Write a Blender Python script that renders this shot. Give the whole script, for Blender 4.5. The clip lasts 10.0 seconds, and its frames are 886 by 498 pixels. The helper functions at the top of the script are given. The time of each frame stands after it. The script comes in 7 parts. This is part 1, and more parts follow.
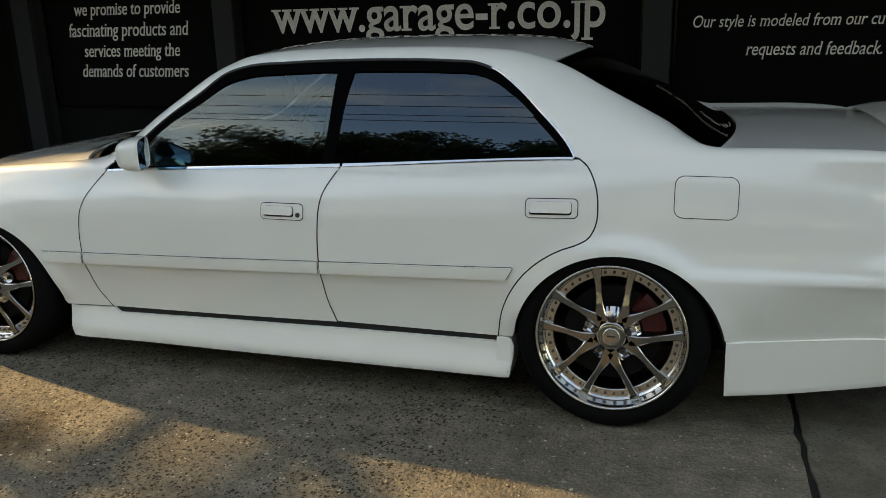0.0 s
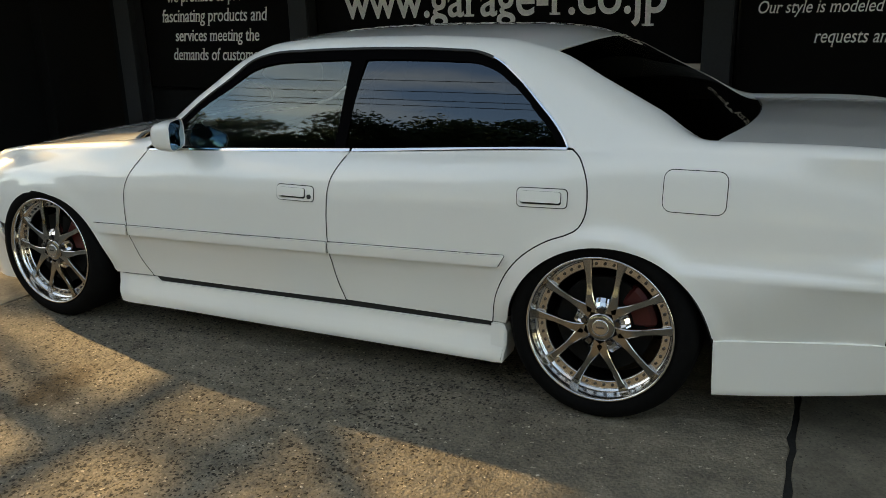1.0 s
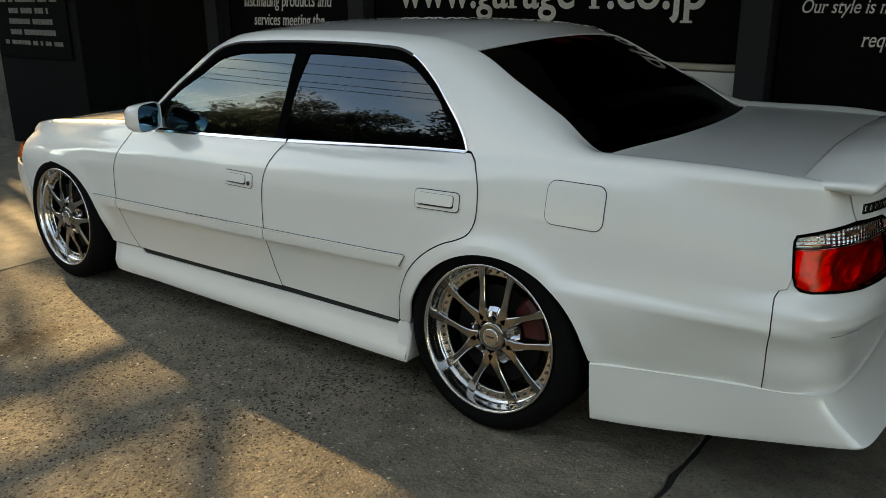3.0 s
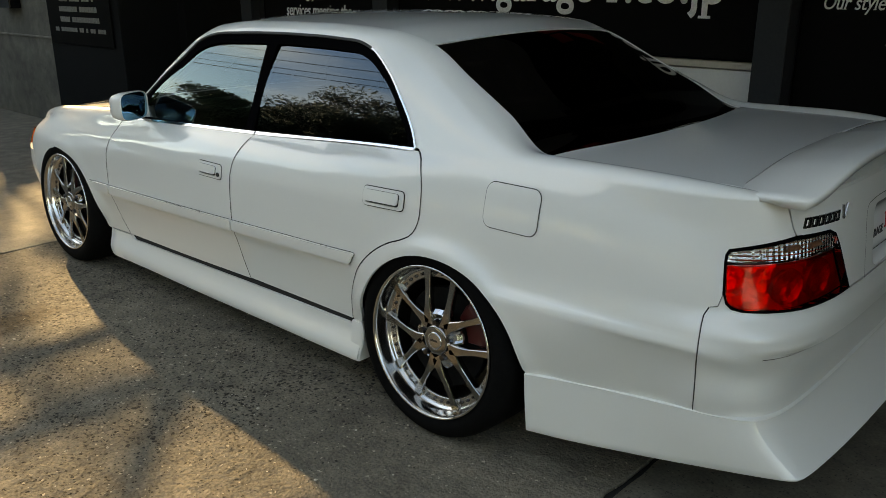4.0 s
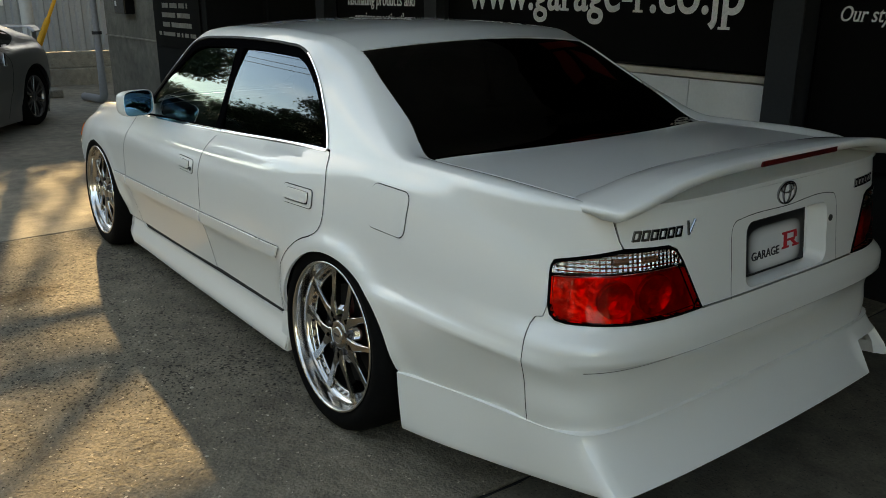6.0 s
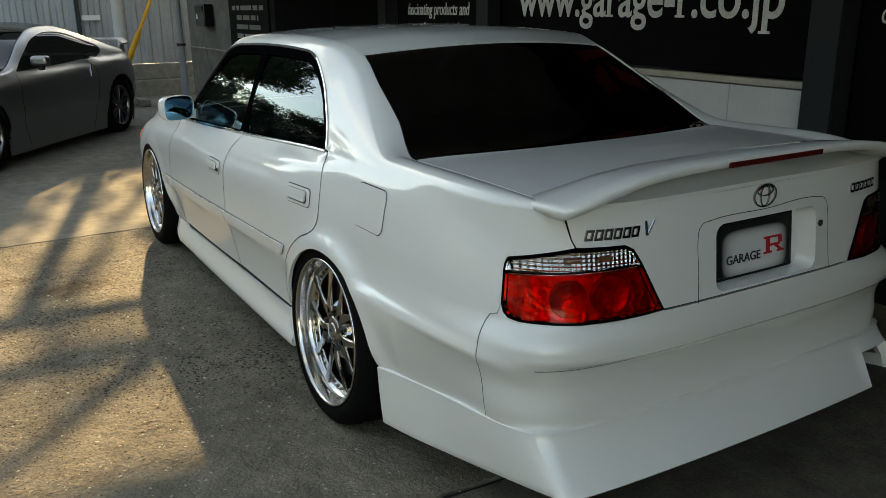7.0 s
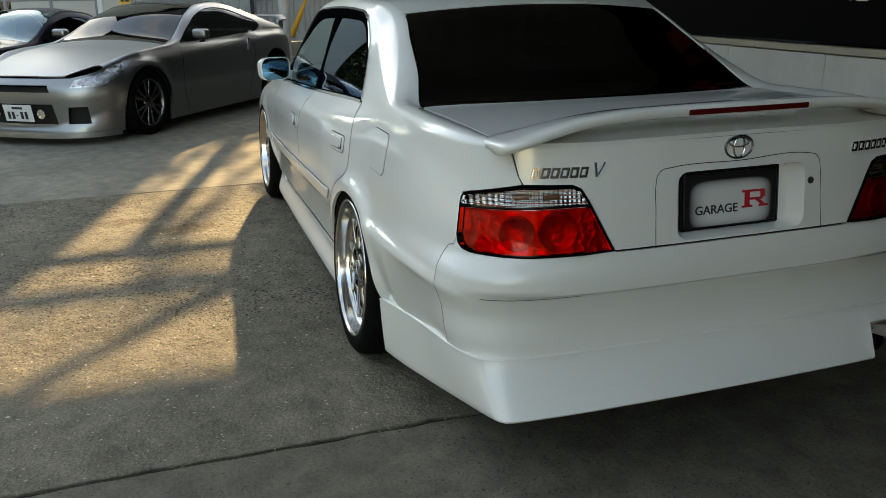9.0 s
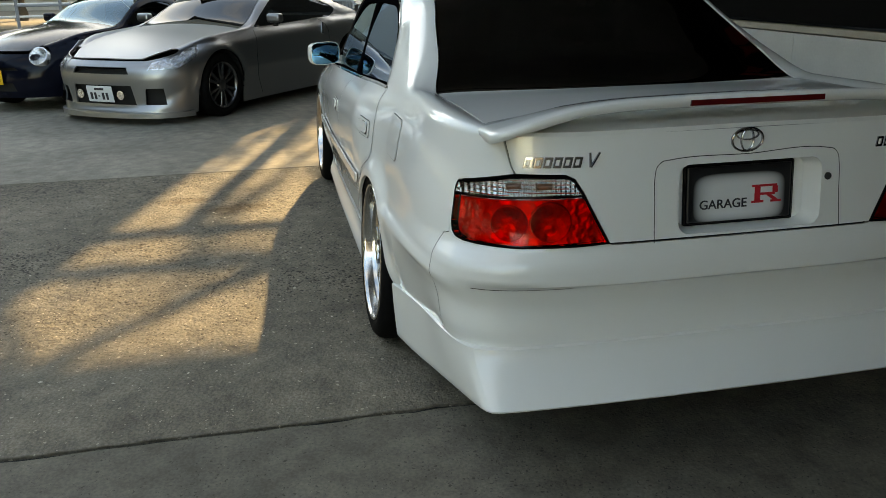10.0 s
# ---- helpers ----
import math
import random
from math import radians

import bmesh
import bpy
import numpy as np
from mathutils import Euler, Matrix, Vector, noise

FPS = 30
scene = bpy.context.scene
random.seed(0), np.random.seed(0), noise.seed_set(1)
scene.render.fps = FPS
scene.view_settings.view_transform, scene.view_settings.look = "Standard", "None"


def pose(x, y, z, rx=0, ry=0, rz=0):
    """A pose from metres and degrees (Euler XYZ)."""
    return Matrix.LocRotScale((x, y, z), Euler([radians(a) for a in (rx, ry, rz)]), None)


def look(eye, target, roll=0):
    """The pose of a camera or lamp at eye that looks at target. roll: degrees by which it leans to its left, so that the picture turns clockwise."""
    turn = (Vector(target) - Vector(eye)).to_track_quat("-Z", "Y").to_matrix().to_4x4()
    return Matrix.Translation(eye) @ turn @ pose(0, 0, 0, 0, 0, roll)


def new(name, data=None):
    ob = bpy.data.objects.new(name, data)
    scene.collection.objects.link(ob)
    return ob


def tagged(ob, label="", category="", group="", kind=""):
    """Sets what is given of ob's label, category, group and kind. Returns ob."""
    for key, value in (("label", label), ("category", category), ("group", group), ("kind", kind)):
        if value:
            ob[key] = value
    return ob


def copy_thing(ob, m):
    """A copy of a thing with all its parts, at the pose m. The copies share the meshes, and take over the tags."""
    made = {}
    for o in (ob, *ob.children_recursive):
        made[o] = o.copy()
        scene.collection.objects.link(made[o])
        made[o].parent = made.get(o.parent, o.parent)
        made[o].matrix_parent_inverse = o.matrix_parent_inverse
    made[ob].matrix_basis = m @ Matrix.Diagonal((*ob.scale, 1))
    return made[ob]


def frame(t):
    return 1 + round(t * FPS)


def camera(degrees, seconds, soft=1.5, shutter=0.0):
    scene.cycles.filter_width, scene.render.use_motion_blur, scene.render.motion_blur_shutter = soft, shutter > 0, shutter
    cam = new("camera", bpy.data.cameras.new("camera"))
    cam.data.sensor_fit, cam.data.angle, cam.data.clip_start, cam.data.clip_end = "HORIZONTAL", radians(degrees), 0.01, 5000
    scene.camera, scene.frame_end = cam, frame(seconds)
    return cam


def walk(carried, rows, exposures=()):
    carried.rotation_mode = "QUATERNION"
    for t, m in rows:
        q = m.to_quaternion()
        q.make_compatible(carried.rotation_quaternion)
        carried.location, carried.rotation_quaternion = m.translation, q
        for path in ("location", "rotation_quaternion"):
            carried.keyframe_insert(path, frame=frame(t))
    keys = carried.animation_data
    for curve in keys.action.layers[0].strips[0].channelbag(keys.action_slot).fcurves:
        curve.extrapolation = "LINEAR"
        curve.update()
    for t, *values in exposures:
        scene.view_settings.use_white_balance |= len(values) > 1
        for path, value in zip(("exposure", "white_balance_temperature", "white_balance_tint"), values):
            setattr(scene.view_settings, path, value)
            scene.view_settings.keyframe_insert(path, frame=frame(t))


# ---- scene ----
cam = camera(57.2, 10.0, soft=0.5)
PATH = [
    (0, (0.229, -3.531, 1.405), (-0.337, -1.691, 0.863), -1.4),
    (0.5, (0.445, -3.491, 1.414), (-0.265, -1.708, 0.851), -1.8),
    (1, (0.667, -3.44, 1.423), (-0.165, -1.715, 0.848), -1.6),
    (1.5, (0.851, -3.342, 1.429), (-0.075, -1.667, 0.848), -1.2),
    (2, (1.036, -3.232, 1.445), (0.04, -1.602, 0.853), -0.7),
    (2.5, (1.257, -3.097, 1.453), (0.178, -1.524, 0.853), -0.7),
    (4, (1.704, -2.621, 1.453), (0.421, -1.219, 0.832), -0.1),
    (4.5, (1.856, -2.446, 1.463), (0.513, -1.104, 0.832), -0.0),
    (5, (2.01, -2.344, 1.46), (0.626, -1.036, 0.848), 0.7),
    (5.5, (2.149, -2.228, 1.455), (0.704, -0.985, 0.85), 0.6),
    (7, (2.516, -1.843, 1.423), (0.871, -0.861, 0.849), -0.6),
    (7.5, (2.605, -1.752, 1.399), (0.905, -0.856, 0.844), -0.6),
    (8, (2.721, -1.667, 1.354), (0.978, -0.86, 0.798), -0.4),
    (8.5, (2.852, -1.552, 1.329), (1.072, -0.849, 0.749), -0.7),
    (9, (2.933, -1.432, 1.328), (1.123, -0.831, 0.726), -0.8),
    (9.5, (2.974, -1.292, 1.331), (1.138, -0.799, 0.71), -0.8),
    (10, (2.997, -1.194, 1.328), (1.142, -0.797, 0.696), -0.9),
]
walk(cam, [(t, look(eye, target, roll)) for t, eye, target, roll in PATH], [(0, 1.97, 9900, 8), (4.5, 1.92, 9800, 7), (7.5, 2.12, 9500, 6), (10, 2.33, 9500, 6)])

# ---- light ----
SUN_WAY = Vector((2.5, -0.61, -1.0)).normalized()
world = bpy.data.worlds.new("sky")
scene.world = world
world.use_nodes = True
wn = world.node_tree.nodes
sky = wn.new("ShaderNodeTexSky")
sky.sky_type, sky.sun_disc = "NISHITA", False
sky.sun_elevation, sky.sun_rotation = radians(21), math.atan2(-SUN_WAY.x, -SUN_WAY.y)
sky.air_density, sky.dust_density, sky.ozone_density = 1.0, 0.7, 2.5
wn["Background"].inputs[1].default_value = 0.15
cloud_at, cloud_map, cloud_noise, cloud_edge, pale, overlay = (wn.new("ShaderNode" + k) for k in ("TexCoord", "Mapping", "TexNoise", "ValToRGB", "HueSaturation", "Mix"))
cloud_map.inputs["Scale"].default_value = (1.0, 1.0, 2.6)
cloud_noise.inputs["Scale"].default_value, cloud_noise.inputs["Detail"].default_value = 2.6, 7.0
cloud_edge.color_ramp.elements[0].position, cloud_edge.color_ramp.elements[1].position = 0.48, 0.78
pale.inputs["Saturation"].default_value, pale.inputs["Value"].default_value = 0.12, 1.35
overlay.data_type = "RGBA"
for a, b in ((cloud_at.outputs["Generated"], cloud_map.inputs["Vector"]), (cloud_map.outputs["Vector"], cloud_noise.inputs["Vector"]), (cloud_noise.outputs["Fac"], cloud_edge.inputs["Fac"]), (sky.outputs[0], pale.inputs["Color"]),
             (cloud_edge.outputs["Color"], overlay.inputs["Factor"]), (sky.outputs[0], overlay.inputs["A"]), (pale.outputs["Color"], overlay.inputs["B"]), (overlay.outputs["Result"], wn["Background"].inputs[0])):
    world.node_tree.links.new(a, b)
sun = new("sun", bpy.data.lights.new("sun", "SUN"))
sun.data.energy, sun.data.angle, sun.data.color = 2.55, radians(0.7), (1.0, 0.78, 0.50)
sun.matrix_world = look((-40, 9, 16), Vector((-40, 9, 16)) + SUN_WAY)


# ---- materials ----
def material(name, colour, rough=0.5, metal=0.0, coat=0.0, grain=0.0, size=40.0, stain=0.0, spread=3.0, bump=0.0, second=None, jitter=0.0, spec=0.5):
    """Principled surface: fine grain and broad stains vary the colour and roughness, bump gives relief."""
    m = bpy.data.materials.new(name)
    m.use_nodes = True
    n, l = m.node_tree.nodes, m.node_tree.links
    b = n["Principled BSDF"]
    b.inputs["Base Color"].default_value = (*colour, 1)
    b.inputs["Roughness"].default_value = rough
    b.inputs["Metallic"].default_value = metal
    b.inputs["Coat Weight"].default_value = coat
    b.inputs["Coat Roughness"].default_value = 0.03
    b.inputs["Specular IOR Level"].default_value = spec
    if not (grain or stain or bump or jitter):
        return m
    where = n.new("ShaderNodeTexCoord")
    fine, broad = n.new("ShaderNodeTexNoise"), n.new("ShaderNodeTexNoise")
    for tex, scale, detail in ((fine, size, 6.0), (broad, spread, 5.0)):
        tex.inputs["Scale"].default_value, tex.inputs["Detail"].default_value = scale, detail
        l.new(where.outputs["Object"], tex.inputs["Vector"])
    value = colour
    last = None
    for tex, amount in ((fine, grain), (broad, stain)):
        if not amount:
            continue
        ramp = n.new("ShaderNodeValToRGB")
        dark = second if (second and tex is broad) else tuple(c * (1 - amount) for c in colour)
        light = tuple(min(1, c * (1 + amount * 0.6)) for c in colour)
        ramp.color_ramp.elements[0].position, ramp.color_ramp.elements[1].position = 0.33, 0.68
        ramp.color_ramp.elements[0].color, ramp.color_ramp.elements[1].color = (*dark, 1), (*light, 1)
        l.new(tex.outputs["Fac"], ramp.inputs["Fac"])
        if last is None:
            last = ramp.outputs["Color"]
        else:
            mix = n.new("ShaderNodeMix")
            mix.data_type, mix.inputs["Factor"].default_value = "RGBA", 0.5
            l.new(last, mix.inputs["A"]), l.new(ramp.outputs["Color"], mix.inputs["B"])
            last = mix.outputs["Result"]
    if jitter:
        info, mul = n.new("ShaderNodeObjectInfo"), n.new("ShaderNodeHueSaturation")
        rng = n.new("ShaderNodeMapRange")
        rng.inputs["To Min"].default_value, rng.inputs["To Max"].default_value = 1 - jitter, 1 + jitter
        l.new(info.outputs["Random"], rng.inputs["Value"]), l.new(rng.outputs["Result"], mul.inputs["Value"])
        if last is None:
            mul.inputs["Color"].default_value = (*colour, 1)
        else:
            l.new(last, mul.inputs["Color"])
        last = mul.outputs["Color"]
    if last is not None:
        l.new(last, b.inputs["Base Color"])
    rr = n.new("ShaderNodeMapRange")
    rr.inputs["To Min"].default_value, rr.inputs["To Max"].default_value = max(0, rough - 0.12), min(1, rough + 0.12)
    if stain:
        l.new(broad.outputs["Fac"], rr.inputs["Value"]), l.new(rr.outputs["Result"], b.inputs["Roughness"])
    if bump:
        bp = n.new("ShaderNodeBump")
        bp.inputs["Strength"].default_value, bp.inputs["Distance"].default_value = bump, 0.01
        l.new(fine.outputs["Fac"], bp.inputs["Height"]), l.new(bp.outputs["Normal"], b.inputs["Normal"])
    return m


def glass(name, tint, gloss=1.65, rough=0.0, sky_tint=(1, 1, 1)):
    """A thin pane: tinted see-through with a Fresnel gloss."""
    m = bpy.data.materials.new(name)
    m.use_nodes = True
    n, l = m.node_tree.nodes, m.node_tree.links
    n.remove(n["Principled BSDF"])
    clear, shine, mix, fr = n.new("ShaderNodeBsdfTransparent"), n.new("ShaderNodeBsdfGlossy"), n.new("ShaderNodeMixShader"), n.new("ShaderNodeFresnel")
    clear.inputs["Color"].default_value = (*tint, 1)
    shine.inputs["Roughness"].default_value = rough
    # Gloss colour can carry the blue of the reflected sky.
    shine.inputs["Color"].default_value = (*sky_tint, 1)
    fr.inputs["IOR"].default_value = gloss
    l.new(fr.outputs[0], mix.inputs[0]), l.new(clear.outputs[0], mix.inputs[1]), l.new(shine.outputs[0], mix.inputs[2])
    l.new(mix.outputs[0], n["Material Output"].inputs["Surface"])
    return m


PAINT = material("pearl_white_paint", (0.84, 0.84, 0.80), rough=0.42, metal=0.03, coat=1.0, grain=0.03, size=900, stain=0.02, spread=2)
PAINT.node_tree.nodes["Principled BSDF"].inputs["Coat IOR"].default_value = 1.6
PAINT.node_tree.nodes["Principled BSDF"].inputs["Coat Roughness"].default_value = 0.035
# Dark colour for the shade line painted along the bumper fold.
CREASE_SHADE = material("crease_shade", (0.05, 0.047, 0.04), rough=0.8)
INNER = material("black_underbody", (0.012, 0.012, 0.012), rough=0.9)
RUBBER = material("black_rubber", (0.018, 0.018, 0.018), rough=0.62, grain=0.3, size=120)
TYRE = material("tyre_rubber", (0.006, 0.006, 0.006), rough=0.72, grain=0.3, size=60, stain=0.3, spread=6, bump=0.1, spec=0.03)
TRIM = material("satin_black_trim", (0.004, 0.004, 0.005), rough=0.12, spec=0.25)
FRAMEBLACK = material("black_window_frame", (0.003, 0.003, 0.0035), rough=0.8, spec=0.0)
CHROME = material("chrome", (0.66, 0.66, 0.67), rough=0.10, metal=1.0)
DARKCHROME = material("dark_chrome", (0.36, 0.36, 0.37), rough=0.14, metal=1.0)
RIM = material("polished_rim", (0.62, 0.61, 0.59), rough=0.16, metal=1.0, grain=0.08, size=30)
SPOKE = material("smoked_chrome_spoke", (0.38, 0.365, 0.34), rough=0.13, metal=1.0, grain=0.06, size=40)
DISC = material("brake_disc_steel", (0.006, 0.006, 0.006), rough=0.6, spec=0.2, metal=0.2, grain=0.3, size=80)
RED = material("red_caliper_paint", (0.075, 0.004, 0.004), rough=0.45)
GLASS = glass("clear_side_glass", (0.34, 0.38, 0.38), 1.9, sky_tint=(0.78, 0.95, 1.0))
SCREENGLASS = glass("windscreen_glass", (0.10, 0.12, 0.12), 1.2)
DARKGLASS = glass("smoked_privacy_glass", (0.05, 0.065, 0.075), 1.75, sky_tint=(0.66, 0.82, 1.0))
BLACKGLASS = glass("black_tinted_rear_glass", (0.010, 0.010, 0.011), 1.4)
CLOTH = material("dark_seat_cloth", (0.035, 0.037, 0.04), rough=0.95, grain=0.4, size=300, bump=0.2)
DASH = material("dark_dash_plastic", (0.03, 0.03, 0.03), rough=0.7, grain=0.2, size=200)
MIRROR = material("blue_mirror_glass", (0.12, 0.30, 0.42), rough=0.02, metal=1.0)


def lens(name, colour, rough=0.08):
    m = material(name, colour, rough=rough, coat=1.0)
    return m


REDLENS = glass("red_lamp_lens", (0.90, 0.022, 0.010), 1.28)
CLEARLENS = glass("clear_lamp_lens", (0.92, 0.92, 0.92), 1.4)
BROWNBULB = material("brown_bulb_glass", (0.24, 0.11, 0.06), rough=0.2, coat=0.5)
AMBER = lens("amber_lamp_lens", (0.85, 0.16, 0.01))
def ribbed(name, tone, across, upright, lumps, strength, rough=0.16, facets=16.0):
    """A bright reflector pressed with ribs across and upright and with broad lumps."""
    m = material(name, (tone, tone * 0.98, tone * 0.95), rough=rough, metal=1.0)
    n, l = m.node_tree.nodes, m.node_tree.links
    at, spots, bp = (n.new("ShaderNode" + k) for k in ("TexCoord", "TexNoise", "Bump"))
    spots.inputs["Scale"].default_value, spots.inputs["Detail"].default_value = facets, 1.0
    l.new(at.outputs["Object"], spots.inputs["Vector"])
    height = spots.outputs["Fac"]
    for way, pitch, share in (("Y", upright, 0.5), ("Z", across, 0.4), ("X", lumps, 0.3)):
        if not pitch:
            continue
        wave, mul, add = (n.new("ShaderNode" + k) for k in ("TexWave", "Math", "Math"))
        wave.bands_direction, mul.operation = way, "MULTIPLY"
        wave.inputs["Scale"].default_value, mul.inputs[1].default_value = pitch, share
        l.new(at.outputs["Object"], wave.inputs["Vector"]), l.new(wave.outputs["Fac"], mul.inputs[0])
        l.new(height, add.inputs[0]), l.new(mul.outputs[0], add.inputs[1])
        height = add.outputs[0]
    bp.inputs["Strength"].default_value, bp.inputs["Distance"].default_value = strength, 0.008
    l.new(height, bp.inputs["Height"]), l.new(bp.outputs["Normal"], n["Principled BSDF"].inputs["Normal"])
    return m


BULBBOWL = material("bright_lamp_bowl", (0.74, 0.73, 0.71), rough=0.42, metal=1.0, grain=0.35, size=34, bump=0.9)
RIBS = ribbed("ribbed_reflector", 0.88, 30.0, 26.0, 0, 0.6)
BOWL = ribbed("lamp_bowl_reflector", 0.88, 0, 0, 7.0, 1.0, 0.40, 48.0)
REFLECTOR = material("lamp_reflector", (0.85, 0.83, 0.8), rough=0.22, metal=1.0, grain=0.5, size=35, bump=0.9)


# ---- mesh tools ----
def mesh_object(name, verts, faces, mat, parent=None, label="", smooth=False):
    me = bpy.data.meshes.new(name)
    me.from_pydata([tuple(v) for v in verts], [], [tuple(int(i) for i in f) for f in faces])
    me.update()
    if mat:
        me.materials.append(mat)
    if smooth:
        me.polygons.foreach_set("use_smooth", [True] * len(me.polygons))
    ob = new(name, me)
    if parent is not None:
        ob.parent = parent
    if label:
        ob["label"] = label
    return ob


def part(name, bm, mat, parent=None, label="", smooth=False, crease=None):
    """Links a bmesh as one mesh object."""
    me = bpy.data.meshes.new(name)
    bmesh.ops.recalc_face_normals(bm, faces=bm.faces)
    if smooth:
        for f in bm.faces:
            f.smooth = True
        for e in bm.edges:
            if len(e.link_faces) == 2 and e.calc_face_angle(0) > radians(crease or 40):
                e.smooth = False
    bm.to_mesh(me)
    bm.free()
    if mat:
        me.materials.append(mat)
    ob = new(name, me)
    if parent is not None:
        ob.parent = parent
    if label:
        ob["label"] = label
    return ob


def empty(name, m=None):
    ob = new(name)
    ob.empty_display_size = 0.2
    if m is not None:
        ob.matrix_world = m
    return ob


def box(x0, x1, y0, y1, z0, z1, bevel=0.0, seg=2, bm=None):
    out = bm or bmesh.new()
    made = bmesh.ops.create_cube(out, size=1, matrix=Matrix.LocRotScale(((x0 + x1) / 2, (y0 + y1) / 2, (z0 + z1) / 2), None, (x1 - x0, y1 - y0, z1 - z0)))
    if bevel:
        edges = list({e for v in made["verts"] for e in v.link_edges})
        bmesh.ops.bevel(out, geom=edges, offset=bevel, segments=seg, profile=0.5, affect="EDGES")
    return out


def rod(a, b, r, r2=None, n=12, bm=None):
    out = bm or bmesh.new()
    a, b = Vector(a), Vector(b)
    m = Matrix.Translation((a + b) / 2) @ (b - a).to_track_quat("Z", "Y").to_matrix().to_4x4()
    bmesh.ops.create_cone(out, cap_ends=True, segments=n, radius1=r, radius2=r if r2 is None else r2, depth=(b - a).length, matrix=m)
    return out


def lathe(profile, n=64, axis="Y", closed=False):
    """Turns (radius, along) pairs round the axis; returns verts and faces."""
    verts, faces = [], []
    for i in range(n):
        a = 2 * math.pi * i / n
        for r, h in profile:
            verts.append((r * math.cos(a), h, r * math.sin(a)) if axis == "Y" else (r * math.cos(a), r * math.sin(a), h))
    k = len(profile)
    for i in range(n):
        for j in range(k if closed else k - 1):
            p, q = i * k + j, i * k + (j + 1) % k
            p2, q2 = ((i + 1) % n) * k + j, ((i + 1) % n) * k + (j + 1) % k
            faces.append((p, q, q2, p2))
    return verts, faces


def tube(points, r, n=8, ry=None):
    """A bent tube along points; returns verts and faces."""
    pts = [Vector(p) for p in points]
    verts, faces = [], []
    for i, p in enumerate(pts):
        d = (pts[min(i + 1, len(pts) - 1)] - pts[max(i - 1, 0)]).normalized()
        side = d.cross(Vector((0, 0, 1)))
        side = side.normalized() if side.length > 1e-4 else Vector((1, 0, 0))
        up = side.cross(d)
        for k in range(n):
            a = 2 * math.pi * k / n
            verts.append(p + side * math.cos(a) * r + up * math.sin(a) * (ry or r))
    for i in range(len(pts) - 1):
        for k in range(n):
            faces.append((i * n + k, i * n + (k + 1) % n, (i + 1) * n + (k + 1) % n, (i + 1) * n + k))
    faces.append(tuple(range(n))[::-1]), faces.append(tuple((len(pts) - 1) * n + k for k in range(n)))
    return verts, faces


def pchip(zk, dk, z):
    """Smooth monotone curve through knots; zk and dk hold one row of knots for each z."""
    zk, dk, z = np.broadcast_arrays(np.asarray(zk, float), np.asarray(dk, float), np.asarray(z, float)[:, None])[0:3] if np.ndim(zk) == 2 else (np.tile(zk, (len(z), 1)), np.tile(dk, (len(z), 1)), np.asarray(z, float)[:, None])
    z = z[:, 0]
    h = np.diff(zk, axis=1)
    s = np.diff(dk, axis=1) / h
    m = np.zeros_like(dk)
    same = s[:, :-1] * s[:, 1:] > 0
    w1, w2 = 2 * h[:, 1:] + h[:, :-1], h[:, 1:] + 2 * h[:, :-1]
    with np.errstate(divide="ignore", invalid="ignore"):
        mid = (w1 + w2) / (w1 / s[:, :-1] + w2 / s[:, 1:])
    m[:, 1:-1] = np.where(same, mid, 0)
    m[:, 0], m[:, -1] = s[:, 0], s[:, -1]
    i = np.clip((z[:, None] >= zk).sum(1) - 1, 0, zk.shape[1] - 2)
    r = np.arange(len(z))
    t = np.clip((z - zk[r, i]) / h[r, i], -0.5, 1.5)
    hh = h[r, i]
    return ((1 + 2 * t) * (1 - t) ** 2 * dk[r, i] + t * (1 - t) ** 2 * hh * m[r, i] + t * t * (3 - 2 * t) * dk[r, i + 1] + t * t * (t - 1) * hh * m[r, i + 1])


def curve(*knots):
    """A smooth function of one number through (at, value) knots."""
    xs, ys = np.array([k[0] for k in knots], float), np.array([k[1] for k in knots], float)
    return lambda v: pchip(xs, ys, np.clip(np.atleast_1d(np.asarray(v, float)), xs[0], xs[-1]))


def smooth(a, b, v):
    t = np.clip((np.asarray(v, float) - a) / (b - a), 0, 1)
    return t * t * (3 - 2 * t)


def resample(poly, step, closed=True):
    pts = [np.array(p, float) for p in poly]
    out = []
    for i in range(len(pts) if closed else len(pts) - 1):
        a, b = pts[i], pts[(i + 1) % len(pts)]
        k = max(1, int(np.ceil(np.linalg.norm(b - a) / step)))
        out += [a + (b - a) * j / k for j in range(k)]
    if not closed:
        out.append(pts[-1])
    return np.array(out)


def spline(pts, step=0.02):
    """Evenly spaced points on a smooth open curve through pts."""
    p = np.array(pts, float)
    u = np.concatenate([[0], np.cumsum(np.linalg.norm(np.diff(p, axis=0), axis=1))])
    v = np.linspace(0, u[-1], max(3, int(u[-1] / step) + 1))
    m = np.zeros_like(p)
    h = np.diff(u)
    d = np.diff(p, axis=0) / h[:, None]
    m[1:-1] = (d[:-1] * h[1:, None] + d[1:] * h[:-1, None]) / (h[1:] + h[:-1])[:, None]
    m[0], m[-1] = d[0], d[-1]
    i = np.clip(np.searchsorted(u, v, side="right") - 1, 0, len(h) - 1)
    t = ((v - u[i]) / h[i])[:, None]
    hh = h[i][:, None]
    q = (1 + 2 * t) * (1 - t) ** 2 * p[i] + t * (1 - t) ** 2 * hh * m[i] + t * t * (3 - 2 * t) * p[i + 1] + t * t * (t - 1) * hh * m[i + 1]
    return [tuple(w) for w in q]


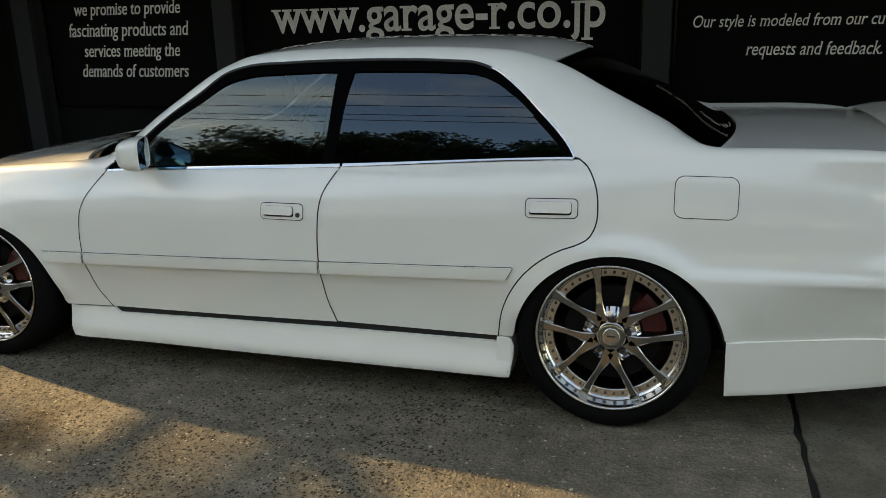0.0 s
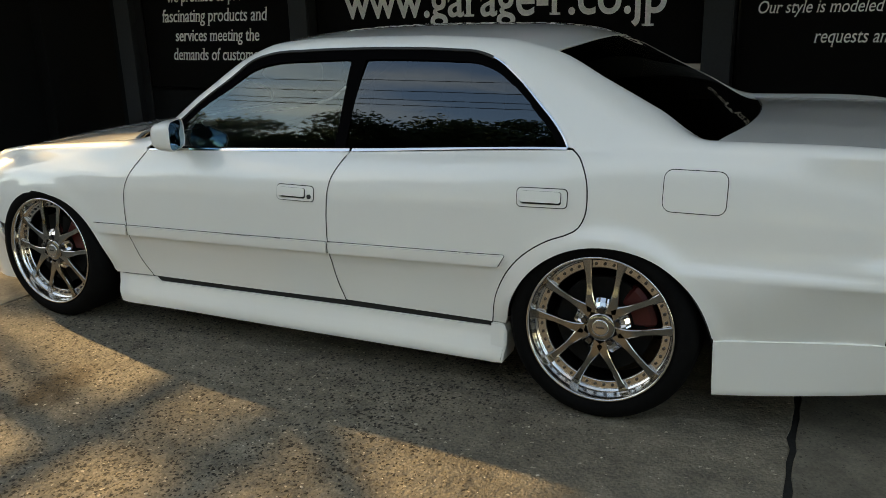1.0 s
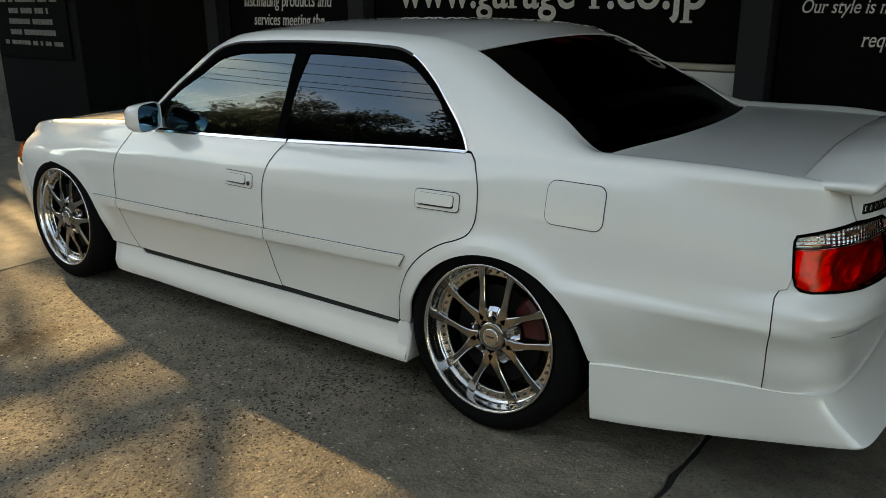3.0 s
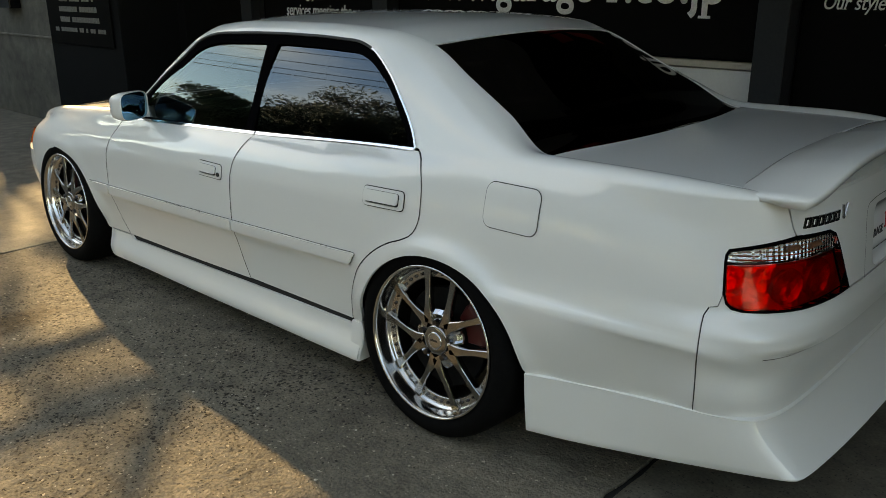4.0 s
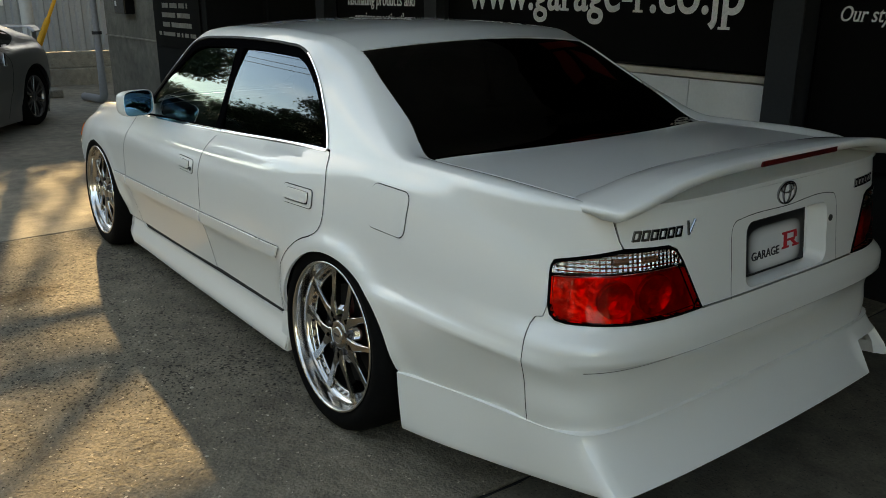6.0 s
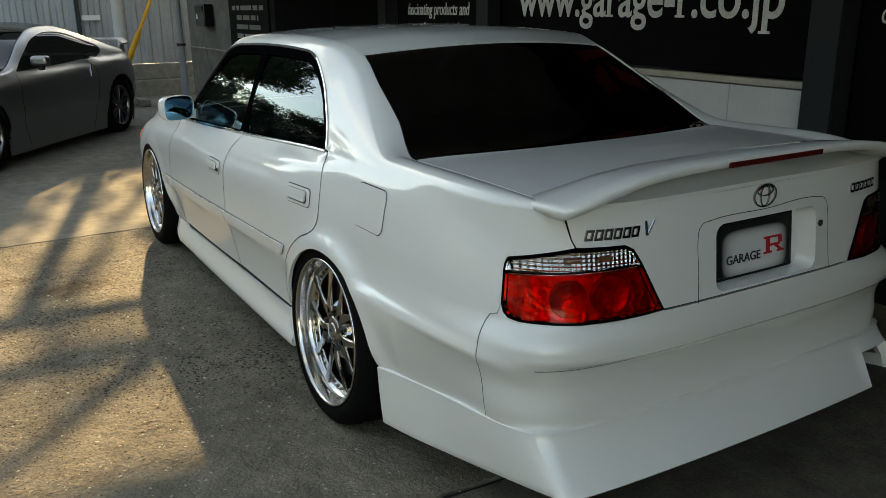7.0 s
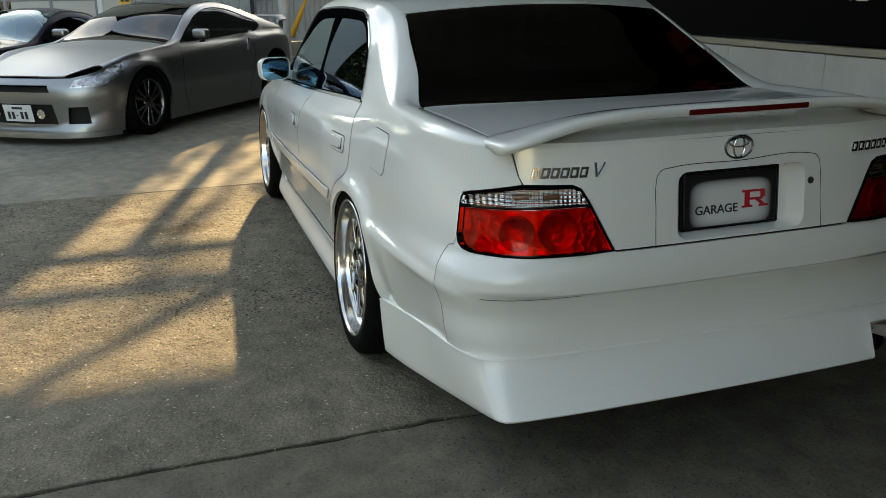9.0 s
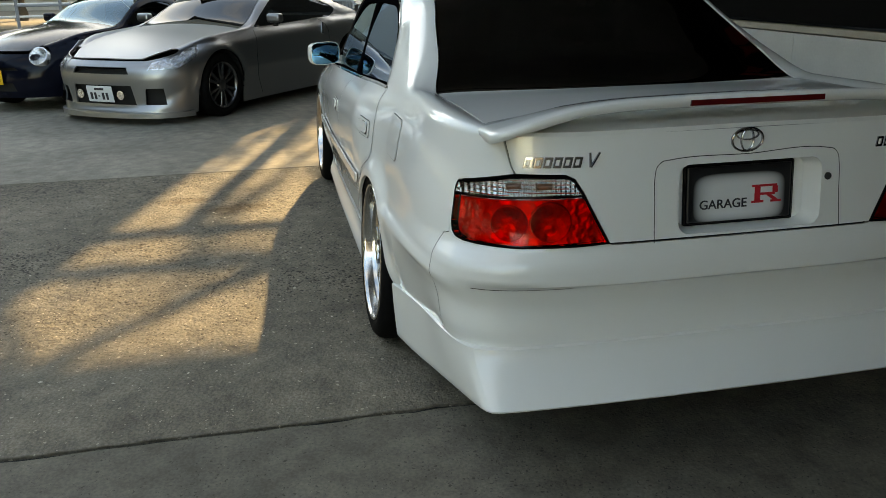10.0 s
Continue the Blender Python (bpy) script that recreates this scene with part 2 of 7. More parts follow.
def inside(poly, pts):
    x, y = pts[:, 0], pts[:, 1]
    res = np.zeros(len(pts), bool)
    j = len(poly) - 1
    for i in range(len(poly)):
        xi, yi, xj, yj = poly[i][0], poly[i][1], poly[j][0], poly[j][1]
        if yi != yj:
            res ^= ((yi > y) != (yj > y)) & (x < (xj - xi) * (y - yi) / (yj - yi) + xi)
        j = i
    return res


def area(poly):
    p = np.asarray(poly)
    return 0.5 * np.sum(p[:, 0] * np.roll(p[:, 1], -1) - np.roll(p[:, 0], -1) * p[:, 1])


def shrink(poly, g):
    """Moves a dense closed outline inwards by g."""
    p = np.asarray(poly, float)
    if area(p) < 0:
        p = p[::-1]
    a, b = p - np.roll(p, 1, 0), np.roll(p, -1, 0) - p
    a /= np.linalg.norm(a, axis=1)[:, None] + 1e-9
    b /= np.linalg.norm(b, axis=1)[:, None] + 1e-9
    na, nb = np.stack([-a[:, 1], a[:, 0]], 1), np.stack([-b[:, 1], b[:, 0]], 1)
    n = na + nb
    n /= np.maximum((n * n).sum(1), 0.5)[:, None] / 2
    return p + n * g


def panel(name, surface, outline, mat, parent, holes=(), gap=0.0025, step=0.025, lift=0.0, depth=0.012, label="", flip=False, mirror=False):
    """A sheet of the surface inside an outline of (u, v), with turned-in edges. surface maps arrays u, v to an array of points."""
    from mathutils import geometry
    loops = [resample(outline, step)]
    loops[0] = shrink(loops[0], gap)
    for h in holes:
        loops.append(shrink(resample(h, step), -gap))
    outer = loops[0]
    lo, hi = outer.min(0), outer.max(0)
    gu, gv = np.meshgrid(np.arange(lo[0] + step / 2, hi[0], step), np.arange(lo[1] + step / 2, hi[1], step))
    gu = gu + (np.arange(gu.shape[0]) % 2)[:, None] * step / 2
    grid = np.stack([gu.ravel(), gv.ravel()], 1)
    grid = grid[inside(outer, grid)]
    for h in loops[1:]:
        grid = grid[~inside(h, grid)]
    ring = np.concatenate(loops)
    if len(grid):
        near = np.array([np.min((ring[:, 0] - q[0]) ** 2 + (ring[:, 1] - q[1]) ** 2) for q in grid])
        grid = grid[near > (0.55 * step) ** 2]
    pts = np.concatenate([ring, grid]) if len(grid) else ring
    edges, k = [], 0
    for h in loops:
        edges += [(k + i, k + (i + 1) % len(h)) for i in range(len(h))]
        k += len(h)
    vs, es, fs, *_ = geometry.delaunay_2d_cdt([Vector((p[0], p[1])) for p in pts], edges, [], 0, 1e-6)
    uv = np.array([(v.x, v.y) for v in vs])
    tri = np.array([f for f in fs if len(f) == 3])
    mid = uv[tri].mean(1)
    keep = inside(outer, mid)
    for h in loops[1:]:
        keep &= ~inside(h, mid)
    tri = tri[keep]
    e = 6e-3
    P = surface(uv[:, 0], uv[:, 1])
    N = np.cross(surface(uv[:, 0] + e, uv[:, 1]) - surface(uv[:, 0] - e, uv[:, 1]), surface(uv[:, 0], uv[:, 1] + e) - surface(uv[:, 0], uv[:, 1] - e))
    N /= np.linalg.norm(N, axis=1)[:, None] + 1e-12
    if flip:
        N = -N
    P = P + N * lift
    fn = np.cross(P[tri[:, 1]] - P[tri[:, 0]], P[tri[:, 2]] - P[tri[:, 0]])
    bad = (fn * N[tri[:, 0]]).sum(1) < 0
    tri[bad] = tri[bad][:, ::-1]
    count = {}
    for f in tri:
        for a, b in ((f[0], f[1]), (f[1], f[2]), (f[2], f[0])):
            count[(min(a, b), max(a, b))] = count.get((min(a, b), max(a, b)), 0) + 1
    border = [(a, b) for f in tri for a, b in ((f[0], f[1]), (f[1], f[2]), (f[2], f[0])) if count[(min(a, b), max(a, b))] == 1]
    verts, faces, normals = [tuple(p) for p in P], [tuple(f) for f in tri], [tuple(n) for n in N]
    if depth:
        top, low = {}, {}
        for i in sorted({i for ed in border for i in ed}):
            top[i] = len(verts)
            verts.append(tuple(P[i])), normals.append((0, 0, 0))
            low[i] = len(verts)
            verts.append(tuple(P[i] - N[i] * depth)), normals.append((0, 0, 0))
        faces += [(top[b], top[a], low[a], low[b]) for a, b in border]
    made = []
    for sgn in ((1, -1) if mirror else (1,)):
        vv = [(v[0], v[1] * sgn, v[2]) for v in verts]
        ff = faces if sgn > 0 else [f[::-1] for f in faces]
        ob = mesh_object(name, vv, ff, mat, parent, label, smooth=True)
        ob.data.normals_split_custom_set_from_vertices([(n[0], n[1] * sgn, n[2]) for n in normals])
        made.append(ob)
    return made if mirror else made[0]


# ---- setting ----
def concrete(name, tone, warm, pits=1.0, rough=0.82, worn=None, spots=()):
    """Worn concrete: mottled stains, pale aggregate, dark pits and fine relief."""
    m = bpy.data.materials.new(name)
    m.use_nodes = True
    n, l = m.node_tree.nodes, m.node_tree.links
    b = n["Principled BSDF"]
    geo = n.new("ShaderNodeNewGeometry")
    pos = geo.outputs["Position"]

    def noisy(scale, detail=6.0, rgh=0.55):
        t = n.new("ShaderNodeTexNoise")
        t.inputs["Scale"].default_value, t.inputs["Detail"].default_value, t.inputs["Roughness"].default_value = scale, detail, rgh
        l.new(pos, t.inputs["Vector"])
        return t.outputs["Fac"]

    def ramp(fac, a, b2, c0, c1):
        r = n.new("ShaderNodeValToRGB")
        r.color_ramp.elements[0].position, r.color_ramp.elements[1].position = a, b2
        r.color_ramp.elements[0].color, r.color_ramp.elements[1].color = (*c0, 1), (*c1, 1)
        l.new(fac, r.inputs["Fac"])
        return r.outputs["Color"]

    def blend(kind, fac, a, b2):
        x = n.new("ShaderNodeMix")
        x.data_type, x.blend_type = "RGBA", kind
        if isinstance(fac, float):
            x.inputs["Factor"].default_value = fac
        else:
            l.new(fac, x.inputs["Factor"])
        l.new(a, x.inputs["A"]), l.new(b2, x.inputs["B"])
        return x.outputs["Result"]

    base = ramp(noisy(1.1), 0.3, 0.72, tuple(tone * c * 0.72 for c in warm), tuple(tone * c * 1.15 for c in warm))
    mid = ramp(noisy(9.0), 0.3, 0.7, (0.62, 0.62, 0.62), (1.18, 1.18, 1.18))
    col = blend("MULTIPLY", 0.8, base, mid)
    fine = ramp(noisy(95.0, 4.0), 0.36, 0.64, (0.55, 0.55, 0.55), (1.38, 1.38, 1.38))
    col = blend("MULTIPLY", 0.25 + 0.3 * pits, col, fine)

    def math2(op, a, b2):
        x = n.new("ShaderNodeMath")
        x.operation = op
        for i, q in enumerate((a, b2)):
            if isinstance(q, float):
                x.inputs[i].default_value = q
            else:
                l.new(q, x.inputs[i])
        return x.outputs[0]

    # dark pits of uneven size and shape, thick in patches and rare between them
    patches = ramp(noisy(0.9, 4.0), 0.36, 0.58, (0.50, 0.50, 0.50), (1.0, 1.0, 1.0))
    if worn:
        # the surface is worn open on one side of a line only
        cut, fade = n.new("ShaderNodeSeparateXYZ"), n.new("ShaderNodeMapRange")
        l.new(pos, cut.inputs[0])
        uneven = math2("ADD", cut.outputs[0], math2("MULTIPLY", noisy(1.6, 3.0), 0.9))
        l.new(uneven, fade.inputs["Value"])
        fade.inputs["From Min"].default_value, fade.inputs["From Max"].default_value = worn[1] + 0.45, worn[0] + 0.45
        patches = math2("MULTIPLY", patches, fade.outputs[0])
    wob = n.new("ShaderNodeTexNoise")
    wob.inputs["Scale"].default_value, wob.inputs["Detail"].default_value = 60.0, 2.0
    l.new(pos, wob.inputs["Vector"])
    shift = n.new("ShaderNodeVectorMath")
    shift.operation = "MULTIPLY_ADD"
    shift.inputs[1].default_value = (0.022, 0.022, 0.022)
    l.new(wob.outputs["Color"], shift.inputs[0]), l.new(pos, shift.inputs[2])
    holes = None
    for scale, size in ((46.0, 0.45), (80.0, 0.52)):
        vor = n.new("ShaderNodeTexVoronoi")
        vor.inputs["Scale"].default_value = scale
        l.new(shift.outputs[0], vor.inputs["Vector"])
        pick = n.new("ShaderNodeSeparateColor")
        l.new(vor.outputs["Color"], pick.inputs[0])
        radius = math2("MULTIPLY", math2("POWER", pick.outputs[0], 1.05), math2("MULTIPLY", patches, size * (0.35 + 0.65 * pits)))
        deep = n.new("ShaderNodeMapRange")
        deep.inputs["From Min"].default_value, deep.inputs["From Max"].default_value = -0.05, 0.03
        l.new(math2("SUBTRACT", radius, vor.outputs["Distance"]), deep.inputs["Value"])
        holes = deep.outputs[0] if holes is None else math2("MAXIMUM", holes, deep.outputs[0])
    dark = n.new("ShaderNodeRGB")
    dark.outputs[0].default_value = (*(tone * c * 0.15 for c in warm), 1)
    col = blend("MIX", math2("MULTIPLY", holes, 0.95 * min(1.0, 0.3 + pits)), col, dark.outputs[0])
    grit = n.new("ShaderNodeTexVoronoi")
    grit.inputs["Scale"].default_value = 62.0
    l.new(shift.outputs[0], grit.inputs["Vector"])
    chip = n.new("ShaderNodeSeparateColor")
    l.new(grit.outputs["Color"], chip.inputs[0])
    stone = n.new("ShaderNodeMapRange")
    stone.inputs["From Min"].default_value, stone.inputs["From Max"].default_value = -0.03, 0.03
    l.new(math2("SUBTRACT", math2("MULTIPLY", math2("POWER", chip.outputs[1], 5.0), 0.34 * pits), grit.outputs["Distance"]), stone.inputs["Value"])
    pale = n.new("ShaderNodeRGB")
    pale.outputs[0].default_value = (*(min(0.75, tone * c * 2.2) for c in warm), 1)
    col = blend("MIX", math2("MULTIPLY", stone.outputs[0], 0.8), col, pale.outputs[0])
    for sx_, sy_, rx_, ry_ in spots:
        # a brown dirt stain with a ragged rim
        off, size, dist, mask, soil = (n.new("ShaderNode" + k) for k in ("VectorMath", "VectorMath", "VectorMath", "MapRange", "RGB"))
        off.operation, size.operation, dist.operation = "SUBTRACT", "MULTIPLY", "LENGTH"
        off.inputs[1].default_value, size.inputs[1].default_value = (sx_, sy_, 0), (1 / rx_, 1 / ry_, 0)
        l.new(pos, off.inputs[0]), l.new(off.outputs[0], size.inputs[0]), l.new(size.outputs[0], dist.inputs[0])
        l.new(math2("ADD", dist.outputs["Value"], math2("MULTIPLY", noisy(14.0, 5.0), 1.6)), mask.inputs["Value"])
        mask.inputs["From Min"].default_value, mask.inputs["From Max"].default_value, mask.inputs["To Min"].default_value, mask.inputs["To Max"].default_value = 1.2, 2.0, 0.8, 0.0
        soil.outputs[0].default_value = (0.34, 0.26, 0.17, 1)
        col = blend("MULTIPLY", mask.outputs[0], col, soil.outputs[0])
    l.new(col, b.inputs["Base Color"])
    b.inputs["Roughness"].default_value = rough
    b.inputs["Specular IOR Level"].default_value = 0.3
    relief = math2("SUBTRACT", math2("ADD", math2("MULTIPLY", noisy(26.0, 3.0), 0.35), math2("MULTIPLY", noisy(120.0, 4.0), 0.13)), math2("MULTIPLY", holes, 0.8))
    bp = n.new("ShaderNodeBump")
    bp.inputs["Strength"].default_value, bp.inputs["Distance"].default_value = 0.98 * pits ** 1.6 + 0.05, 0.05
    l.new(relief, bp.inputs["Height"]), l.new(bp.outputs["Normal"], b.inputs["Normal"])
    return m


WARM = (1.0, 0.87, 0.65)
SLAB = concrete("worn_concrete", 0.210, WARM, 1.0, worn=(-0.45, 0.35), spots=((-2.07, -1.42, 0.13, 0.26), (-2.35, -1.75, 0.10, 0.16)))
SLAB_SMOOTH = concrete("smooth_concrete", 0.160, (1.0, 0.89, 0.68), 0.35)
SLAB_PALE = concrete("pale_worn_concrete", 0.235, (1.0, 0.91, 0.73), 0.3)
CONCRETE_WALL = concrete("cast_concrete", 0.27, (1.0, 0.95, 0.80), 0.35)
ASPHALT = concrete("asphalt", 0.10, (1, 1, 1), 0.8)
BLACKSIGN = material("black_sign_board", (0.005, 0.005, 0.005), rough=0.6, stain=0.3, spread=2, grain=0.2, size=150, spec=0.05)
GREYSTEEL = material("grey_painted_steel", (0.030, 0.033, 0.036), spec=0.2, rough=0.6, grain=0.15, size=60, stain=0.25, spread=3, bump=0.05)
DARKWALL = material("charcoal_painted_wall", (0.009, 0.010, 0.0105), spec=0.1, rough=0.75, grain=0.2, size=70, stain=0.3, spread=2.5, bump=0.15)
PALEWALL = material("off_white_painted_panel", (0.74, 0.74, 0.70), rough=0.6, grain=0.06, size=60, stain=0.22, spread=2.2)
CAP = material("cream_sill_cap", (0.55, 0.50, 0.40), rough=0.6, grain=0.12, size=50, stain=0.2)
LETTER = material("white_vinyl_lettering", (0.88, 0.88, 0.86), rough=0.6, grain=0.12, size=90)
DIMLETTER = material("dull_grey_lettering", (0.22, 0.22, 0.20), rough=0.7)
FENCE = material("galvanised_fence_sheet", (0.33, 0.355, 0.37), rough=0.55, metal=0.2, grain=0.12, size=30, stain=0.25, spread=1.5)
PIPE = material("grey_plastic_pipe", (0.22, 0.23, 0.25), rough=0.5, grain=0.1, size=40)
YELLOW = material("yellow_guard_plastic", (0.75, 0.38, 0.02), rough=0.5, grain=0.1, size=30)
JOINT = material("dark_joint_filler", (0.015, 0.014, 0.012), rough=0.95, grain=0.4, size=80)

ground = tagged(mesh_object("ground", [(-400, -400, -0.05), (400, -400, -0.05), (400, 400, -0.05), (-400, 400, -0.05)], [(0, 1, 2, 3)], ASPHALT), "dark asphalt ground round the forecourt", "ground", kind="structure")

FLOOR = -0.018
SLAB_X = [-14.6, -10.8, -6.98, -3.162, 0.657, 4.48, 8.3]
SLAB_Y = [-9.6, -5.2, 2.0]
forecourt = tagged(empty("pavement", pose(0, 0, FLOOR)), "stained worn concrete forecourt cast in large slabs", "pavement", kind="structure")
mesh_object("joint_bed", [(-14.6, -9.6, -0.012), (8.3, -9.6, -0.012), (8.3, 2.0, -0.012), (-14.6, 2.0, -0.012)], [(0, 1, 2, 3)], JOINT, forecourt)
for i in range(len(SLAB_X) - 1):
    for j in range(len(SLAB_Y) - 1):
        rnd = random.Random(31 * i + j)
        x0, x1, y0, y1 = SLAB_X[i], SLAB_X[i + 1], SLAB_Y[j], SLAB_Y[j + 1]

        def ragged(a, b, n=90):
            out = []
            for k in range(n):
                t = k / n
                p = (a[0] + (b[0] - a[0]) * t, a[1] + (b[1] - a[1]) * t)
                d = 0.0074 + 0.005 * noise.noise((p[0] * 5, p[1] * 5, 3.0 + i)) + (rnd.random() ** 6) * 0.014
                out.append((p, max(0.001, d)))
            return out

        loop = []
        for (a, b, nx_, ny_) in (((x0, y0), (x1, y0), 0, 1), ((x1, y0), (x1, y1), -1, 0), ((x1, y1), (x0, y1), 0, -1), ((x0, y1), (x0, y0), 1, 0)):
            loop += [(p[0] + nx_ * d, p[1] + ny_ * d) for p, d in ragged(a, b)]
        n = len(loop)
        verts = [(x, y, -0.003) for x, y in loop] + [(x0 + (x - x0) * 0.9985 + 0.0028, y0 + (y - y0) * 0.9985 + 0.0028, 0.0) for x, y in loop] + [(x, y, -0.02) for x, y in loop]
        faces = [tuple(range(n, 2 * n))] + [(k, (k + 1) % n, n + (k + 1) % n, n + k) for k in range(n)] + [(2 * n + k, 2 * n + (k + 1) % n, (k + 1) % n, k) for k in range(n)]
        mesh_object("concrete_slab", verts, faces, SLAB if x1 < 0.7 and x0 > -3.5 else SLAB_PALE if x1 < 0 else SLAB_SMOOTH, forecourt)

# pale stone chips lying on the worn slab
rnd = random.Random(41)
chips = bmesh.new()
for _ in range(260):
    x, y = -3.1 + 3.4 * rnd.random() ** 0.8, -0.95 - 1.5 * rnd.random()
    size = rnd.uniform(0.0018, 0.003) + 0.005 * rnd.random() ** 8
    bmesh.ops.create_icosphere(chips, subdivisions=1, radius=1.0, matrix=pose(x, y, FLOOR + size * 0.2, rnd.uniform(-20, 20), rnd.uniform(-20, 20), rnd.uniform(0, 360)) @ Matrix.Diagonal((size * rnd.uniform(0.8, 1.5), size, size * 0.4, 1)))
tagged(part("stone_chips", chips, material("pale_stone_chip", (0.55, 0.49, 0.38), rough=0.7, grain=0.3, size=90)), "pale stone chips scattered on the worn concrete", "gravel", kind="stuff")

# garage front
WALL_POSE = pose(0, 1.90, 0, 0, 0, -1.2)


def wall_part(name, x0, x1, y0, y1, z0, z1, mat, bevel=0.0, parent=None):
    ob = part(name, box(x0, x1, y0, y1, z0, z1, bevel), mat, parent)
    if parent is None:
        ob.matrix_world = WALL_POSE
    return ob


back = tagged(wall_part("wall_north", -5.2, 9.0, 0.06, 0.3, -0.03, 6.4, DARKWALL), "charcoal garage front wall behind the signs", "wall", kind="structure")
panels = tagged(empty("dado_panel", WALL_POSE), "off-white painted low wall under the sign", "wall", kind="structure")
for a, b in ((-2.97, -2.30), (-2.30, -1.46), (-1.46, -0.625), (-0.625, -0.09)):
    wall_part("panel", a + 0.002, b - 0.002, 0.0, 0.058, FLOOR, 0.985, PALEWALL, 0.002, panels)
wall_part("sill_cap", -2.97, -0.09, -0.012, 0.058, 0.993, 1.03, CAP, 0.004, panels)
for x0, x1, nm in ((-0.085, 0.085, "steel"), (-3.14, -2.975, "steel"), (-4.97, -4.80, "steel")):
    col = tagged(empty("wall_column", WALL_POSE @ pose((x0 + x1) / 2, 0, 0)), "grey painted steel column of the garage front", "column", group="garage columns")
    h = (x1 - x0) / 2
    wall_part("flange", -h, h, -0.10, -0.085, FLOOR, 4.4, GREYSTEEL, 0.003, col)
    wall_part("web", -0.006, 0.006, -0.085, 0.04, FLOOR, 4.4, GREYSTEEL, 0.0, col)
    wall_part("flange", -h, h, 0.04, 0.055, FLOOR, 4.4, GREYSTEEL, 0.003, col)


# where the strokes of a letter end in slabs: share of its width and line (0 baseline, 1 x-height, 2 ascender, -1 descender)
SERIFS = {"w": ((0.10, 1), (0.90, 1), (0.50, 1)), "v": ((0.12, 1), (0.88, 1)), "r": ((0.18, 0), (0.10, 1)), "p": ((0.12, -1), (0.06, 1)), "j": ((0.62, 1),), "n": ((0.14, 0), (0.86, 0), (0.06, 1)), "m": ((0.09, 0), (0.5, 0), (0.91, 0), (0.04, 1)),
          "h": ((0.14, 0), (0.86, 0), (0.06, 2)), "i": ((0.5, 0), (0.3, 1)), "l": ((0.5, 0), (0.3, 2)), "d": ((0.90, 0), (0.82, 2)), "b": ((0.06, 2),), "f": ((0.38, 0),), "u": ((0.06, 1), (0.80, 1), (0.92, 0)), "y": ((0.1, 1), (0.9, 1)), "q": ((0.9, -1),), "t": ((0.8, 0),), "k": ((0.1, 0), (0.9, 0), (0.06, 2))}


def letters(text, **ways):
    """The mesh of a line of writing in the built-in font."""
    cu = bpy.data.curves.new("writing", "FONT")
    cu.body, cu.extrude = text, 0.004
    cu.shear, cu.offset = ways.get("shear", 0.0), ways.get("bold", 0.0)
    tmp = new("tmp", cu)
    bpy.context.view_layer.update()
    me = bpy.data.meshes.new_from_object(tmp.evaluated_get(bpy.context.evaluated_depsgraph_get()))
    bpy.data.objects.remove(tmp)
    return me


def span(text, axis=0):
    co = [v.co[axis] for v in letters(text).vertices]
    return min(co), max(co)


def lettering(text, x0, x1, z, mat, parent, shear=0.0, bold=0.0, y=0.0, sizez=1.0, serif=0.0):
    """Writing on a board in the built-in font, set from x0 to x1 with its baseline at z; serif gives the width of the slabs at the stroke ends."""
    me = letters(text, shear=shear, bold=bold)
    co = np.array([v.co for v in me.vertices])
    lo, k = co[:, 0].min(), (x1 - x0) / (co[:, 0].max() - co[:, 0].min())
    kz = k * sizez
    put = lambda p: (x0 + (p[0] - lo) * k, y - (p[2] * 0.5 + 0.002), z + p[1] * kz)
    verts, faces = [put(v.co) for v in me.vertices], [tuple(p.vertices) for p in me.polygons]
    if serif:
        lines = {0: 0.0, 1: span("x", 1)[1], 2: span("l", 1)[1], -1: span("p", 1)[0]}
        wide = {c: span(c)[1] - span(c)[0] for c in set(text) & set(SERIFS)}
        thick = 0.030 + bold
        for i, c in enumerate(text):
            if c not in SERIFS:
                continue
            right = span(text[:i + 1])[1]
            for share, line in SERIFS[c]:
                cx, level = right - wide[c] * (1 - share), lines[line]
                h0, h1 = (level - bold, level - bold + thick) if line in (0, -1) else (level + bold - thick, level + bold)
                n = len(verts)
                verts += [put((cx + a * serif + shear * h, h, d)) for d in (0.0052, -0.004) for a, h in ((-0.5, h0), (0.5, h0), (0.5, h1), (-0.5, h1))]
                faces += [tuple(n + q for q in f) for f in ((0, 1, 2, 3), (7, 6, 5, 4), (0, 4, 5, 1), (1, 5, 6, 2), (2, 6, 7, 3), (3, 7, 4, 0))]
    return mesh_object("lettering", verts, faces, mat, parent)


def sign_board(x0, x1, z0, z1, label, y=0.0):
    ob = tagged(empty("sign_board", WALL_POSE @ pose(0, y, 0)), label, "sign")
    wall_part("board", x0, x1, 0.02, 0.058, z0, z1, BLACKSIGN, 0.003, ob)
    for a, b, c, d in ((x0, x1, z0, z0 + 0.012), (x0, x0 + 0.012, z0 + 0.012, z1), (x1 - 0.012, x1, z0 + 0.012, z1)):
        wall_part("edge_trim", a, b, 0.014, 0.0195, c, d, TRIM, 0.0, ob)
    return ob


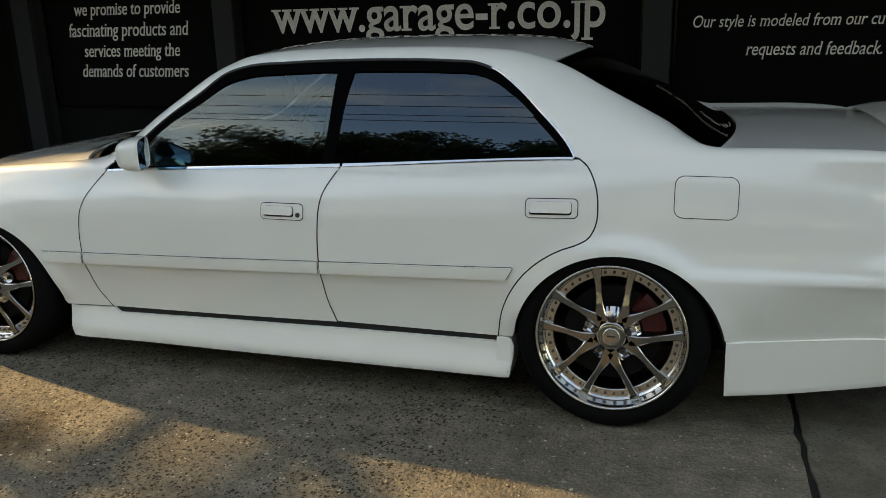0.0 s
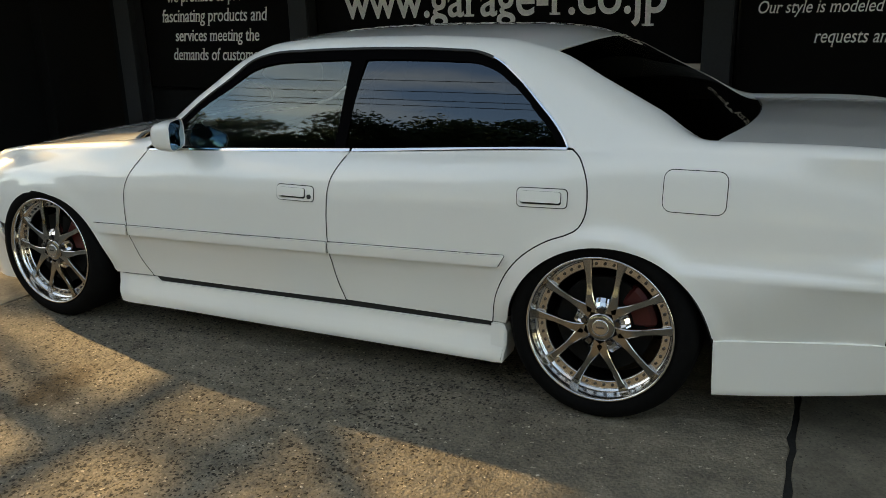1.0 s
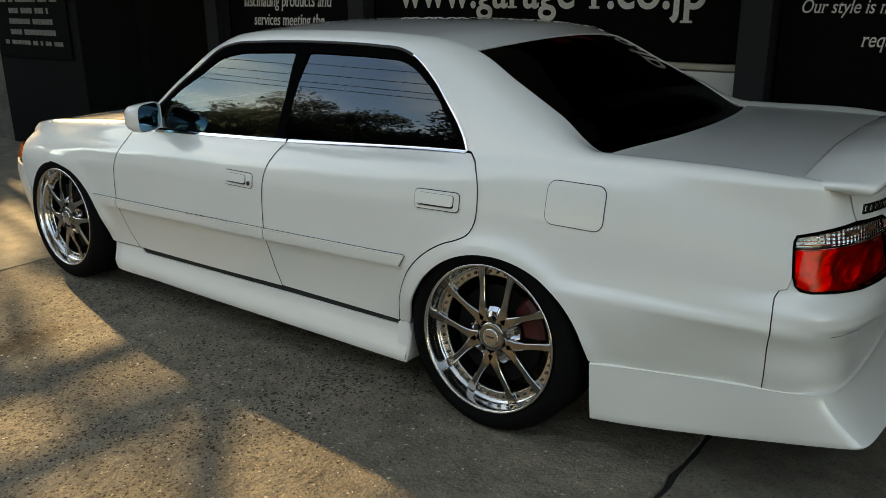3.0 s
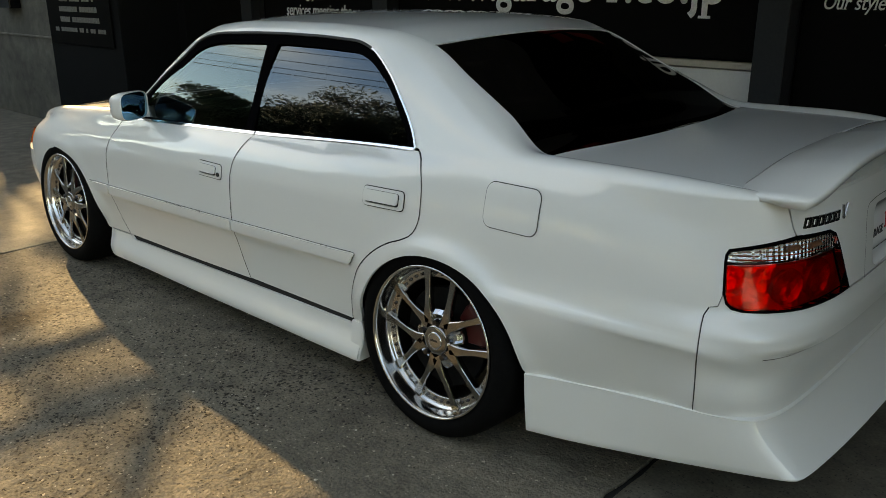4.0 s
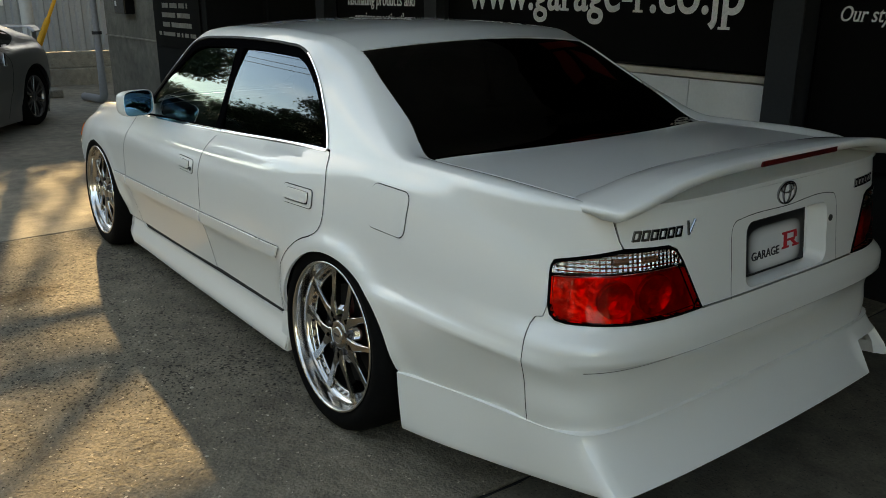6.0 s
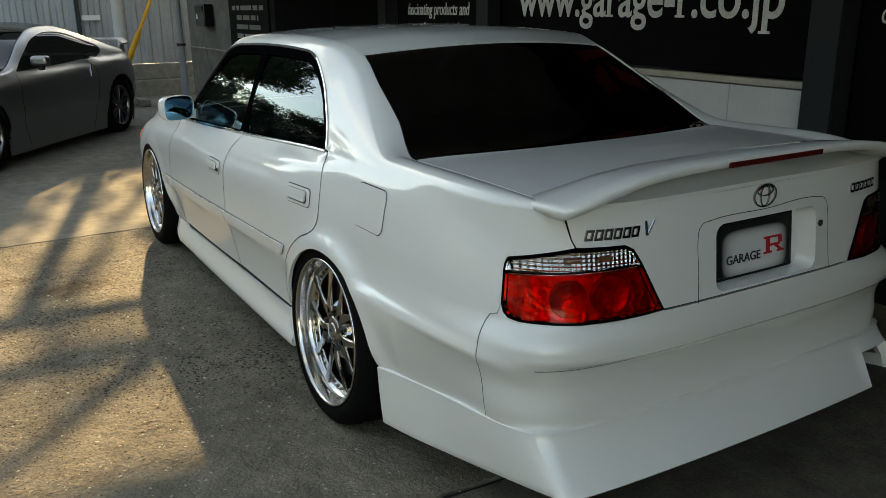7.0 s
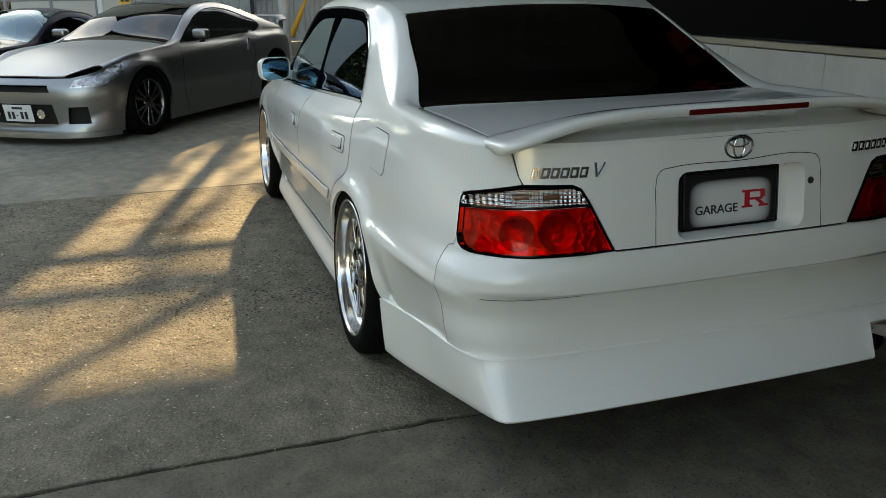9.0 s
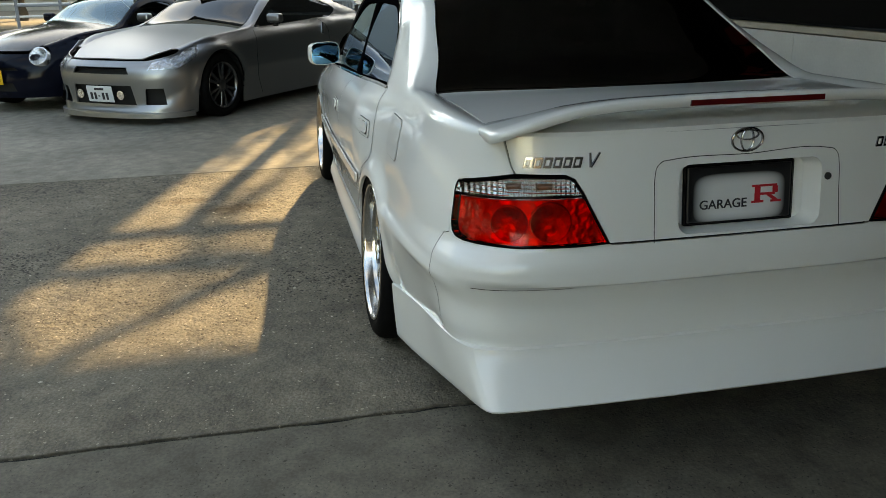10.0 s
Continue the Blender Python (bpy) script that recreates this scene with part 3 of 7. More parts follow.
left = sign_board(-4.76, -3.18, 0.80, 3.0, "black sign board with pale italic English lettering")
for text, a, b, z in (("we promise to provide", -4.46, -3.49, 1.505), ("fascinating products and", -4.54, -3.43, 1.345), ("services meeting the", -4.42, -3.53, 1.19), ("demands of customers", -4.46, -3.47, 1.035)):
    lettering(text, a, b, z, LETTER, left, shear=0.22, bold=0.003, y=0.02, sizez=1.3, serif=0.16)
middle = sign_board(-2.965, -0.095, 1.035, 3.0, "black sign board with large pale web address lettering")
lettering("www.garage-r.co.jp", -2.71, -0.33, 1.345, LETTER, middle, bold=0.012, y=0.02, sizez=1.14, serif=0.24)
right = sign_board(0.10, 3.4, 0.62, 3.0, "black sign board with pale italic lettering about style and feedback")
lettering("Our style is modeled from our cu", 0.21, 1.275, 1.325, LETTER, right, shear=0.22, bold=0.003, y=0.02, sizez=1.3, serif=0.16)
lettering("requests and feedback.", 0.53, 1.28, 1.155, LETTER, right, shear=0.22, bold=0.003, y=0.02, sizez=1.35, serif=0.16)
mark = bmesh.new()
for pts in (((-1.30, 1.86), (-1.08, 1.86), (-0.98, 2.42), (-1.20, 2.42)), ((-0.96, 2.20), (-0.70, 2.20), (-0.66, 2.42), (-0.92, 2.42)), ((-0.98, 2.10), (-0.80, 2.10), (-0.62, 1.86), (-0.84, 1.86))):
    ends = [[mark.verts.new((x, y, z)) for x, z in pts] for y in (0.016, 0.0185)]
    mark.faces.new(ends[0]), mark.faces.new(ends[1][::-1])
    for i in range(4):
        mark.faces.new((ends[0][i], ends[1][i], ends[1][(i + 1) % 4], ends[0][(i + 1) % 4]))
part("red_shape", mark, material("red_sign_print", (0.30, 0.010, 0.014), rough=0.5, grain=0.1, size=60), middle, "plain red angular shape")


# ---- white saloon: body surface ----
class Flank:
    """The outer surface of a car: front towards -x, left side at y below 0, z up from the road."""

    def __init__(self, rear, nose, side_w, belt, belt_y, edge_y, edge_z, ridge_z, arches, door, quarter, tail, tail_z, front, front_z, trim_z, flare=0.016, tuck=0.0, square=0.0):
        self.belt, self.belt_y, self.edge_y, self.edge_z, self.ridge_z, self.arches = belt, belt_y, edge_y, edge_z, ridge_z, arches
        self.door, self.quarter, self.tail, self.tail_z, self.front, self.front_z, self.trim_z, self.flare, self.tuck, self.square = door, quarter, tail, tail_z, front, front_z, trim_z, flare, tuck, square
        # widest outline seen from above, from the nose's middle along one side to the tail's middle, with its length as parameter
        a = np.linspace(0, np.pi / 2, 4000)
        rx, ry = rear[0] + rear[1] * np.sin(a) ** (2 / rear[3]), rear[2] * np.clip(np.cos(a), 0, 1) ** (2 / rear[3])
        fx, fy = nose[0] - nose[1] * np.sin(a) ** (2 / nose[3]), nose[2] * np.clip(np.cos(a), 0, 1) ** (2 / nose[3])
        x = np.linspace(nose[0], rear[0], 1500)
        rs = rear[0] + np.concatenate([[0], np.cumsum(np.hypot(np.diff(rx), np.diff(ry)))])
        fs = nose[0] - np.concatenate([[0], np.cumsum(np.hypot(np.diff(fx), np.diff(fy)))])
        s = np.concatenate([fs[:0:-1], x, rs[1:]])
        X = np.concatenate([fx[:0:-1], x, rx[1:]])
        Y = np.concatenate([fy[:0:-1], side_w(x), ry[1:]])
        even = np.linspace(s[0], s[-1], 6000)
        X, Y = np.interp(even, s, X), np.interp(even, s, Y)
        k = np.ones(25) / 25
        for arr in (X, Y):
            arr[12:-12] = np.convolve(arr, k, "same")[12:-12]
        self.ps, self.px, self.py, self.s0, self.s1 = even, X, Y, even[0], even[-1]
        tx, ty = np.gradient(X, even), np.gradient(Y, even)
        tl = np.hypot(tx, ty)
        self.nx, self.ny = -ty / tl, tx / tl
        self.rear_x = rear[0]

    def at_s(self, s):
        s = np.asarray(s, float)
        far = s > self.s1
        s = np.where(far, 2 * self.s1 - s, s)
        near = s < self.s0
        s = np.where(near, 2 * self.s0 - s, s)
        f = lambda arr: np.interp(s, self.ps, arr)
        return f(self.px), f(self.py), f(self.nx), f(self.ny), np.where(far | near, -1.0, 1.0)

    def inset(self, x, y, nx, z):
        """How far the side, tail and nose lie inside the widest outline at height z."""
        n = len(x)
        col = lambda v: np.stack([np.broadcast_to(np.asarray(q, float), (n,)) for q in v], 1)
        zb, zt = self.belt(x), self.trim_z(x)
        qd = smooth(self.rear_x - 0.7, self.rear_x, x)[:, None]
        top_d = np.where(x < self.rear_x, np.clip(y - self.belt_y(x), 0.03, 0.25), self.quarter[8] * (1 - 0.25 * smooth(self.rear_x + 0.2, self.rear_x + 0.7, x)))
        tuck = self.tuck * smooth(self.rear_x + 0.15, self.rear_x + 0.7, x)
        zs = col((0.05, 0.255, zt - 0.052, zt - 0.043, zt + 0.03 - 0.034 * qd[:, 0], zb - 0.185, zb - 0.11, zb - 0.05, zb))
        qq = self.quarter
        d = col((*self.door, top_d)) * (1 - qd) + col((qq[0] + tuck, qq[1] + tuck, qq[2] + 0.35 * tuck, qq[3] + 0.2 * tuck, *qq[4:8], top_d)) * qd
        w = np.clip(nx, 0, 1)[:, None] ** 1.5
        zs, d = zs * (1 - w) + col(self.tail_z) * w, d * (1 - w) + col(self.tail) * w
        wf = np.clip(-nx, 0, 1)[:, None] ** 1.3
        zs, d = zs * (1 - wf) + col(self.front_z) * wf, d * (1 - wf) + col(self.front) * wf
        out = pchip(zs, d, z)
        # the bumper is squarer at its corners than the body above it
        bulge = np.clip(2 * nx * np.sqrt(np.clip(1 - nx * nx, 0, 1)), 0, 1) ** 1.5
        out = out - self.square * bulge * (smooth(0.665, 0.60, z) + 0.5 * smooth(0.50, 0.40, z))
        for ax, az, ar in self.arches:
            r = np.hypot(x - ax, z - az)
            g = np.exp(-(np.clip(r - ar - 0.014, 0, None) / 0.045) ** 2) * smooth(0.24, 0.42, z)
            out = out * (1 - 0.8 * g) - self.flare * g * 0.3
        return out

    def belt_s(self, s):
        """Height of the shoulder line along the outline."""
        x, y, nx, ny, _ = self.at_s(s)
        w, wf = np.clip(nx, 0, 1) ** 1.5, np.clip(-nx, 0, 1) ** 1.3
        z = self.belt(x) * (1 - w) + self.tail_z[8] * w
        return z * (1 - wf) + self.front_z[8] * wf

    def low(self, s, z):
        """Side, tail and nose below the shoulder."""
        s, z = np.atleast_1d(np.asarray(s, float)), np.atleast_1d(np.asarray(z, float))
        x, y, nx, ny, sg = self.at_s(s)
        d = self.inset(x, y, nx, z)
        return np.stack([x - d * nx, -(y - d * ny) * sg, z], 1)

    def shell(self, s, t):
        """The whole flank: below the shoulder t is the height; above it t runs on to the edge of roof, glass, bonnet or boot."""
        s, t = np.atleast_1d(np.asarray(s, float)), np.atleast_1d(np.asarray(t, float))
        zb = self.belt_s(s)
        under = self.low(s, np.minimum(t, zb))
        D = self.low(s, zb)
        q = np.clip((t - zb) / BAND, 0, 1)[:, None]
        x = D[:, 0]
        by = np.minimum(self.edge_y(x), -D[:, 1] - 0.02)
        B = np.stack([x, -by, self.edge_z(x)], 1)
        slope = 2 * (self.ridge_z(x) - self.edge_z(x)) / self.edge_y(x)
        ln = np.linalg.norm(B - D, axis=1)[:, None]
        t0 = np.stack([np.zeros_like(x), -np.ones_like(x), -slope], 1)
        t0 /= np.linalg.norm(t0, axis=1)[:, None]
        t3 = np.tile([0.0, 0.37, 0.929], (len(x), 1))
        P1, P2 = D + t3 * ln * 0.62, B + t0 * ln * 0.16
        up = (1 - q) ** 3 * D + 3 * q * (1 - q) ** 2 * P1 + 3 * q * q * (1 - q) * P2 + q ** 3 * B
        return np.where((t > zb)[:, None], up, under)

    def top(self, x, y):
        """Bonnet, screens, roof and boot lid."""
        x, y = np.atleast_1d(np.asarray(x, float)), np.atleast_1d(np.asarray(y, float))
        c, e, w = self.ridge_z(x), self.edge_z(x), self.edge_y(x)
        return np.stack([x, y, c - (c - e) * (y / w) ** 2], 1)

    def sx(self, x):
        """Outline parameter of a place on the flank, by x."""
        k = self.py > 0.45
        return float(np.interp(x, self.px[k], self.ps[k]))

    def sy(self, y):
        """Outline parameter of a place on the tail, by y; the left side is below 0."""
        k = self.px > self.rear_x + 0.3
        v = float(np.interp(abs(y), self.py[k][::-1], self.ps[k][::-1]))
        return v if y <= 0 else 2 * self.s1 - v

    def up_t(self, x, z):
        """Shell parameters of a place on the flank above the shoulder."""
        s = self.sx(x)
        zb = float(self.belt_s([s])[0])
        if z <= zb:
            return (s, z)
        q = np.linspace(0, 1, 200)
        zz = self.shell(np.full(200, s), zb + 1e-5 + q * BAND)[:, 2]
        return (s, zb + BAND * float(np.interp(z, zz, q)))

    def edge_line(self, x0, x1, step=0.04):
        n = max(2, int(abs(x1 - x0) / step))
        out = []
        for i in range(n + 1):
            s = self.sx(x0 + (x1 - x0) * i / n)
            out.append((s, float(self.belt_s([s])[0]) + BAND))
        return out

    def along_belt(self, x0, x1, step=0.03):
        n = max(2, int(abs(x1 - x0) / step))
        return [(x0 + (x1 - x0) * i / n, float(self.belt_s([self.sx(x0 + (x1 - x0) * i / n)])[0])) for i in range(n + 1)]

    def top_edge(self, x0, x1, sign, n=30, off=0.0):
        return [(x, sign * (float(self.edge_y(x)[0]) - off)) for x in np.linspace(x0, x1, n)]


BAND = 0.4
ARCHES = ((0.012, 0.262, 0.355), (-2.71, 0.247, 0.358))
saloon = Flank(
    rear=(0.2, 0.94, 0.877, 4.4), nose=(-2.9, 0.70, 0.862, 3.0),
    side_w=curve((-2.9, 0.862), (-2.3, 0.871), (-1.3, 0.885), (-0.5, 0.885), (0.2, 0.877)),
    belt=curve((-3.6, 0.665), (-3.3, 0.715), (-2.9, 0.775), (-2.5, 0.815), (-2.1, 0.845), (-1.06, 0.886), (-0.143, 0.933), (0.2, 0.945), (0.7, 0.948), (1.15, 0.938)),
    belt_y=curve((-3.6, 0.64), (-3.3, 0.72), (-2.9, 0.768), (-2.5, 0.797), (-2.1, 0.811), (-1.06, 0.791), (-0.143, 0.771), (0.2, 0.773)),
    edge_y=curve((-3.55, 0.46), (-3.4, 0.56), (-3.0, 0.65), (-2.5, 0.71), (-2.15, 0.728), (-1.8, 0.683), (-1.566, 0.637), (-1.44, 0.618), (-1.2, 0.607), (-0.8, 0.603), (-0.45, 0.59), (-0.253, 0.562), (-0.06, 0.594), (0.13, 0.626), (0.326, 0.674), (0.6, 0.676), (1.0, 0.672), (1.12, 0.63)),
    edge_z=curve((-3.55, 0.69), (-3.4, 0.725), (-3.0, 0.795), (-2.5, 0.845), (-2.15, 0.882), (-1.8, 1.098), (-1.566, 1.245), (-1.44, 1.288), (-1.2, 1.308), (-0.8, 1.313), (-0.45, 1.300), (-0.253, 1.253), (-0.06, 1.158), (0.13, 1.062), (0.326, 0.964), (0.6, 0.966), (1.0, 0.958), (1.12, 0.948)),
    ridge_z=curve((-3.55, 0.70), (-3.384, 0.735), (-2.99, 0.812), (-2.6, 0.862), (-2.42, 0.885), (-2.1, 1.03), (-1.75, 1.225), (-1.58, 1.295), (-1.395, 1.325), (-1.177, 1.339), (-0.889, 1.343), (-0.59, 1.340), (-0.375, 1.326), (-0.213, 1.288), (0.0, 1.180), (0.2, 1.076), (0.40, 0.973), (0.55, 0.975), (1.0, 0.966), (1.14, 0.955)),
    arches=ARCHES,
    door=(0.05, 0.042, 0.012, 0.008, 0.001, 0.002, 0.016, 0.046), quarter=(0.075, 0.056, 0.0, 0.0015, 0.026, 0.046, 0.060, 0.078, 0.104),
    tail_z=(0.05, 0.325, 0.43, 0.5512, 0.5530, 0.598, 0.652, 0.80, 0.945), tail=(0.06, 0.046, 0.058, 0.017, 0.0, 0.001, 0.012, 0.029, 0.046),
    front_z=(0.05, 0.24, 0.38, 0.44, 0.50, 0.56, 0.60, 0.64, 0.68), front=(0.05, 0.03, 0.0, 0.0, 0.0, 0.01, 0.03, 0.06, 0.12),
    trim_z=lambda x: np.clip(0.475 + 0.030 * (x + 2.36), 0.43, 0.552) + 0.052 * smooth(-0.2, 0.45, x), tuck=0.05, square=0.040)
low, shell, top, sx, sy, up_t, belt_s, at_s, edge_y = saloon.low, saloon.shell, saloon.top, saloon.sx, saloon.sy, saloon.up_t, saloon.belt_s, saloon.at_s, saloon.edge_y
edge_line, along_belt, top_edge, S0, S1 = saloon.edge_line, saloon.along_belt, saloon.top_edge, saloon.s0, saloon.s1


def flank(pts):
    return [up_t(x, z) for x, z in pts]


def arc(ax, az, r, a0, a1, n=40):
    return [(ax + r * math.cos(radians(a0 + (a1 - a0) * i / n)), az + r * math.sin(radians(a0 + (a1 - a0) * i / n))) for i in range(n + 1)]


def rounded(x0, x1, z0, z1, r, n=5):
    out = []
    for cx, cz, a in ((x1 - r, z1 - r, 0), (x0 + r, z1 - r, 90), (x0 + r, z0 + r, 180), (x1 - r, z0 + r, 270)):
        out += [(cx + r * math.cos(radians(a + 90 * k / n)), cz + r * math.sin(radians(a + 90 * k / n))) for k in range(n + 1)]
    return out


CAR_Y = 0.04
car = tagged(empty("saloon_car", pose(0, CAR_Y, 0)), "lowered pearl white four-door saloon car parked on the concrete forecourt", "car")

SEAM_B = spline([(-1.018, 0.888), (-1.035, 0.858), (-1.069, 0.794), (-1.089, 0.674), (-1.094, 0.563), (-1.089, 0.462), (-1.075, 0.361), (-1.047, 0.282)])
SEAM_F = spline([(-2.055, 0.847), (-2.119, 0.777), (-2.167, 0.692), (-2.183, 0.620), (-2.187, 0.497), (-2.180, 0.423), (-2.157, 0.337), (-2.098, 0.256)])
SEAM_R = spline([(-0.131, 0.934), (-0.099, 0.912), (-0.070, 0.861), (-0.056, 0.784), (-0.062, 0.715), (-0.084, 0.674), (-0.121, 0.652), (-0.179, 0.629), (-0.238, 0.595), (-0.297, 0.545), (-0.350, 0.473), (-0.385, 0.394), (-0.405, 0.283)])
WIN_TOP = spline([(-2.055, 0.857), (-1.908, 0.967), (-1.793, 1.057), (-1.652, 1.146), (-1.527, 1.228), (-1.442, 1.250), (-1.27, 1.262), (-1.04, 1.269), (-0.86, 1.270), (-0.63, 1.264), (-0.522, 1.255), (-0.455, 1.231), (-0.365, 1.167), (-0.275, 1.083), (-0.208, 1.020), (-0.163, 0.966), (-0.146, 0.936)])


TAIL_OUT = [(sx(0.953), 0.679), (sx(0.947), 0.700), (sx(0.945), 0.785), (sx(0.9465), 0.802)]
TAIL_TOP = [(sx(0.953), 0.815), (sy(-0.645), 0.844), (sy(-0.508), 0.846), (sy(-0.483), 0.835)]
TAIL_IN = [(sy(-0.46), 0.80), (sy(-0.393), 0.674), (sy(-0.388), 0.665)]
TAIL_LOW = [(sy(-0.47), 0.660), (sy(-0.62), 0.655), (sx(0.990), 0.659), (sx(0.966), 0.6655)]
SEAM_BUMPER = spline([(0.905, 0.29), (0.903, 0.45), (0.901, 0.55), (0.903, 0.61), (0.908, 0.648), (0.918, 0.665), (0.938, 0.670)])

ax, az, ar = ARCHES[0]
quarter = (flank(SEAM_R) + flank([(-0.350, 0.283)]) + flank([(ax + (ar + 0.020 * float(smooth(95, 25, a))) * math.cos(radians(a)), az + (ar + 0.020 * float(smooth(95, 25, a))) * math.sin(radians(a))) for a in np.linspace(172, 12, 41)]) + flank([(0.392, 0.325), (0.40, 0.29)])
           + flank(SEAM_BUMPER) + TAIL_OUT[1:] + TAIL_TOP[:1] + [(sy(-0.640), 0.8475), (sy(-0.652), 0.87), (sy(-0.675), 0.94)]
           + [(sy(-0.675), float(belt_s([sy(-0.675)])[0]) + BAND)] + edge_line(0.98, -2.06) + flank([(-2.075, 0.846)]) + flank(WIN_TOP))
panel("quarter_panel", shell, quarter, PAINT, car, step=0.017, mirror=True)
HANDLES = ((-1.323, -1.143, 0.691, 0.755, True), (-0.302, -0.121, 0.740, 0.809, False))
CUPS = [[(sx(x), z) for x, z in rounded(x0 + 0.014, x1 - (0.040 if key else 0.022), z0 + 0.012, z1 - 0.012, 0.010)] for x0, x1, z0, z1, key in HANDLES]
panel("rear_door", shell, flank(SEAM_B) + flank([(-0.407, 0.281)]) + flank(SEAM_R[::-1]) + flank(along_belt(-0.135, -1.015)), PAINT, car, holes=[CUPS[1]], mirror=True)
front_door = flank(SEAM_F) + flank([(-1.52, 0.268), (-1.05, 0.279)]) + flank(SEAM_B[::-1]) + flank(along_belt(-1.02, -2.05))
panel("front_door", shell, front_door, PAINT, car, holes=[CUPS[0]], mirror=True)
ax, az, ar = ARCHES[1]
wing = (flank(SEAM_F) + flank([(-2.337, 0.246)]) + flank(arc(ax, az, ar, 2, 150)) + flank([(-3.10, 0.44), (-3.14, 0.56), (-3.16, 0.59)]) + flank(along_belt(-3.16, -3.20)) + edge_line(-3.20, -2.07)
        + flank([(-2.065, 0.848)]))
panel("front_wing", shell, wing, PAINT, car, mirror=True)
panel("fuel_flap", shell, [(sx(x), z) for x, z in rounded(0.194, 0.392, 0.755, 0.888, 0.028)], PAINT, car, gap=0.0, lift=0.0035, depth=0.004)
panel("flap_shadow_gap", shell, [(sx(x), z) for x, z in rounded(0.1912, 0.3948, 0.7522, 0.8908, 0.0305)], INNER, car, gap=0.0, lift=0.0012, depth=0.0)
fold = 0.5521
left_up, left_low = [(sx(x), z) for x, z in SEAM_BUMPER if z > fold], [(sx(x), z) for x, z in SEAM_BUMPER if z < fold]
mirrored = lambda pts: [(2 * S1 - s, z) for s, z in pts]
rim_up = [(sx(0.902), fold)] + left_up + [TAIL_OUT[1], TAIL_OUT[0]] + TAIL_LOW[::-1] + [TAIL_IN[2]] + [(sy(-0.383), 0.6610)]
panel("rear_bumper", low, rim_up + mirrored(rim_up[::-1]), PAINT, car, gap=0.0, step=0.016)
rim_low = left_low + [(sx(0.902), fold)]
panel("bumper_lower", low, rim_low + mirrored(rim_low[::-1]), PAINT, car, gap=0.0, step=0.018)

# Dark strip paints the shade under the bumper fold.
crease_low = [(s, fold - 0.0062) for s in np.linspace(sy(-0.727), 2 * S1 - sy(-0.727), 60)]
panel("bumper_crease_shade", low, crease_low + [(s, z + 0.0024) for s, z in crease_low[::-1]], CREASE_SHADE, car, gap=0.0, step=0.016, lift=0.0022, depth=0.0)


def rear_skirt():
    """Flared skirt under the rear bumper: level along the sides, swept out behind, with a notch for the exhaust."""
    hem = ((0.391, -0.846, 0.137), (0.52, -0.826, 0.147), (0.74, -0.788, 0.171), (0.94, -0.760, 0.201), (1.07, -0.744, 0.223), (1.135, -0.733, 0.234), (1.161, -0.718, 0.237), (1.173, -0.690, 0.239), (1.184, -0.61, 0.241), (1.198, -0.44, 0.245), (1.207, -0.22, 0.248), (1.210, 0.0, 0.249))
    brow = [low([sx(x)], [z])[0] - (0.0, 0.006, 0.0) for x, z in ((0.386, 0.328), (0.50, 0.336), (0.70, 0.350), (0.87, 0.362))]
    brow += [low([sy(y)], [z])[0] + np.array((a, -b, 0.0)) for y, z, a, b in ((-0.762, 0.366, 0.003, 0.006), (-0.742, 0.3675, 0.008, 0.010), (-0.725, 0.368, 0.014, 0.012), (-0.69, 0.368, 0.014, 0.004), (-0.61, 0.368, 0.008, 0.0), (-0.44, 0.368, 0.007, 0.0), (-0.22, 0.368, 0.007, 0.0), (0.0, 0.368, 0.007, 0.0))]
    half = [(tuple(t), b) for t, b in zip(brow, hem)]
    knots = np.array([(*t, *b) for t, b in half] + [(t[0], -t[1], t[2], b[0], -b[1], b[2]) for t, b in half[-2::-1]])
    u = np.concatenate([[0], np.cumsum(np.linalg.norm(np.diff(knots[:, 3:], axis=0), axis=1))])
    v = np.unique(np.concatenate([np.linspace(0, u[-1], 150), u]))
    g = np.stack([pchip(u, knots[:, k], v) for k in range(6)], 1)
    verts, k = [], 0
    for r in g:
        t, b = Vector(r[:3]), Vector(r[3:])
        away = Vector((b.x - t.x, b.y - t.y, 0))
        inward = (Vector((min(t.x, 0.96), max(-0.60, min(0.60, t.y)), t.z)) - t).normalized()
        # the notch lifts the hem on one side
        lift = 0.085 * float(smooth(0.495, 0.540, b.y) * smooth(0.73, 0.70, b.y)) if b.y > 0 else 0.0
        low_z = b.z + lift
        col = [t + inward * 0.06 + Vector((0, 0, 0.004)), t + inward * 0.006 + Vector((0, 0, 0.004)), t - inward * 0.001 + Vector((0, 0, 0.001))]
        for q in np.linspace(0.06, 1, 11):
            p = t + away * (0.30 * q + 0.70 * q ** 1.7) * (1 - lift / 0.13)
            col.append(Vector((p.x, p.y, t.z + (low_z - t.z) * q)))
        end = col[-1]
        col += [end + inward * 0.004 - Vector((0, 0, 0.006)), end + inward * 0.014 - Vector((0, 0, 0.006)), end + inward * 0.06 + Vector((0, 0, 0.004)), end + inward * 0.075 + Vector((0, 0, 0.05))]
        verts, k = verts + col, len(col)
    bm = bmesh.new()
    vs = [bm.verts.new(p) for p in verts]
    for i in range(len(g) - 1):
        for j in range(k - 1):
            bm.faces.new((vs[i * k + j], vs[i * k + j + 1], vs[(i + 1) * k + j + 1], vs[(i + 1) * k + j]))
    for i in (0, (len(g) - 1) * k):
        bm.faces.new(vs[i:i + k])
    return part("rear_skirt", bm, PAINT, car, "white flared rear bumper skirt", smooth=True, crease=38)


rear_skirt()


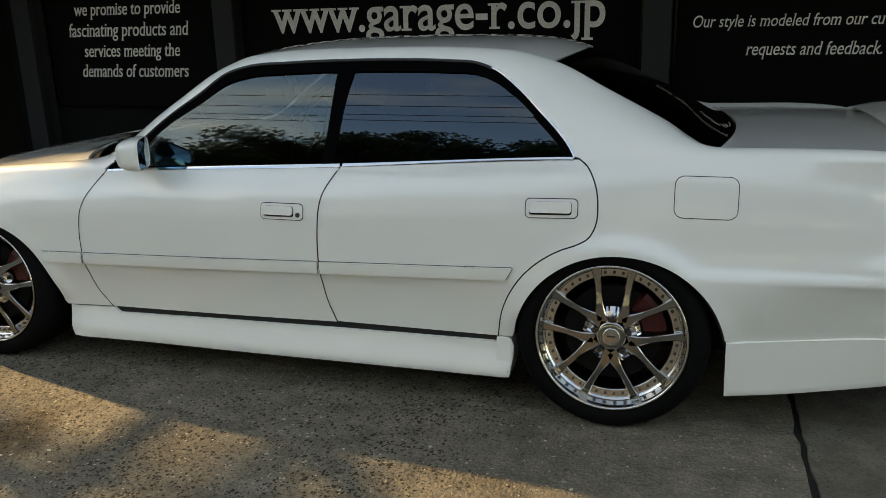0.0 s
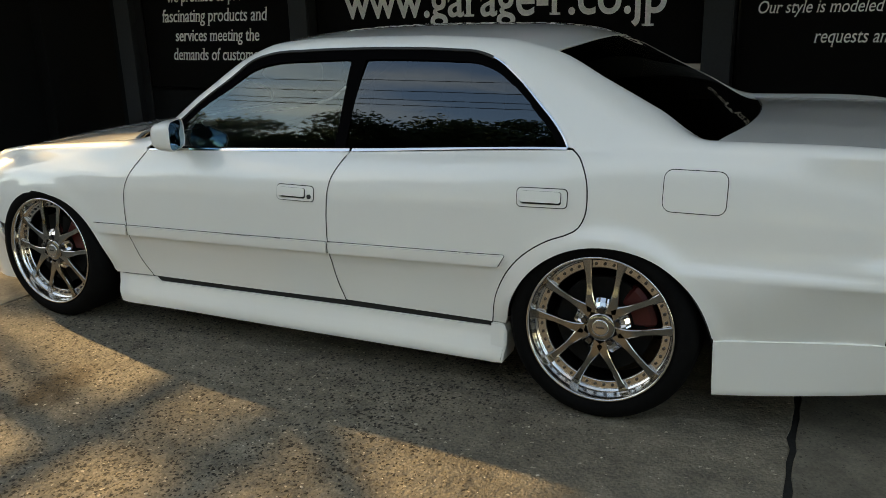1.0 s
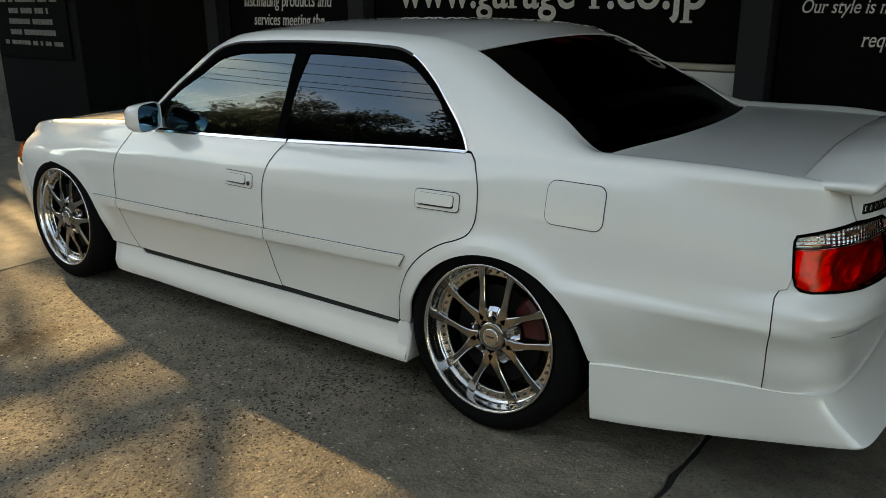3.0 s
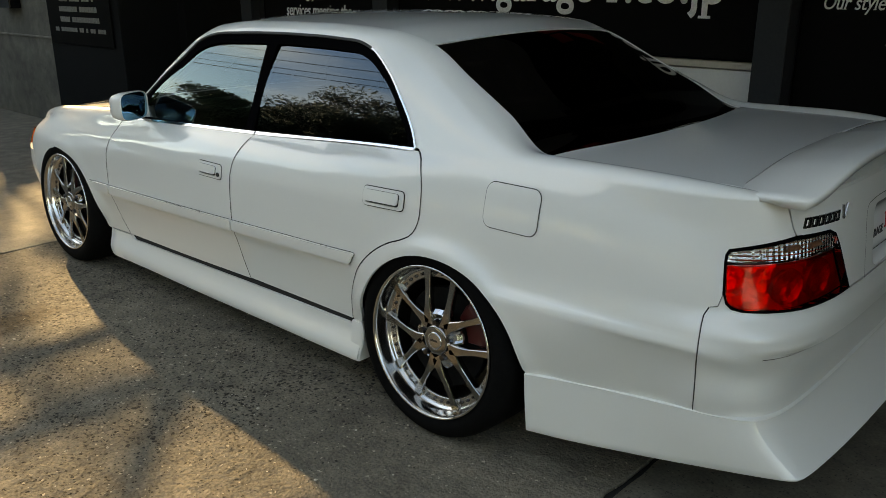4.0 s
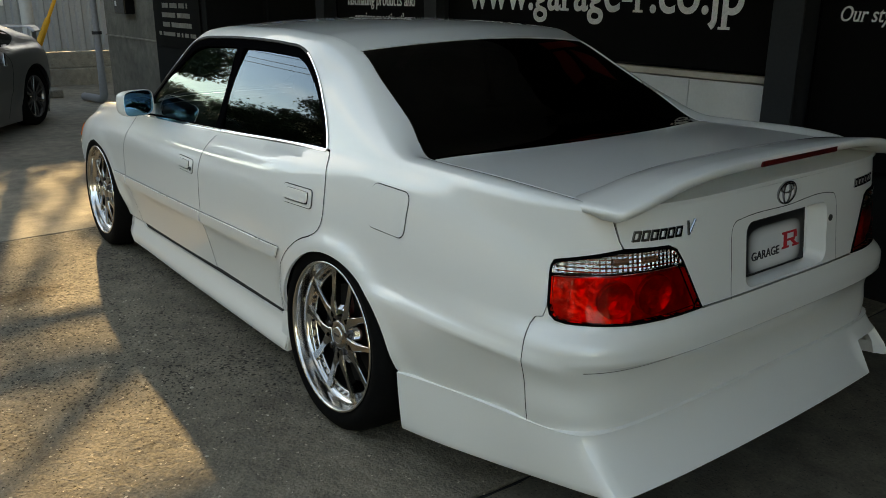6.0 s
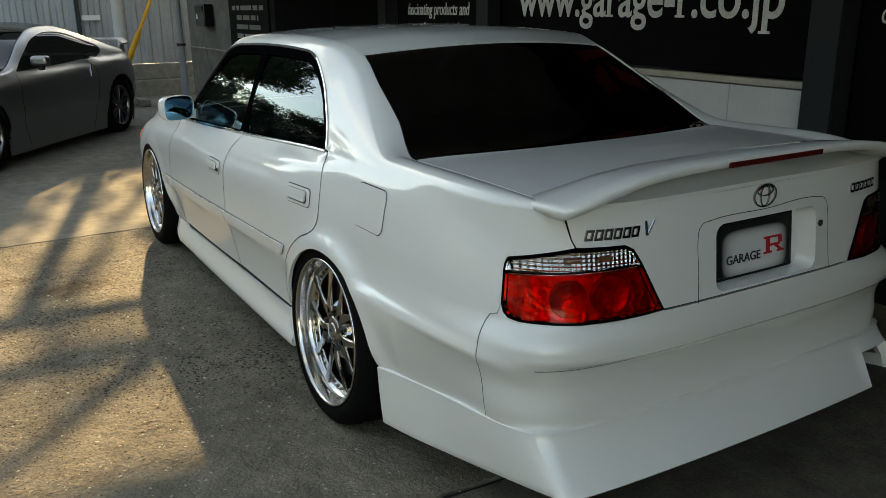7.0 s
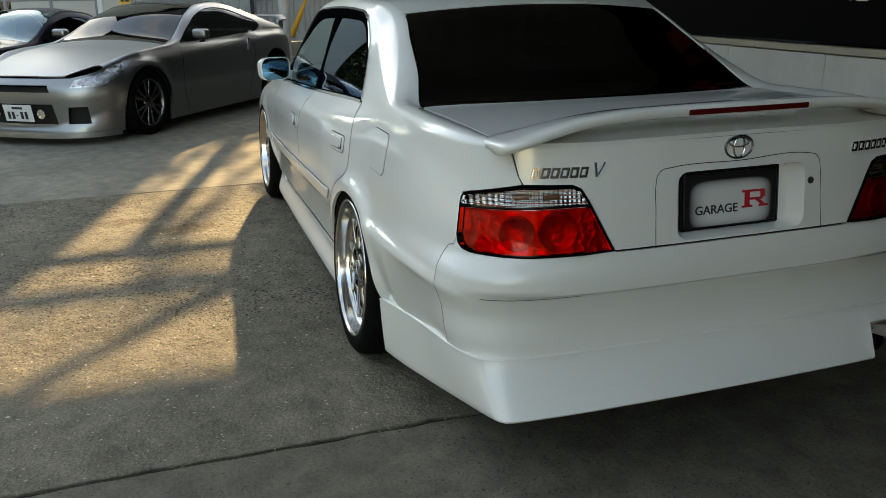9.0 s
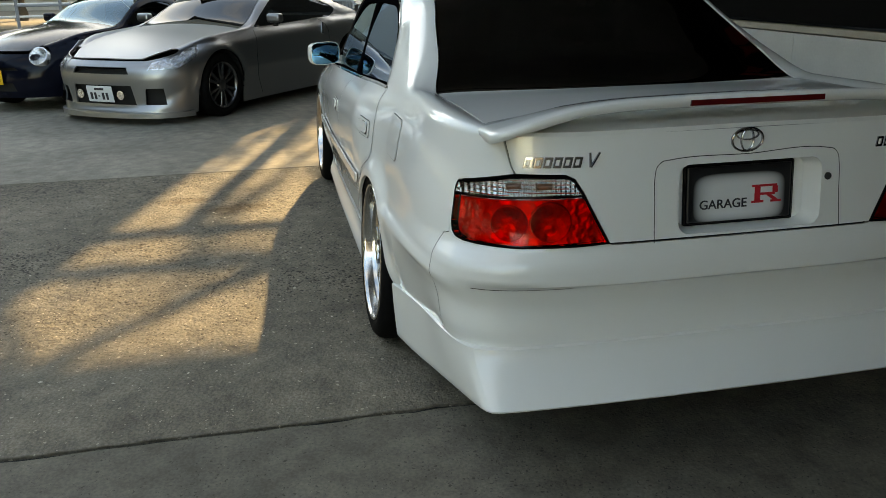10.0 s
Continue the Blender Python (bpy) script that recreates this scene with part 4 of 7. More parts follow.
def sill(s, z):
    s, z = np.atleast_1d(np.asarray(s, float)), np.atleast_1d(np.asarray(z, float))
    x, y, nx, ny, sg = at_s(s)
    h = (z - 0.12) / 0.16
    d = 0.040 - 0.024 * smooth(0.75, 0.14, h) + 0.008 * smooth(0.12, -0.05, h) + 0.012 * smooth(-2.25, -2.34, x)
    return np.stack([x - d * nx, -(y - d * ny) * sg, z], 1)


sill_out = [(-2.335, 0.245), (-2.322, 0.105), (-1.945, 0.114), (-1.13, 0.120), (-0.385, 0.124), (-0.366, 0.135), (-0.346, 0.245), (-0.362, 0.284), (-0.405, 0.284), (-0.411, 0.264), (-1.05, 0.258), (-1.52, 0.250), (-2.066, 0.236), (-2.092, 0.256)]
panel("side_skirt", sill, [(sx(x), z) for x, z in sill_out], PAINT, car, depth=0.07, mirror=True)
panel("door_sill_strip", low, [(sx(x), z) for x, z in [(-2.09, 0.262), (-2.07, 0.225), (-0.40, 0.255), (-0.40, 0.292), (-1.04, 0.29)]], FRAMEBLACK, car, gap=0, lift=-0.012, depth=0.0, mirror=True)

# roof, bonnet, boot lid, screens
roof_front = [(-1.50 - 0.10 * (1 - (y / 0.62) ** 2), y) for y in np.linspace(-0.62, 0.62, 15)]
roof_rear = [(-0.255 + 0.055 * (1 - (y / 0.556) ** 2), y) for y in np.linspace(0.556, -0.556, 15)]


panel("roof", top, roof_front[:1] + roof_front[1:-1] + top_edge(-1.50, -0.255, 1) + roof_rear[1:-1] + top_edge(-0.255, -1.50, -1), PAINT, car, gap=0.0, step=0.035, flip=False)
glass_low = [(0.326 + 0.075 * (1 - (y / 0.669) ** 2), y) for y in np.linspace(0.669, -0.669, 21)]
rear_glass = [(x + 0.004, y) for x, y in roof_rear[::-1]] + top_edge(-0.22, 0.31, 1, off=0.004) + glass_low + top_edge(0.31, -0.22, -1, off=0.004)
panel("rear_window", top, rear_glass, BLACKGLASS, car, gap=0.001, lift=-0.003, depth=0.0, label="black tinted rear window")
screen_low = [(-2.17 - 0.20 * (1 - (y / 0.715) ** 2), y) for y in np.linspace(-0.715, 0.715, 15)]
panel("windscreen", top, screen_low + top_edge(-2.16, -1.51, 1, off=0.006) + [(x - 0.004, y) for x, y in roof_front[::-1]] + top_edge(-1.51, -2.16, -1, off=0.006), SCREENGLASS, car, gap=0.001, lift=-0.003, depth=0.0, step=0.05)
nose = [(-3.50 - 0.05 * (1 - (y / 0.45) ** 2), y) for y in np.linspace(0.46, -0.46, 11)]
panel("bonnet", top, top_edge(-3.48, -2.20, 1, off=0.003)[::-1] + nose + top_edge(-3.48, -2.20, -1, off=0.003) + [(x - 0.05, y) for x, y in screen_low], PAINT, car, step=0.035)
panel("cowl_panel", top, [(x - 0.05, y) for x, y in screen_low] + [(x, y) for x, y in screen_low[::-1]], RUBBER, car, lift=-0.012, depth=0.02)
lid_rear = [(float(low([sy(y)], [0.944])[0, 0]) + 0.003, y) for y in np.linspace(0.655, -0.655, 25)]
lid = [(x + 0.004, y) for x, y in glass_low[::-1]] + top_edge(0.335, 1.03, 1, off=0.003) + lid_rear + top_edge(1.03, 0.335, -1, off=0.003)
panel("boot_lid", top, lid, PAINT, car, gap=0.0012, step=0.03)
lid_back = ([(sy(-0.675), 0.9475), (sy(-0.652), 0.868), (sy(-0.640), 0.848)] + TAIL_TOP[2:] + TAIL_IN + [(2 * S1 - s, z) for s, z in TAIL_IN[::-1] + TAIL_TOP[:1:-1] + [(sy(-0.640), 0.848), (sy(-0.652), 0.868), (sy(-0.675), 0.9475)]])
pocket = [(sy(y), z) for y, z in rounded(-0.195, 0.222, 0.676, 0.856, 0.03)]
panel("boot_lid_face", low, lid_back, PAINT, car, holes=[pocket], gap=0.002, step=0.02)


def pocket_floor(s, z):
    p = low(s, z)
    p[:, 0] -= 0.052
    return p


panel("plate_recess", pocket_floor, [(sy(y), z) for y, z in rounded(-0.205, 0.232, 0.668, 0.866, 0.03)], PAINT, car, gap=0.0, depth=0.0)
# recess rim joins the face to the floor
rim_v, rim_f = [], []
rim = resample([(sy(y), z) for y, z in rounded(-0.1975, 0.2245, 0.6735, 0.8585, 0.03)], 0.02)
a_, b_ = low(rim[:, 0], rim[:, 1]), pocket_floor(rim[:, 0], rim[:, 1])
cen = (b_.mean(0) * 0.10 + b_ * 0.90)
for i in range(len(rim)):
    rim_v += [tuple(a_[i]), tuple(cen[i])]
for i in range(len(rim)):
    j = (i + 1) % len(rim)
    rim_f.append((2 * i, 2 * i + 1, 2 * j + 1, 2 * j))
mesh_object("recess_rim", rim_v, rim_f, PAINT, car, smooth=True)

# front bumper, lamps
front_b = [(sx(-3.065), 0.36), (sx(-3.10), 0.44), (sx(-3.14), 0.55)] + [(s, 0.565) for s in np.linspace(sx(-3.3), 2 * S0 - sx(-3.3), 40)] + [(2 * S0 - sx(-3.14), 0.55), (2 * S0 - sx(-3.10), 0.44), (2 * S0 - sx(-3.065), 0.36), (2 * S0 - sx(-3.05), 0.12)] + [(s, 0.11) for s in np.linspace(2 * S0 - sx(-3.2), sx(-3.2), 40)] + [(sx(-3.05), 0.12)]
panel("front_bumper", low, front_b, PAINT, car, step=0.04)
lamp = [(sx(-3.27), 0.575), (sx(-3.27), 0.665), (sx(-3.44), 0.655), (S0 + 0.22, 0.645), (S0 + 0.22, 0.575)]
panel("headlamp", low, lamp, REFLECTOR, car, depth=0.02, mirror=True)
panel("side_marker", low, [(sx(-3.17), 0.585), (sx(-3.16), 0.655), (sx(-3.268), 0.665), (sx(-3.268), 0.58)], AMBER, car, lift=0.004, depth=0.02, label="orange side marker lens", mirror=True)
grille = [(S0 + 0.21, 0.575), (S0 + 0.21, 0.65), (S0 - 0.21, 0.65), (S0 - 0.21, 0.575)]
panel("grille", low, grille, TRIM, car, depth=0.03)

# side windows: black frame, panes, visor, chrome
opening = flank(WIN_TOP) + flank(along_belt(-0.15, -2.05))


fz = [(x, z - 0.040) for x, z in WIN_TOP]
front_pane = [p for p in fz if -1.90 < p[0] < -1.075] + [(-1.063, 1.224), (-1.097, 0.903)] + [(x, z + 0.012) for x, z in along_belt(-1.11, -1.93)]
rear_pane = [(-1.052, 0.907), (-1.000, 1.227)] + [p for p in fz if -0.97 < p[0] < -0.235] + [(-0.215, 0.985), (-0.192, 0.95)] + [(x, z + 0.012) for x, z in along_belt(-0.195, -1.04)]
def fair(outline):
    """A plain gently bent pane that follows the flank inside an outline."""
    o = np.array(outline)
    su, tv = np.meshgrid(np.linspace(o[:, 0].min(), o[:, 0].max(), 30), np.linspace(o[:, 1].min(), o[:, 1].max(), 20))
    g = np.stack([su.ravel(), tv.ravel()], 1)
    g = g[inside(o, g)]
    p = shell(g[:, 0], g[:, 1])
    mx, mz = p[:, 0].mean(), p[:, 2].mean()
    terms = lambda x, z: np.stack([np.ones_like(x), x - mx, z - mz, (z - mz) ** 2], 1)
    k = np.linalg.lstsq(np.concatenate([terms(p[:, 0], p[:, 2]), [[0, 0, 0, 3.0]]]), np.append(p[:, 1], 3.0 * 0.30), rcond=None)[0]

    def pane(s, t):
        q = shell(s, t)
        q[:, 1] = terms(q[:, 0], q[:, 2]) @ k
        return q

    return pane


panel("window_frame", shell, opening, FRAMEBLACK, car, holes=[flank(front_pane), flank(rear_pane)], gap=0.0, lift=-0.004, depth=0.02, mirror=True)
panel("front_door_window", fair(flank(front_pane)), flank(front_pane), GLASS, car, gap=-0.004, lift=-0.010, depth=0.0, mirror=True)
panel("rear_door_window", fair(flank(rear_pane)), flank(rear_pane), DARKGLASS, car, gap=-0.004, lift=-0.010, depth=0.0, mirror=True)

def moulding(name, pts, half, mat, lift=0.004, mirror=True, label=""):
    """A thin raised strip along a line of the flank."""
    p = resample(pts, 0.02, closed=False)
    d = np.gradient(p, axis=0)
    d /= np.linalg.norm(d, axis=1)[:, None] + 1e-9
    n = np.stack([-d[:, 1], d[:, 0]], 1)
    out = [tuple(q) for q in p + n * half] + [tuple(q) for q in (p - n * half)[::-1]]
    return panel(name, shell, out, mat, car, gap=0.0, step=0.02, lift=lift, depth=lift + 0.006, mirror=mirror, label=label)


moulding("belt_moulding", [(s, t - 0.001) for s, t in flank(along_belt(-2.05, -1.022))], 0.0044, CHROME, label="chrome waistline strip")
moulding("belt_moulding", [(s, t - 0.001) for s, t in flank(along_belt(-1.012, -0.15))], 0.0044, CHROME, label="chrome waistline strip")
moulding("window_moulding", flank([p for p in WIN_TOP if p[0] > -0.47]), 0.0034, CHROME, label="chrome window surround strip")
moulding("window_seal", flank([(x, z - 0.002) for x, z in WIN_TOP if -2.03 < x < -0.46]), 0.006, RUBBER)


def seam_line(name, pts, half=0.0021):
    """The dark gap between two panels."""
    p = resample(flank(pts), 0.012, closed=False)
    d = np.gradient(p, axis=0)
    d /= np.linalg.norm(d, axis=1)[:, None] + 1e-9
    n = np.stack([-d[:, 1], d[:, 0]], 1)
    panel(name, shell, [tuple(q) for q in p + n * half] + [tuple(q) for q in (p - n * half)[::-1]], INNER, car, gap=0.0, step=0.02, lift=0.0009, depth=0.0, mirror=True)


seam_line("door_seam", SEAM_F[1:])
seam_line("door_seam", SEAM_B[1:])
seam_line("door_seam", SEAM_R[1:], 0.0018)
seam_line("bumper_seam", SEAM_BUMPER[3:-1], 0.0010)


strip_z = lambda x: 0.4745 + (0.536 - 0.4745) * (x + 2.36) / (2.36 - 0.346)
for a, b in ((-2.372, -2.192), (-2.176, -1.099), (-1.087, -0.345)):
    w = 0.0225
    ends = (0.012 if b > -0.4 else 0.0)
    out = [(sx(a), strip_z(a) - w), (sx(b - 2 * ends), strip_z(b) - w), (sx(b), strip_z(b) + w - 0.004), (sx(b - 0.004), strip_z(b) + w), (sx(a - (0.02 if a < -2.3 else 0)), strip_z(a) + w)]
    # Dark rim draws the strip's seam and paints its contact shade.
    seam = [(p, q) for p, q in shrink(resample(out, 0.02), -0.0022)]
    panel("strip_seam_shade", shell, seam, INNER, car, gap=0.0, lift=0.0035, depth=0.0, step=0.012, mirror=True)
    panel("rubbing_strip", shell, out, PAINT, car, gap=0.0, lift=0.012, depth=0.0085, step=0.012, mirror=True)


def door_handle(x0, x1, z0, z1, key, cup):
    """Flush handle: a dark outline, a bezel round a cup blackened for shade and the flap over its upper half."""
    panel("handle_seam", shell, [(sx(x), z) for x, z in rounded(x0, x1, z0, z1, 0.017)], INNER, car, holes=[cup], gap=0, lift=0.0016, depth=0.0, step=0.012, mirror=True)
    panel("handle_bezel", shell, [(sx(x), z) for x, z in rounded(x0 + 0.003, x1 - 0.003, z0 + 0.003, z1 - 0.003, 0.015)], PAINT, car, holes=[cup], gap=0, lift=0.0045, depth=0.0115, step=0.012, mirror=True)
    # Cup floor is black to paint the shade line below the flap.
    panel("handle_cup_shade", shell, [tuple(p) for p in shrink(resample(cup, 0.01), -0.004)], INNER, car, gap=0, lift=-0.0070, depth=0.0, step=0.012, mirror=True)
    c0, c1 = x0 + 0.016, x1 - (0.042 if key else 0.024)
    panel("handle_flap", shell, [(sx(x), z) for x, z in rounded(c0, c1, z0 + 0.0195, z1 - 0.0125, 0.008)], PAINT, car, gap=0, lift=0.014, depth=0.007, step=0.012, mirror=True)
    if key:
        c = low([sx(x1 - 0.022)], [z0 + 0.022])[0]
        part("key_lock", rod((c[0], c[1] + 0.004, c[2]), (c[0], c[1] - 0.008, c[2]), 0.009, n=16), DASH, car, "round black key lock")


for handle, cup in zip(HANDLES, CUPS):
    door_handle(*handle, cup)


# ---- white saloon: wheels, lamps, trim ----
NUT = material("dark_plated_metal", (0.12, 0.12, 0.125), rough=0.25, metal=1.0)


def make_wheel(parent, place, inner_dish=0.0):
    """A two-piece wheel with tyre, lip, barrel, twin spokes, rivets, nuts, brake disc and caliper. The outer face looks to -y."""
    hub = empty("wheel", place @ Matrix.Diagonal((1.03, 1, 1.03, 1)))
    hub.parent = parent
    d = inner_dish
    v, f = lathe([(0.253, 0.010), (0.262, -0.003), (0.282, -0.008), (0.304, -0.002), (0.320, 0.014), (0.3270, 0.037), (0.3285, 0.06), (0.3285, 0.19), (0.3270, 0.215), (0.316, 0.24), (0.27, 0.25), (0.25, 0.24)], 96)
    mesh_object("tyre", v, f, TYRE, hub, smooth=True)
    v, f = lathe([(0.250, 0.012), (0.2565, 0.004), (0.2575, -0.004), (0.2535, -0.008), (0.2485, -0.004), (0.2455, 0.008), (0.2435, 0.03 + d), (0.241, 0.046 + d), (0.2365, 0.052 + d), (0.2325, 0.053 + d), (0.2318, 0.0575 + d), (0.2312, 0.0582 + d), (0.2300, 0.0584 + d), (0.2085, 0.0598 + d), (0.2065, 0.0600 + d), (0.2050, 0.0615 + d), (0.2035, 0.066 + d)], 96)
    mesh_object("rim_lip", v, f, RIM, hub, "polished chrome dished lip", smooth=True)
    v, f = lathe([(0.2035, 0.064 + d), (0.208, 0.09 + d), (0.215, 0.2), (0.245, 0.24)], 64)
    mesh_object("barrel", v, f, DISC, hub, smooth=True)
    lateral = curve((0.05, 0.030), (0.075, 0.0385), (0.12, 0.0445), (0.17, 0.0505), (0.232, 0.0615))
    half = curve((0.05, 0.026), (0.075, 0.0200), (0.10, 0.0150), (0.14, 0.0112), (0.19, 0.0128), (0.232, 0.0190))
    high = curve((0.05, 0.034 + d), (0.09, 0.034 + d), (0.15, 0.040 + d), (0.232, 0.046 + d))
    rr = np.linspace(0.05, 0.232, 16)
    for k in range(5):
        a = radians(90 + 72 * k)
        for sgn in (-1, 1):
            verts, faces = [], []
            for r in rr:
                c, w, h = sgn * float(lateral(r)[0]), float(half(r)[0]), float(high(r)[0])
                for dw, dh in ((-0.72, 0.0), (0.72, 0.0), (0.92, 0.0025), (1.0, 0.008), (0.75, 0.026), (-0.75, 0.026), (-1.0, 0.008), (-0.92, 0.0025)):
                    lat = c + dw * w
                    verts.append((r * math.cos(a) - lat * math.sin(a), h + dh, r * math.sin(a) + lat * math.cos(a)))
            for i in range(len(rr) - 1):
                for j in range(8):
                    faces.append((i * 8 + j, i * 8 + (j + 1) % 8, (i + 1) * 8 + (j + 1) % 8, (i + 1) * 8 + j))
            faces += [tuple(range(8))[::-1], tuple((len(rr) - 1) * 8 + j for j in range(8))]
            mesh_object("spoke", verts, faces, SPOKE, hub)
        nut = (0.062 * math.cos(a), 0.0, 0.062 * math.sin(a))
        pv, pf = [], []
        for r, h, w in ((0.046, 0.050, 0.018), (0.050, 0.037, 0.019), (0.066, 0.039, 0.0215), (0.084, 0.046, 0.0225), (0.098, 0.058, 0.022), (0.099, 0.066, 0.021)):
            for q in (-1.0, -0.72, -0.4, 0.4, 0.72, 1.0):
                lat, dip = q * w, 0.006 * (1 - min(1.0, abs(q) / 0.9)) - (0.004 if abs(q) > 0.7 else 0)
                pv.append((r * math.cos(a) - lat * math.sin(a), h + d + dip, r * math.sin(a) + lat * math.cos(a)))
        pf = [(6 * i + j, 6 * i + 6 + j, 6 * i + 7 + j, 6 * i + 1 + j) for i in range(5) for j in range(5)]
        mesh_object("nut_pocket", pv, pf, CHROME, hub, "bright chrome nut pocket")
        part("wheel_nut", rod((nut[0], 0.044 + d, nut[2]), (nut[0], 0.026 + d, nut[2]), 0.0118, 0.0100, 6), NUT, hub)
    for k in range(45):
        a = radians(8 * k + 2)
        off = (math.degrees(a) - 90 + 36) % 72 - 36
        if 9.5 < abs(off) < 21:
            continue
        p = (0.2185 * math.cos(a), 0.2185 * math.sin(a))
        part("rivet", rod((p[0], 0.060 + d, p[1]), (p[0], 0.0530 + d, p[1]), 0.0058, 0.0046, 8), NUT, hub)
    v, f = lathe([(0.0298, 0.036 + d), (0.0300, 0.0305 + d), (0.0310, 0.0298 + d), (0.0330, 0.0298 + d), (0.044, 0.0310 + d), (0.049, 0.0335 + d), (0.051, 0.038 + d), (0.054, 0.060 + d)], 48)
    mesh_object("hub", v, f, SPOKE, hub, smooth=True)
    v, f = lathe([(0.0, 0.0262 + d), (0.023, 0.0264 + d), (0.026, 0.0268 + d), (0.0285, 0.0285 + d), (0.0296, 0.032 + d), (0.0297, 0.037 + d)], 48)
    cap = mesh_object("centre_cap", v, f, RIM, hub, "satin metal centre cap", smooth=True)
    part("cap_mark", box(-0.014, 0.014, 0.0245 + d, 0.0257 + d, -0.003, 0.003, 0.0004), NUT, cap)
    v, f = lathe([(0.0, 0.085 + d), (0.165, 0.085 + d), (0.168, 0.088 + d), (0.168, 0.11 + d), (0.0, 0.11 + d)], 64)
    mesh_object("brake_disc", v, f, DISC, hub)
    cal = bmesh.new()
    rows = []
    for i in range(13):
        q = radians(2 + 4.6 * i)
        ins = 0.012 if i in (0, 12) else 0.0
        rows.append([cal.verts.new((r * math.cos(q), h, r * math.sin(q))) for r, h in ((0.105 + ins, 0.078 + d + ins), (0.165 - ins, 0.074 + d + ins), (0.182 - ins, 0.082 + d + ins), (0.182 - ins, 0.118 + d), (0.105 + ins, 0.118 + d))])
    for p, q in zip(rows[:-1], rows[1:]):
        for j in range(5):
            cal.faces.new((p[j], p[(j + 1) % 5], q[(j + 1) % 5], q[j]))
    cal.faces.new(rows[0]), cal.faces.new(rows[-1][::-1])
    part("brake_caliper", cal, RED, hub, "red painted brake caliper")
    return hub


wheel_l = make_wheel(car, pose(0.003, -0.875, 0.320, -3.2, 0, 0))
wheel_f = make_wheel(car, pose(-2.731, -0.872, 0.320, -2.0, 0, 0), -0.012)
for src, m in ((wheel_l, pose(0.003, 0.875, 0.320, -3.2, 0, 180)), (wheel_f, pose(-2.731, 0.872, 0.320, -2.0, 0, 180))):
    copy_thing(src, m)

# inner liner, arches, underbody
liner = flank([(-3.05, 0.30)] + [(-3.07, 0.25)]) + flank(arc(-2.71, 0.247, 0.372, 178, 8)) + flank([(-2.28, 0.17), (-0.44, 0.17)]) + flank(arc(0.012, 0.262, 0.369, 172, 8)) + flank([(0.45, 0.30), (0.46, 0.24), (0.93, 0.2), (0.93, 0.60)]) + flank(along_belt(0.93, -3.05))
panel("inner_liner", shell, liner, INNER, car, gap=0, lift=-0.0085, depth=0.0, step=0.03, mirror=True)
panel("inner_tail", low, [(sx(0.90), 0.2), (2 * S1 - sx(0.90), 0.2), (2 * S1 - sx(0.90), 0.93), (sx(0.90), 0.93)], INNER, car, gap=0, lift=-0.075, depth=0.0, step=0.06)
for ax, az, ar in ARCHES:
    for sg in (-1, 1):
        verts, faces = [], []
        for i in range(25):
            a = math.pi * (i / 24) * 1.02 - 0.03
            for y in (0.79, 0.50):
                verts.append((ax + (ar + 0.012) * math.cos(a), sg * y, az + (ar + 0.012) * math.sin(a)))
        for i in range(24):
            faces.append((2 * i, 2 * i + 1, 2 * i + 3, 2 * i + 2))
        faces.append(tuple(2 * i + 1 for i in range(25)))
        mesh_object("wheel_arch_liner", verts, faces, INNER, car)
part("underbody", box(-3.3, 1.0, -0.5, 0.5, 0.15, 0.40, 0.03), INNER, car)
part("underbody", box(-2.2, -0.5, -0.76, 0.76, 0.14, 0.24, 0.02), INNER, car)

# Black boards stand in for the deep shade inside the wheel arches.
for x in (-0.376, 0.408, -2.312, -3.10):
    for sg in (-1, 1):
        part("arch_shade_board", box(x - 0.006, x + 0.006, min(sg * 0.46, sg * 0.80), max(sg * 0.46, sg * 0.80), 0.15, 0.52, 0.003), INNER, car)

for sg in (-1, 1):
    cap = bmesh.new()
    ends = [cap.verts.new((x, sg * (y + (0.008 - 0.016 * smooth(0.13, 0.22, z) if y > 0.8 else 0.0)), z)) for y in (0.8555, 0.74) for x, z in ((-0.41, 0.124), (-0.362, 0.128), (-0.358, 0.145), (-0.348, 0.200), (-0.3465, 0.246), (-0.356, 0.276), (-0.41, 0.276))]
    bmesh.ops.convex_hull(cap, input=ends)
    part("skirt_end", cap, PAINT, car)

# tail lamps
tail = TAIL_OUT + TAIL_TOP + TAIL_IN + TAIL_LOW


def lamp_split(z_out, z_in, s):
    a, b = sx(0.95), sy(-0.43)
    return z_out + (z_in - z_out) * (s - a) / (b - a)


